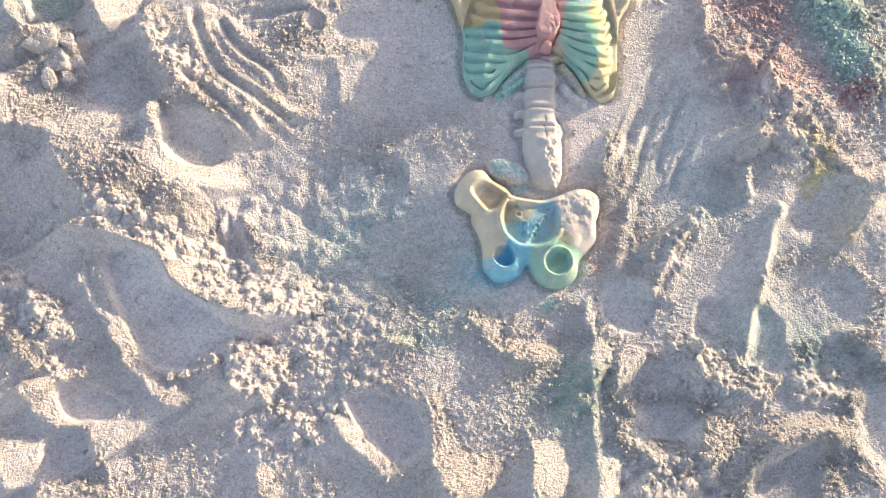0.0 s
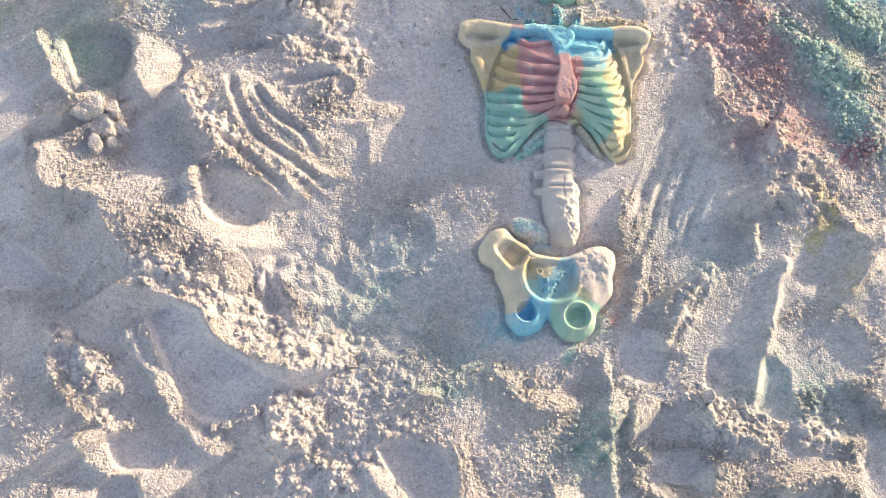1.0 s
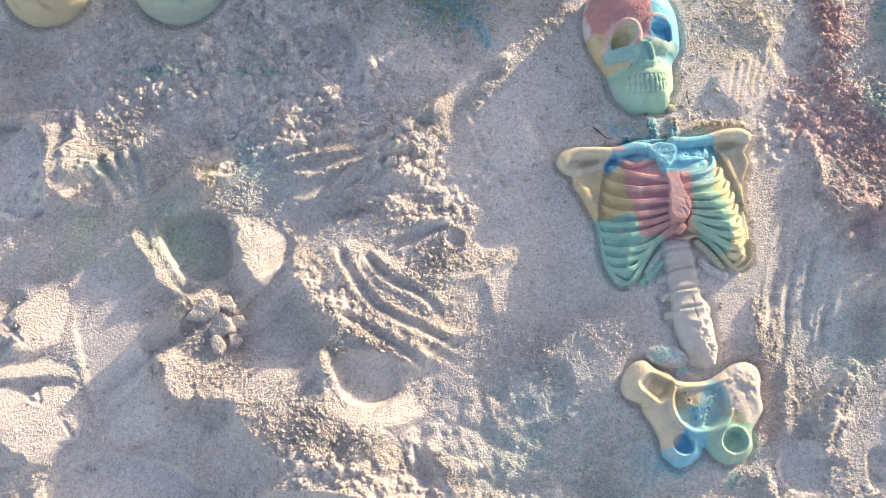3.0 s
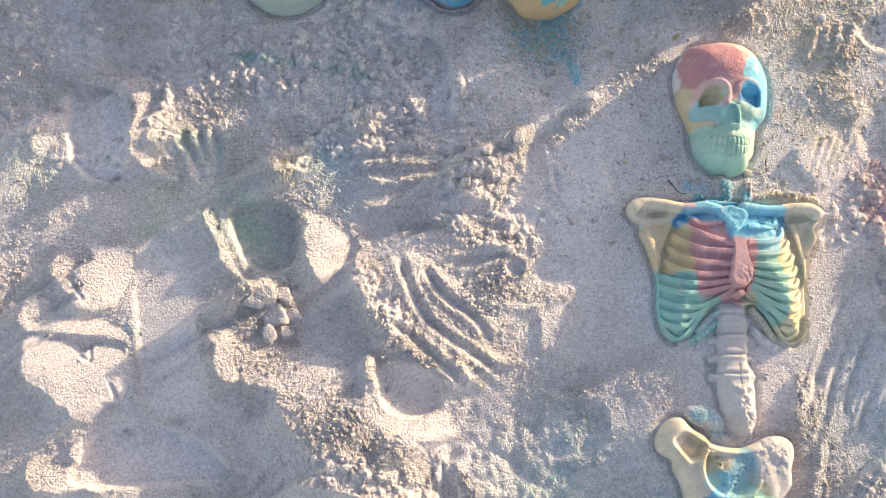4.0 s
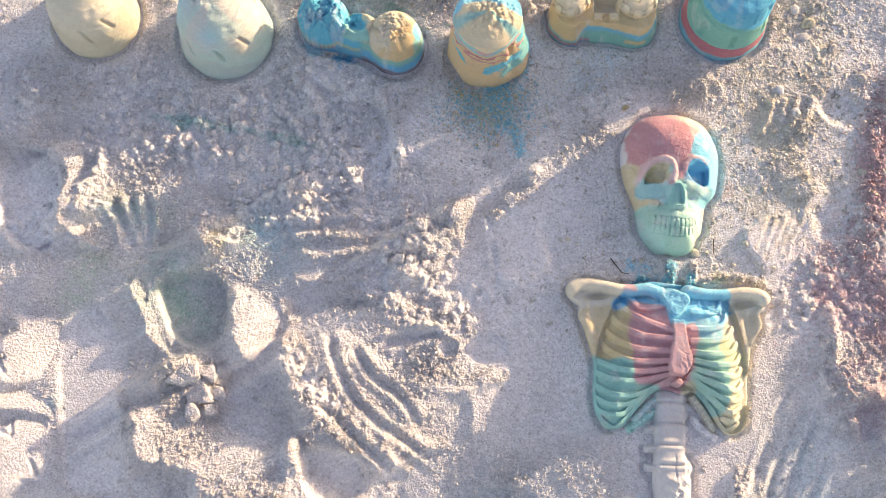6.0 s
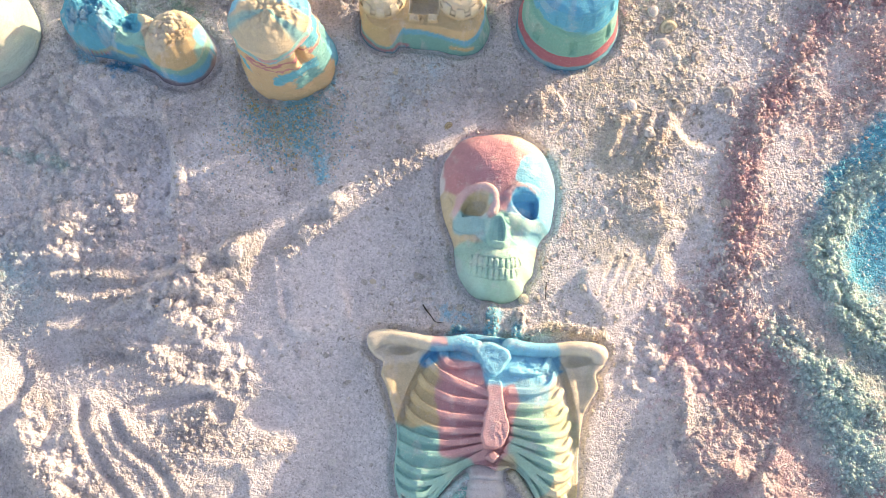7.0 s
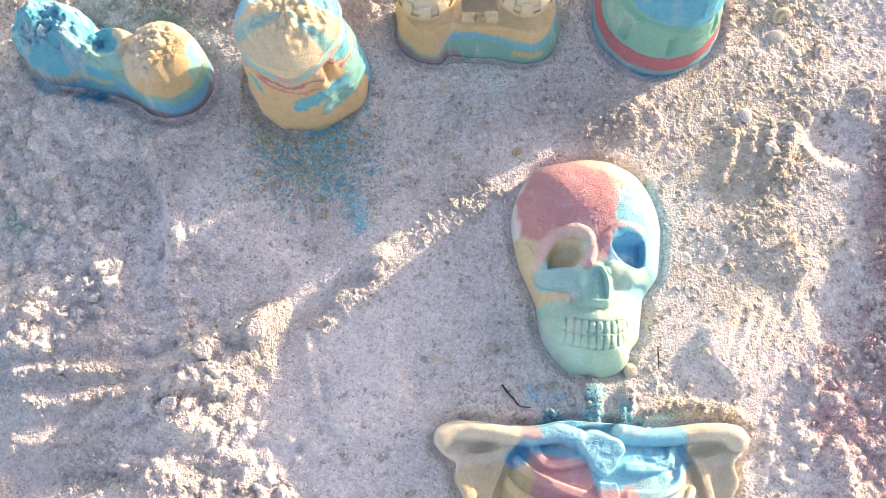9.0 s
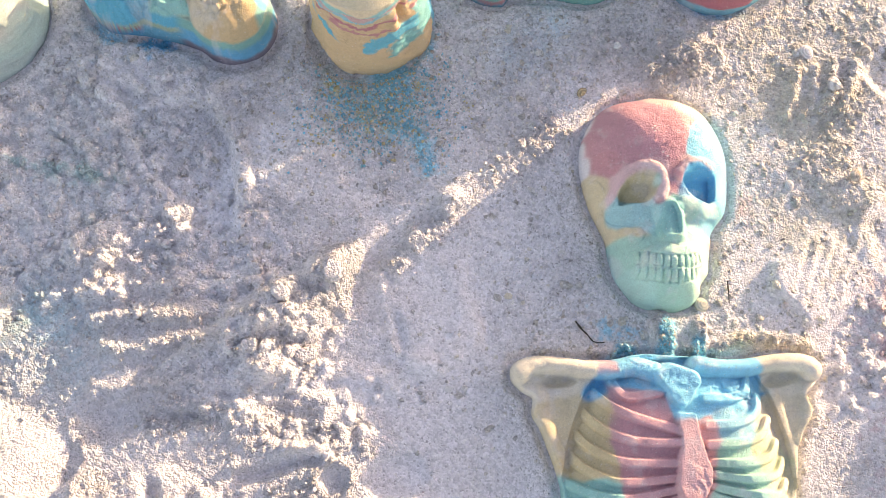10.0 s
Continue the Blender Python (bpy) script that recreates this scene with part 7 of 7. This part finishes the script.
# ---- small things lying on the sand ----
def tri_mesh(name, verts, tris, colors, mat, smooth=False):
    mesh = bpy.data.meshes.new(name)
    m = len(tris)
    mesh.vertices.add(len(verts))
    mesh.vertices.foreach_set("co", np.asarray(verts, np.float32).ravel())
    mesh.loops.add(3 * m)
    mesh.loops.foreach_set("vertex_index", np.asarray(tris, np.int32).ravel())
    mesh.polygons.add(m)
    mesh.polygons.foreach_set("loop_start", np.arange(0, 3 * m, 3, dtype=np.int32))
    mesh.update(calc_edges=True)
    mesh.polygons.foreach_set("use_smooth", np.full(m, smooth))
    mesh.validate()
    if colors is not None:
        tint(mesh, colors)
    mesh.materials.append(mat)
    return mesh


ball = bmesh.new()
bmesh.ops.create_icosphere(ball, subdivisions=1, radius=1.0)
BALL = np.array([v.co for v in ball.verts])
BALL_TRIS = np.array([[v.index for v in f.verts] for f in ball.faces])
ball.free()
rng = np.random.default_rng(5)


def bare(x, y, margin=0.003):
    """Whether a place is clear of the moulded pieces and castles."""
    for w, d in bed:
        a, b = np.searchsorted(GX, x) - w[1].start, np.searchsorted(GY, y) - w[0].start
        if 0 <= a < d.shape[1] and 0 <= b < d.shape[0] and d[b, a] > -margin:
            return False
    return True


def scatter(name, count, low, high, chance, colour, label, category, flat=0.75, area=None, sink=0.35):
    """Many loose grains of those radii, as one object: chance(x, y, rough) thins them out."""
    places, sizes, colors = [], [], []
    x0, x1, y0, y1 = area or (X0 + 0.03, X1 - 0.02, Y0 + 0.02, Y1 - 0.04)
    while len(places) < count:
        x, y = rng.uniform(x0, x1), rng.uniform(y0, y1)
        i, j = np.searchsorted(GX, x), np.searchsorted(GY, y)
        if rng.random() > chance(x, y, ROUGH[j, i]) or not bare(x, y):
            continue
        r = low * (high / low) ** (rng.random() ** 2.2)
        places.append((x, y, H[j, i] + sink * r))
        sizes.append(r)
        colors.append(colour(TINT[j, i]))
    n = len(places)
    places, sizes, colors = np.array(places), np.array(sizes), np.array(colors)
    shape = BALL[None] * (1 + 0.30 * rng.standard_normal((n, len(BALL), 1)).clip(-1.3, 1.3))
    shape *= (np.stack([rng.uniform(0.8, 1.35, n), rng.uniform(0.7, 1.1, n), flat * rng.uniform(0.7, 1.2, n)], -1) * sizes[:, None])[:, None]
    a = rng.uniform(0, 2 * np.pi, n)
    c, s = np.cos(a)[:, None], np.sin(a)[:, None]
    shape = np.stack([shape[..., 0] * c - shape[..., 1] * s, shape[..., 0] * s + shape[..., 1] * c, shape[..., 2]], -1)
    verts = (shape + places[:, None]).reshape(-1, 3)
    tris = (BALL_TRIS[None] + len(BALL) * np.arange(n)[:, None, None]).reshape(-1, 3)
    ob = new(name, tri_mesh(name, verts, tris, np.repeat(colors, len(BALL), 0), sand_mat, True))
    return tagged(ob, label, category, kind="stuff")


pebbly = [(*(0.284, 1.168), 0.20, 0.26), (*(-0.007, 1.152), 0.34, 0.16), (*(0.319, 1.288), 0.10, 0.16), (*(0.148, 0.932), 0.2, 0.1)]


def in_pebbles(x, y):
    return max(math.exp(-((x - px) / rx) ** 2 - ((y - py) / ry) ** 2) for px, py, rx, ry in pebbly)


scatter("sand_crumbs", 17000, 0.0007, 0.0030, lambda x, y, r: 0.06 + 0.94 * float(np.clip((r - 0.4) / 0.6, 0, 1)),
        lambda c: c * rng.uniform(0.85, 1.08), "loose crumbs of damp pale sand lying about", "sand crumbs")


def cloddy_at(x, y):
    return float(CLODDY[np.searchsorted(GY, y), np.searchsorted(GX, x)])


scatter("sand_lumps", 2600, 0.0010, 0.0044, lambda x, y, r: cloddy_at(x, y) ** 1.5,
        lambda c: c * rng.uniform(0.94, 1.08), "broken lumps of damp pale sand scattered thickly", "sand lumps", 0.8)
SHELL_TONES = [(0.72, 0.68, 0.64), (0.66, 0.62, 0.58), (0.56, 0.52, 0.48), (0.56, 0.53, 0.51), (0.70, 0.65, 0.58), (0.78, 0.75, 0.72)]
scatter("shell_grit", 7000, 0.0006, 0.0026, lambda x, y, r: 0.02 + in_pebbles(x, y),
        lambda c: np.array(SHELL_TONES[int(rng.integers(6))]) * rng.uniform(0.8, 1.1), "fine grit of broken shell and dark grains", "shell grit", 0.32, sink=0.0)

scatter("pebbles", 900, 0.0014, 0.0046, lambda x, y, r: math.exp(-((x - (0.289, 1.240)[0]) / 0.055) ** 2 - ((y - (0.289, 1.240)[1]) / 0.16) ** 2) + 0.25 * in_pebbles(x, y) ** 2,
        lambda c: np.array(SHELL_TONES[int(rng.integers(6))]) * rng.uniform(0.9, 1.15), "small pale pebbles and worn shell pieces on the sand", "pebbles", 0.38, sink=0.05)


def along(lines, reach):
    """How near each place lies to any of the lines."""
    return np.maximum.reduce([np.exp(-(line_distance(XW, YW, curve(p, 3))[0] / reach) ** 2) for p in lines])


red_near = along([RED_BANK, [(0.472, 1.191), (0.515, 1.207), (0.533, 1.241)]], 0.021)
teal_near = along([TEAL_BANK, LOWER_TEAL, [(0.477, 0.881), (0.516, 0.860)]], 0.017)


def at(field, x, y):
    return float(field[np.searchsorted(GY, y), np.searchsorted(GX, x)])


scatter("red_sand_crumbs", 3200, 0.0007, 0.0026, lambda x, y, r: at(red_near, x, y), lambda c: (0.4 * c + 0.6 * np.array((0.76, 0.52, 0.54))) * rng.uniform(0.92, 1.12),
        "crumbly nuggets of rose-red sand heaped in a low bank", "sand crumbs", 0.8, (0.32, 0.58, 0.88, 1.36))
scatter("coloured_sand_crumbs", 2400, 0.0006, 0.0017, lambda x, y, r: math.exp(-((x + 0.112) / 0.045) ** 2 - ((y - 1.132) / 0.032) ** 2),
        lambda c: np.array([(0.20, 0.60, 0.76), (0.68, 0.57, 0.34), (0.26, 0.62, 0.72), (0.72, 0.70, 0.68), (0.30, 0.60, 0.66)][int(rng.integers(5))]),
        "blue and ochre crumbs fallen from the striped sand castle", "sand crumbs", 0.8, (-0.21, -0.03, 1.07, 1.18))
scatter("teal_sand_crumbs", 2700, 0.0009, 0.0031, lambda x, y, r: at(teal_near, x, y), lambda c: (0.35 * c + 0.65 * np.array((0.58, 0.80, 0.77))) * rng.uniform(0.9, 1.12),
        "crumbly nuggets of pale teal sand heaped in a bank", "sand crumbs", 0.8, (0.38, 0.58, 0.74, 1.14))


def seashell(place, size, turn, color, label, ribs=14, arch=0.42, spread=2.5):
    """A fan shell: a ribbed, hollow dome that narrows to its hinge."""
    rows, cols = 12, 41
    u, v = np.meshgrid(np.linspace(-0.5, 0.5, cols), np.linspace(0.04, 1, rows))
    a = u * spread
    edge = np.cos(u * math.pi) ** 0.35 * 0.5 + 0.5
    r = v * edge
    x, y = r * np.sin(a), r * np.cos(a) - 0.5
    z = arch * np.sin(v * math.pi * 0.86) ** 0.8 * np.cos(u * math.pi) ** 0.6 * (1 + 0.07 * np.cos(u * ribs * 2 * math.pi)) + 0.02 * np.cos(v * 26)
    top = np.stack([x, y, z], -1).reshape(-1, 3) * size
    under = top * np.array((0.93, 0.93, 0.85)) - np.array((0, 0, 0.05 * size))
    quads = grid_quads(rows, cols)
    k = np.arange(rows * cols).reshape(rows, cols)
    ring = np.concatenate([k[0], k[1:, -1], k[-1, -2::-1], k[-2:0:-1, 0]])
    n = rows * cols
    wall = np.stack([ring, np.roll(ring, -1), np.roll(ring, -1) + n, ring + n], -1)
    verts = np.concatenate([top, under])
    shade = np.tile((0.85 + 0.25 * np.cos(v * 16))[..., None] * np.array(color), (1, 1, 1)).reshape(-1, 3)
    mesh = sheet_mesh("seashell", verts, np.concatenate([quads, quads[:, ::-1] + n, wall]), np.concatenate([shade, shade]), cast_mat)
    ob = new("seashell", mesh)
    ob.matrix_world = pose(*place, ground_at(*place)[0] + 0.04 * size, 6, -5, turn)
    return tagged(ob, label, "seashell", "seashells")


def snail_shell(place, size, turn, color, label):
    """A small coiled shell lying on its side."""
    n, m = 60, 14
    t = np.linspace(0, 1, n)[:, None]
    b = np.linspace(0, 2 * np.pi, m, endpoint=False)[None]
    turnings, grow = t * 2 * np.pi * 2.6, np.exp(-1.7 * t)
    r = 0.36 * grow
    x = (0.42 * grow + r * np.cos(b)) * np.cos(turnings)
    y = (0.42 * grow + r * np.cos(b)) * np.sin(turnings)
    z = r * np.sin(b) + 0.75 * (1 - grow) + 0.33
    k = np.arange(n * m).reshape(n, m)
    nx = np.roll(k, -1, 1)
    quads = np.stack([k[:-1], nx[:-1], nx[1:], k[1:]], -1).reshape(-1, 4)
    shade = ((0.85 + 0.2 * np.sin(turnings * 4)) * np.ones((1, m)))[..., None] * np.array(color)
    ob = new("seashell", sheet_mesh("seashell", np.stack([x, y, z], -1).reshape(-1, 3) * size * 0.6, quads, shade.reshape(-1, 3), cast_mat))
    ob.matrix_world = pose(*place, ground_at(*place)[0], 24, 10, turn)
    return tagged(ob, label, "seashell", "seashells")


def clam_shell(place, size, turn, color, label):
    """A rounded shell lying hollow side down, with growth lines and its beak off centre."""
    rows, cols = 14, 36
    r, a = np.meshgrid(np.linspace(0.02, 1, rows), np.linspace(0, 2 * np.pi, cols, endpoint=False), indexing="ij")
    x, y = 0.56 * r * np.cos(a), 0.46 * r * np.sin(a) - 0.16 * (1 - r) ** 2
    z = 0.30 * np.sqrt(np.maximum(1 - r ** 2.2, 0)) + 0.012 * np.cos(r * 30)
    k = np.arange(rows * cols).reshape(rows, cols)
    nx = np.roll(k, -1, 1)
    quads = np.stack([k[:-1], k[1:], nx[1:], nx[:-1]], -1).reshape(-1, 4)
    top = np.stack([x, y, z], -1).reshape(-1, 3) * size
    under = top * np.array((0.94, 0.94, 0.85)) - np.array((0, 0, 0.02 * size))
    n = rows * cols
    wall = np.stack([k[-1], k[-1] + n, nx[-1] + n, nx[-1]], -1)
    shade = ((0.88 + 0.18 * np.cos(r * 22))[..., None] * np.array(color)).reshape(-1, 3)
    ob = new("seashell", sheet_mesh("seashell", np.concatenate([top, under]), np.concatenate([quads, quads[:, ::-1] + n, wall]), np.concatenate([shade, shade]), cast_mat, 0.1))
    ob.matrix_world = pose(*place, ground_at(*place)[0] - 0.02 * size, 5, -5, turn)
    return tagged(ob, label, "seashell", "seashells")


seashell((0.296, 1.270), 0.0150, 20, (0.74, 0.66, 0.50), "cream fan-shaped seashell lying on coarse sand", 12, 0.35)
clam_shell((0.290, 1.250), 0.0150, 20, (0.66, 0.62, 0.60), "grey-white rounded seashell half sunk in sand")
clam_shell((0.258, 1.175), 0.0130, 120, (0.76, 0.74, 0.74), "white rounded seashell on coarse sand")
seashell((0.327, 1.237), 0.0110, 60, (0.66, 0.60, 0.56), "small grey ribbed seashell on sand", 12, 0.4)
seashell((0.363, 1.196), 0.0120, -40, (0.72, 0.66, 0.62), "pale cockle shell beside the red sand", 14, 0.45)
seashell((0.277, 1.142), 0.0160, 65, (0.76, 0.72, 0.68), "long white broken shell on lumpy sand", 4, 0.25, 1.3)
snail_shell((0.286, 1.062), 0.0160, 30, (0.70, 0.60, 0.50), "small coiled snail shell on coarse sand")
clam_shell((0.361, 1.070), 0.0140, -60, (0.54, 0.50, 0.44), "brownish clam shell beside the red sand")
clam_shell((0.152, 0.954), 0.0130, 140, (0.74, 0.67, 0.55), "cream rounded shell beside the moulded chin")
clam_shell((0.232, 1.055), 0.0085, 80, (0.74, 0.71, 0.70), "tiny white shell on coarse sand")
seashell((0.308, 1.176), 0.0090, 10, (0.64, 0.58, 0.52), "small tan shell on coarse sand", 10, 0.4)
clam_shell((0.279, 1.287), 0.0130, 70, (0.72, 0.70, 0.68), "white oval shell on coarse sand")
clam_shell((0.332, 1.210), 0.0080, 200, (0.70, 0.66, 0.60), "tiny pale shell on coarse sand")
seashell((0.061, 1.140), 0.0070, 40, (0.62, 0.50, 0.32), "tiny ochre shell on shaded sand", 6, 0.4)


def shell_flake(place, size, turn, color, label):
    """A thin, broken, slightly curved piece of shell."""
    bm = bmesh.new()
    n = 7
    ring = [(math.cos(2 * math.pi * k / n) * size * rng.uniform(0.6, 1.0), math.sin(2 * math.pi * k / n) * size * rng.uniform(0.5, 0.9)) for k in range(n)]
    low = [bm.verts.new((x, y, 0.10 * size)) for x, y in ring]
    high = [bm.verts.new((x * 0.94, y * 0.94, 0.24 * size)) for x, y in ring]
    mid = bm.verts.new((0, 0, 0.34 * size))
    bm.faces.new(low[::-1])
    for k in range(n):
        bm.faces.new((low[k], low[(k + 1) % n], high[(k + 1) % n], high[k]))
        bm.faces.new((high[k], high[(k + 1) % n], mid))
    mesh = bpy.data.meshes.new("shell_flake")
    bm.to_mesh(mesh)
    bm.free()
    tint(mesh, np.array(color))
    mesh.materials.append(cast_mat)
    ob = new("shell_flake", mesh)
    ob.matrix_world = pose(*place, ground_at(*place)[0], rng.uniform(-6, 6), rng.uniform(-6, 6), turn)
    return tagged(ob, label, "shell piece", "broken shell pieces")


for place, size, turn, color in (((-0.034, 0.776), 0.0055, 20, (0.74, 0.72, 0.70)), ((0.217, 0.790), 0.0065, 70, (0.74, 0.70, 0.66)), ((0.088, 0.828), 0.0040, 10, (0.72, 0.70, 0.68)),
                                 ((-0.007, 0.963), 0.0042, 10, (0.70, 0.62, 0.50)), ((0.038, 0.999), 0.0045, 50, (0.70, 0.67, 0.64)), ((-0.037, 1.178), 0.0045, 120, (0.72, 0.70, 0.68)),
                                 ((-0.001, 1.197), 0.0040, 10, (0.66, 0.60, 0.50)), ((0.093, 1.183), 0.0050, 40, (0.70, 0.68, 0.66)), ((0.209, 1.131), 0.0048, 80, (0.74, 0.72, 0.70)),
                                 ((0.363, 1.141), 0.0060, 20, (0.74, 0.66, 0.64)), ((0.382, 0.984), 0.0050, 0, (0.70, 0.64, 0.62)), ((-0.057, 0.888), 0.0045, 30, (0.72, 0.70, 0.68))):
    shell_flake(place, size, turn, color, "flat broken piece of pale shell on sand")

twig_mat = plain_material("dark_twig", (0.045, 0.035, 0.028), 0.8, 0.4, 300.0)


def twig(points, thick, label):
    """A thin dry stick along a line, tapering and slightly crooked."""
    line = curve(points, 5)
    rows = []
    for k, (x, y) in enumerate(line):
        r = thick * (1 - 0.7 * k / len(line)) * (1 + 0.25 * math.sin(5 * k))
        z = ground_at(x, y)[0] + thick + 0.0006
        d = line[min(k + 1, len(line) - 1)] - line[max(k - 1, 0)]
        side = Vector((-d[1], d[0], 0)).normalized()
        rows.append([Vector((x, y, z)) + r * (math.cos(a) * side + math.sin(a) * Vector((0, 0, 1))) for a in np.arange(6) * math.pi / 3])
    verts = np.array(rows).reshape(-1, 3)
    centre = verts.mean(0)
    n = len(rows)
    k = np.arange(n * 6).reshape(n, 6)
    nx = np.roll(k, -1, 1)
    quads = np.stack([k[:-1], nx[:-1], nx[1:], k[1:]], -1).reshape(-1, 4)
    ob = new("twig", sheet_mesh("twig", verts - centre, quads, np.array((0.05, 0.04, 0.03)), twig_mat))
    ob.location = centre
    return tagged(ob, label, "twig", "twigs")


twig([(0.047, 0.942), (0.052, 0.935), (0.056, 0.931), (0.061, 0.925), (0.070, 0.924)], 0.0009, "thin dark forked twig lying on sand")
twig([(0.174, 0.974), (0.174, 0.965), (0.174, 0.955)], 0.0007, "short dark bit of stick on sand")
twig([(0.272, 0.454), (0.276, 0.449)], 0.0006, "tiny dark stick on sand")


def sand_clod(place, size, turn, tall=0.75):
    """A broken lump of firm sand: a blunt block with a flat top, worn edges and a grainy skin."""
    bm = bmesh.new()
    bmesh.ops.create_icosphere(bm, subdivisions=4, radius=1.0)
    cuts = [(Vector((rng.uniform(-0.2, 0.2), rng.uniform(-0.2, 0.2), 1)).normalized(), 0.55)]
    for k in range(5):
        a = 2 * math.pi * (k + rng.uniform(-0.3, 0.3)) / 5
        cuts.append((Vector((math.cos(a), math.sin(a), rng.uniform(-0.1, 0.3))).normalized(), rng.uniform(0.55, 0.80)))
    for v in bm.verts:
        d = v.co.normalized()
        reach = min([1.0] + [c / d.dot(n) for n, c in cuts if d.dot(n) > 0.2])
        grain = 1 + 0.12 * noise.noise(d * 3 + Vector((size * 900, 0, 0))) + 0.07 * noise.noise(d * 9)
        v.co = Vector((d.x * 0.62, d.y * 0.56, d.z * tall * 0.8)) * (reach * size * grain)
    mesh = bpy.data.meshes.new("sand_clod")
    bm.to_mesh(mesh)
    bm.free()
    tint(mesh, np.array(ground_at(*place)[1]))
    mesh.materials.append(sand_mat)
    mesh.polygons.foreach_set("use_smooth", np.ones(len(mesh.polygons), bool))
    ob = new("sand_clod", mesh)
    ob.matrix_world = pose(*place, ground_at(*place)[0] + size * tall * 0.08, rng.uniform(-8, 8), rng.uniform(-8, 8), turn)
    return tagged(ob, "broken lump of firm pale sand", "sand clod", "broken sand clods")


for place, size, turn in (((-0.459, 0.767), 0.036, 20), ((-0.432, 0.771), 0.026, -30), ((-0.441, 0.745), 0.034, 80), ((-0.420, 0.748), 0.022, 10), ((-0.446, 0.722), 0.022, 40), ((-0.427, 0.727), 0.018, 100),
                          ((-0.274, 1.037), 0.016, 70), ((-0.327, 1.067), 0.012, 0), ((-0.284, 1.076), 0.010, 30), ((-0.274, 1.036), 0.012, 80), ((-0.291, 1.068), 0.011, 0),
                          ((-0.262, 0.390), 0.014, 20), ((-0.276, 0.386), 0.010, 60), ((-0.438, 1.101), 0.012, 0), ((-0.214, 0.986), 0.013, 10), ((-0.189, 0.963), 0.016, 70),
                          ((-0.172, 0.916), 0.018, 20), ((-0.190, 0.951), 0.012, 110), ((-0.055, 1.036), 0.013, 30), ((-0.149, 0.981), 0.017, 75), ((-0.213, 0.921), 0.016, 20),
                          ((-0.123, 0.467), 0.016, 10), ((-0.152, 0.493), 0.018, 70), ((0.091, 0.451), 0.015, 20), ((0.298, 0.442), 0.016, 40), ((0.328, 0.423), 0.014, 0)):
    sand_clod(place, size, turn)
